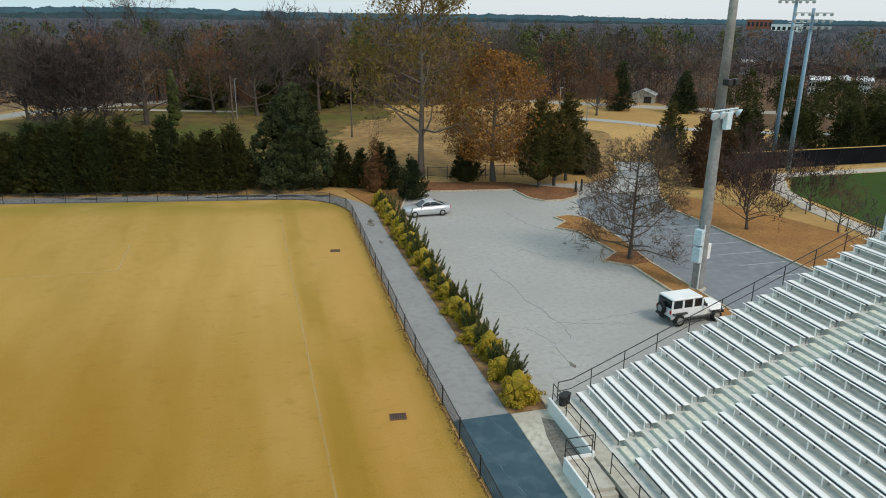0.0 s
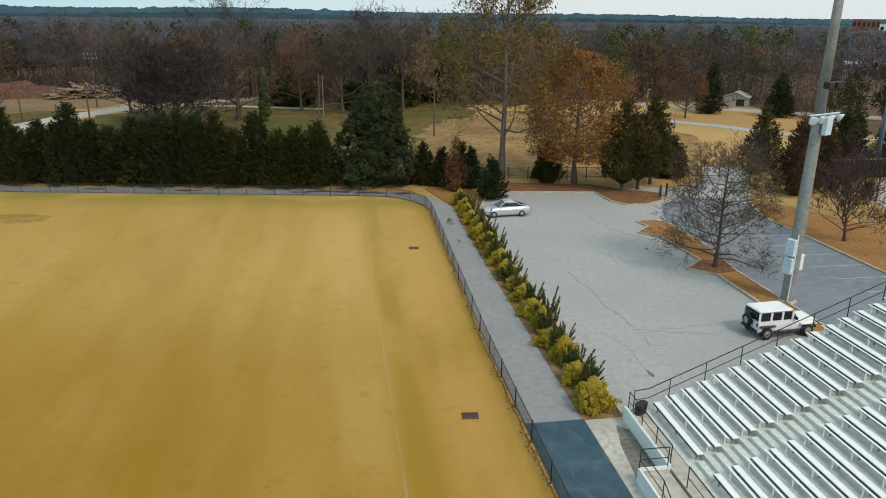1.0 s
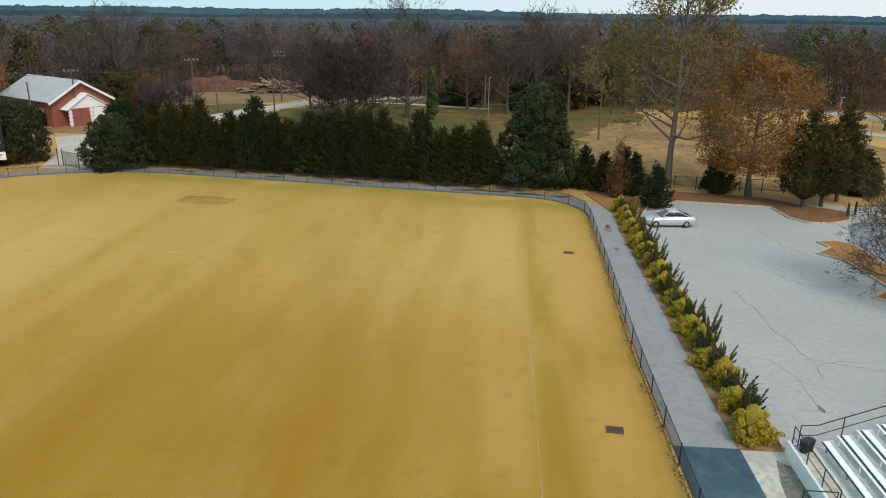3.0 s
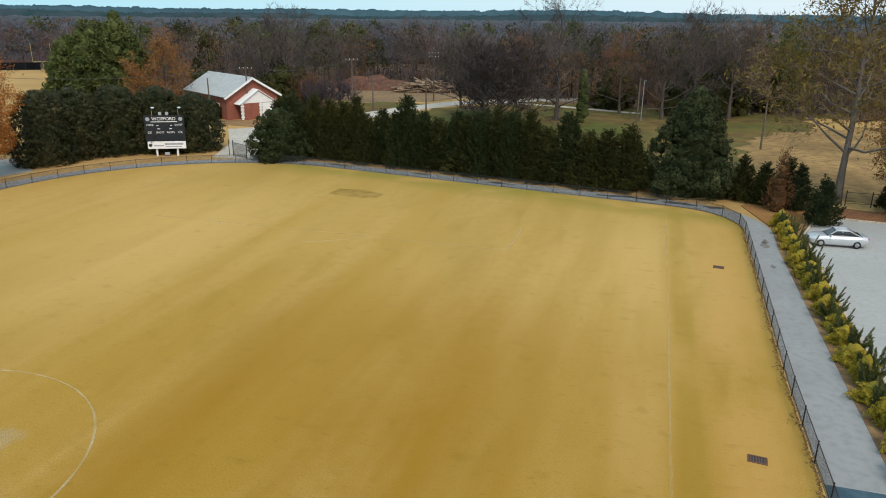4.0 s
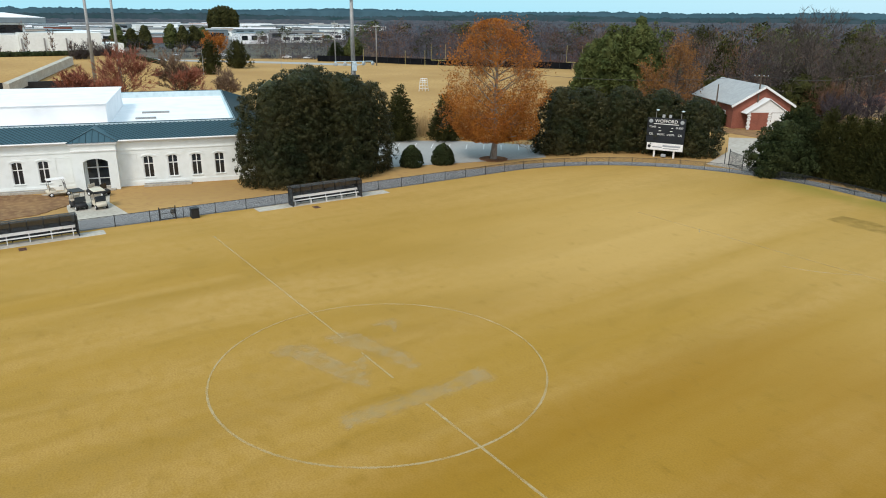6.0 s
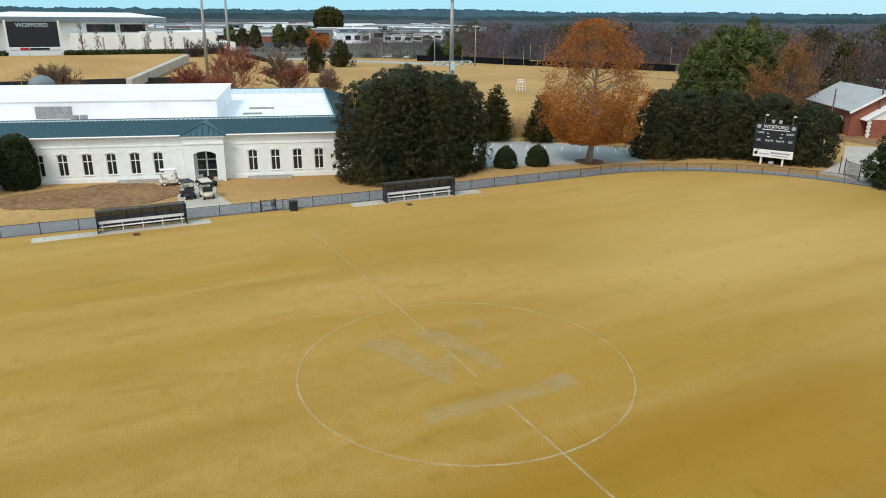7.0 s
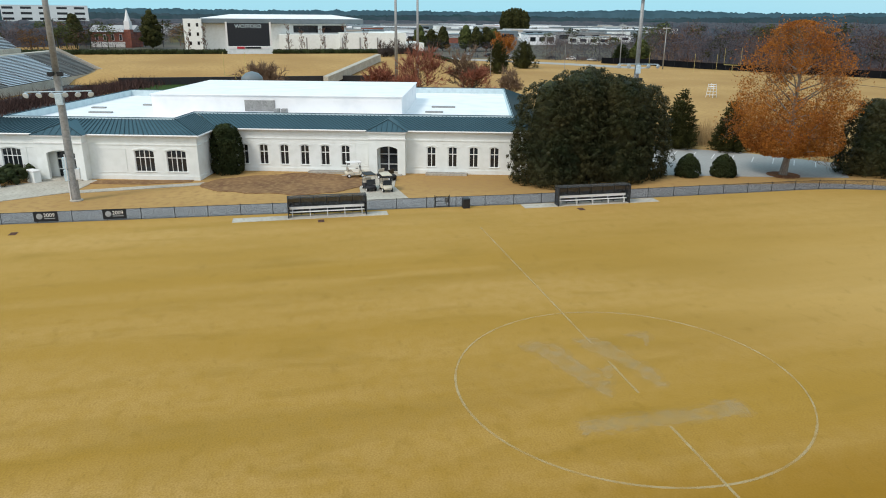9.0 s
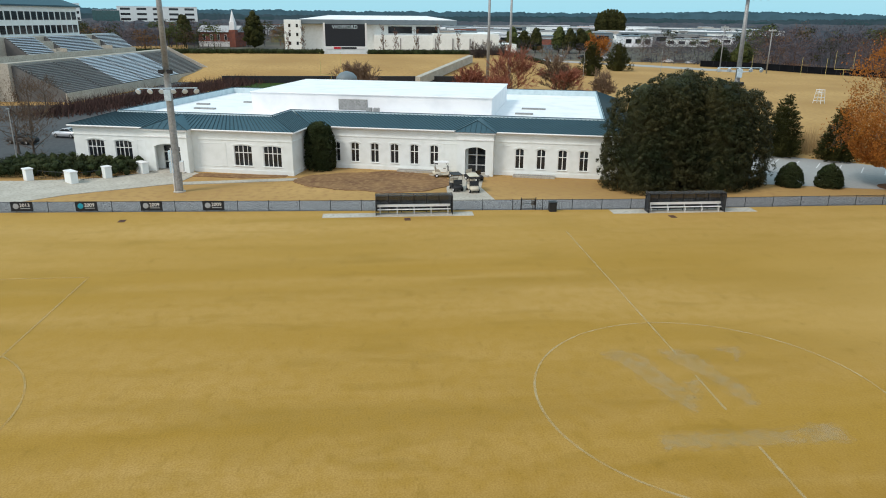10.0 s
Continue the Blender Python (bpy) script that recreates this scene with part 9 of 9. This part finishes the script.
def sedan(m, paint, label):
    ob = thing("car", label, "car", m)
    part("body", loft([(-2.38, ring(0.62, 0.42, 0.68, 0.6)), (-2.25, ring(0.8, 0.28, 0.80, 0.74)), (-1.6, ring(0.88, 0.2, 0.93, 0.8)), (-0.95, ring(0.9, 0.2, 1.0, 0.82)), (0.4, ring(0.91, 0.2, 1.02, 0.82)), (1.5, ring(0.9, 0.2, 1.06, 0.8)), (2.15, ring(0.84, 0.28, 1.03, 0.74)), (2.36, ring(0.7, 0.42, 0.9, 0.66))]), M[paint], ob, smooth=True)
    cab = part("cabin_glass", loft([(-1.0, ring(0.78, 0.96, 1.0, 0.72)), (-0.25, ring(0.74, 0.96, 1.40, 0.58)), (0.75, ring(0.74, 0.96, 1.42, 0.58)), (1.75, ring(0.76, 0.96, 1.06, 0.7))]), M["glass"], ob, "dark windows", smooth=False)
    part("roof", loft([(-0.32, ring(0.56, 1.37, 1.42, 0.52)), (0.1, ring(0.6, 1.38, 1.47, 0.52)), (0.6, ring(0.6, 1.38, 1.47, 0.52)), (0.95, ring(0.56, 1.35, 1.41, 0.5))]), M[paint], ob, smooth=True)
    for s in (-1, 1):
        part("pillar", Geo().rail([(-0.95, s * 0.76, 0.98), (-0.28, s * 0.6, 1.42), (0.75, s * 0.6, 1.43), (1.68, s * 0.76, 1.04)], 0.045, 5).rail([(0.2, s * 0.75, 1.0), (0.2, s * 0.61, 1.42)], 0.03, 5), M[paint], cab)
        for x in (-1.45, 1.4):
            wheel(ob, x, s * 0.8, 0.33)
        part("headlight", Geo().box(-2.3, -2.05, s * 0.62 - 0.14, s * 0.62 + 0.14, 0.62, 0.76, 0.03), M["lens"], ob)
        part("tail_light", Geo().box(2.2, 2.34, s * 0.6 - 0.14, s * 0.6 + 0.14, 0.78, 0.92, 0.03), M["red"], ob)
        part("mirror", Geo().box(-0.8, -0.65, s * 0.97 - 0.1, s * 0.97 + 0.1, 1.0, 1.12, 0.03), M[paint], ob)
    return ob


def off_roader(m):
    ob = thing("off_road_car", "white boxy off-road car with a spare wheel behind", "car", m)
    part("body", loft([(-2.0, ring(0.76, 0.5, 1.12, 0.74)), (-1.9, ring(0.79, 0.45, 1.16, 0.76)), (0.6, ring(0.79, 0.45, 1.16, 0.76)), (0.75, ring(0.76, 0.45, 1.15, 0.7)), (1.95, ring(0.68, 0.5, 1.08, 0.6)), (2.05, ring(0.62, 0.52, 1.02, 0.56))]), M["carwhite"], ob)
    part("hardtop", Geo().box(-1.95, 0.35, -0.72, 0.72, 1.68, 1.84, 0.06), M["carwhite"], ob, "white hard top")
    part("cabin_glass", Geo().box(-1.92, 0.3, -0.70, 0.70, 1.16, 1.68, 0.02), M["glass"], ob, "dark windows")
    part("windscreen", Geo().add([(0.72, -0.7, 1.14), (0.72, 0.7, 1.14), (0.42, 0.68, 1.72), (0.42, -0.68, 1.72), (0.3, -0.7, 1.14), (0.3, 0.7, 1.14), (0.3, 0.68, 1.72), (0.3, -0.68, 1.72)], [(0, 1, 2, 3), (4, 7, 6, 5), (0, 4, 5, 1), (1, 5, 6, 2), (2, 6, 7, 3), (3, 7, 4, 0)]), M["glass"], ob)
    for s in (-1, 1):
        g = Geo()
        for x in (-1.93, -1.12, -0.35, 0.36):
            g.box(x - 0.07, x + 0.07, s * 0.715 - 0.02, s * 0.715 + 0.02, 1.14, 1.7)
        part("pillar", g, M["carwhite"], ob)
        for x in (-1.4, 1.45):
            wheel(ob, x, s * 0.78, 0.4, 0.26, "galv")
            part("fender", Geo().box(x - 0.55, x + 0.55, s * 0.82 - 0.13, s * 0.82 + 0.13, 0.82, 0.92, 0.04), M["black"] if x < 0 else M["carwhite"], ob)
        part("step_bar", Geo().box(-0.85, 0.9, s * 0.86 - 0.08, s * 0.86 + 0.08, 0.42, 0.5, 0.02), M["black"], ob)
        part("tail_light", Geo().box(-2.06, -1.98, s * 0.68 - 0.07, s * 0.68 + 0.07, 0.85, 1.08), M["red"], ob)
        part("mirror", Geo().box(0.42, 0.55, s * 0.9 - 0.1, s * 0.9 + 0.1, 1.2, 1.4, 0.03), M["black"], ob)
    spare = part("spare_wheel", Geo().lathe([(0.2, -0.1), (0.37, -0.1), (0.4, -0.05), (0.4, 0.05), (0.37, 0.1), (0.2, 0.1)], 18), M["rubber"], ob, at=Matrix.Translation((-2.16, 0.1, 1.02)) @ Euler((0, radians(90), 0)).to_matrix().to_4x4(), smooth=True)
    part("rim", Geo().lathe([(0.22, 0), (0.22, 0.02), (0.1, 0.05)], 12), M["galv"], spare, at=Matrix.Translation((0, 0, -0.11)) @ Euler((radians(180), 0, 0)).to_matrix().to_4x4())
    part("rear_window", Geo().box(-1.99, -1.955, -0.55, 0.55, 1.2, 1.62), M["glass"], ob)
    part("bumper", Geo().box(-2.12, -1.98, -0.72, 0.72, 0.46, 0.62, 0.03).box(2.05, 2.2, -0.7, 0.7, 0.46, 0.62, 0.03), M["black"], ob)
    return ob


def golf_cart(m, paint, label, roof="white"):
    ob = thing("golf_cart", label, "golf cart", m, "golf carts by the entrance")
    part("body", loft([(-1.2, ring(0.5, 0.3, 0.62, 0.48)), (-0.9, ring(0.56, 0.25, 0.72, 0.52)), (-0.3, ring(0.56, 0.25, 0.7, 0.52)), (-0.25, ring(0.56, 0.22, 0.34, 0.54)), (0.6, ring(0.56, 0.22, 0.34, 0.54)), (0.68, ring(0.56, 0.25, 0.72, 0.5)), (1.15, ring(0.44, 0.3, 0.6, 0.38))]), M[paint], ob, smooth=True)
    part("seat", Geo().box(-0.85, -0.35, -0.5, 0.5, 0.7, 0.82, 0.04), M["seatcream"], ob)
    part("seat_back", Geo().box(-0.92, -0.82, -0.5, 0.5, 0.84, 1.2, 0.04), M["seatcream"], ob)
    if roof:
        top = part("canopy", Geo().box(-1.05, 0.75, -0.58, 0.58, 1.78, 1.86, 0.04), M[roof], ob)
        for x, x2 in ((-0.95, -0.95), (0.72, 0.55)):
            for s in (-1, 1):
                part("strut", Geo().tube((x, s * 0.5, 0.6), (x2, s * 0.54, 1.8), 0.022, n=5), M["black"], top)
    part("windscreen", Geo().box(0.66, 0.68, -0.48, 0.48, 0.74, 1.3), M["glass"], ob)
    part("steering_wheel", Geo().lathe([(0.17, 0), (0.19, 0.015), (0.17, 0.03), (0.15, 0.015)], 12, (0.3, 0.22, 0.95)), M["black"], ob)
    for x in (-0.8, 0.82):
        for s in (-1, 1):
            wheel(ob, x, s * 0.48, 0.23, 0.18, "white")
    return ob


sedan(at(46.95, 48.55, -0.03, 4), "silver", "silver sedan parked beside the shrub bed")
off_roader(at(57.4, 19.5, -0.03, 4))
golf_cart(at(-53.6, -9.2, 0.0, 95), "cream", "cream golf cart parked by the soil bed", "white")
golf_cart(at(-46.5, -8.3, 0.0, 10), "black", "black golf cart parked on the walk", "black")
golf_cart(at(-45.8, -6.5, 0.0, 5), "cream", "cream golf cart with a white canopy", "cream")
golf_cart(at(-51.4, -5.6, 0.0, 40), "black", "dark utility cart before the entrance", None)
for x, y, turn, paint in ((-86, -66, 70, "silver"), (-80, -70, 70, "black"), (-66, -70, 80, "bluepole"), (-71, -74, 80, "black")):
    sedan(at(x, y, 0.0, turn), paint, "car parked in the lot beside the field house")
for i in range(7):
    x, y = polar(66 + 1.6 * i, 345 + 6 * i)
    sedan(at(x, y, 0.02, 60 + 10 * i), ("silver", "carwhite", "black")[i % 3], "small distant car parked near the street")
dome = thing("roof_dome", "small grey dome on the stadium's edge", "dome", at(-128, -23.5, 0))
part("drum", Geo().tube((0, 0, 0), (0, 0, 5.2), 2.2, n=18), M["stucco"], dome)
part("cap", Geo().lathe([(2.4, 5.2), (2.2, 6.2), (1.4, 7.0), (0.2, 7.4)], 18), M["roofgrey"], dome, smooth=True)
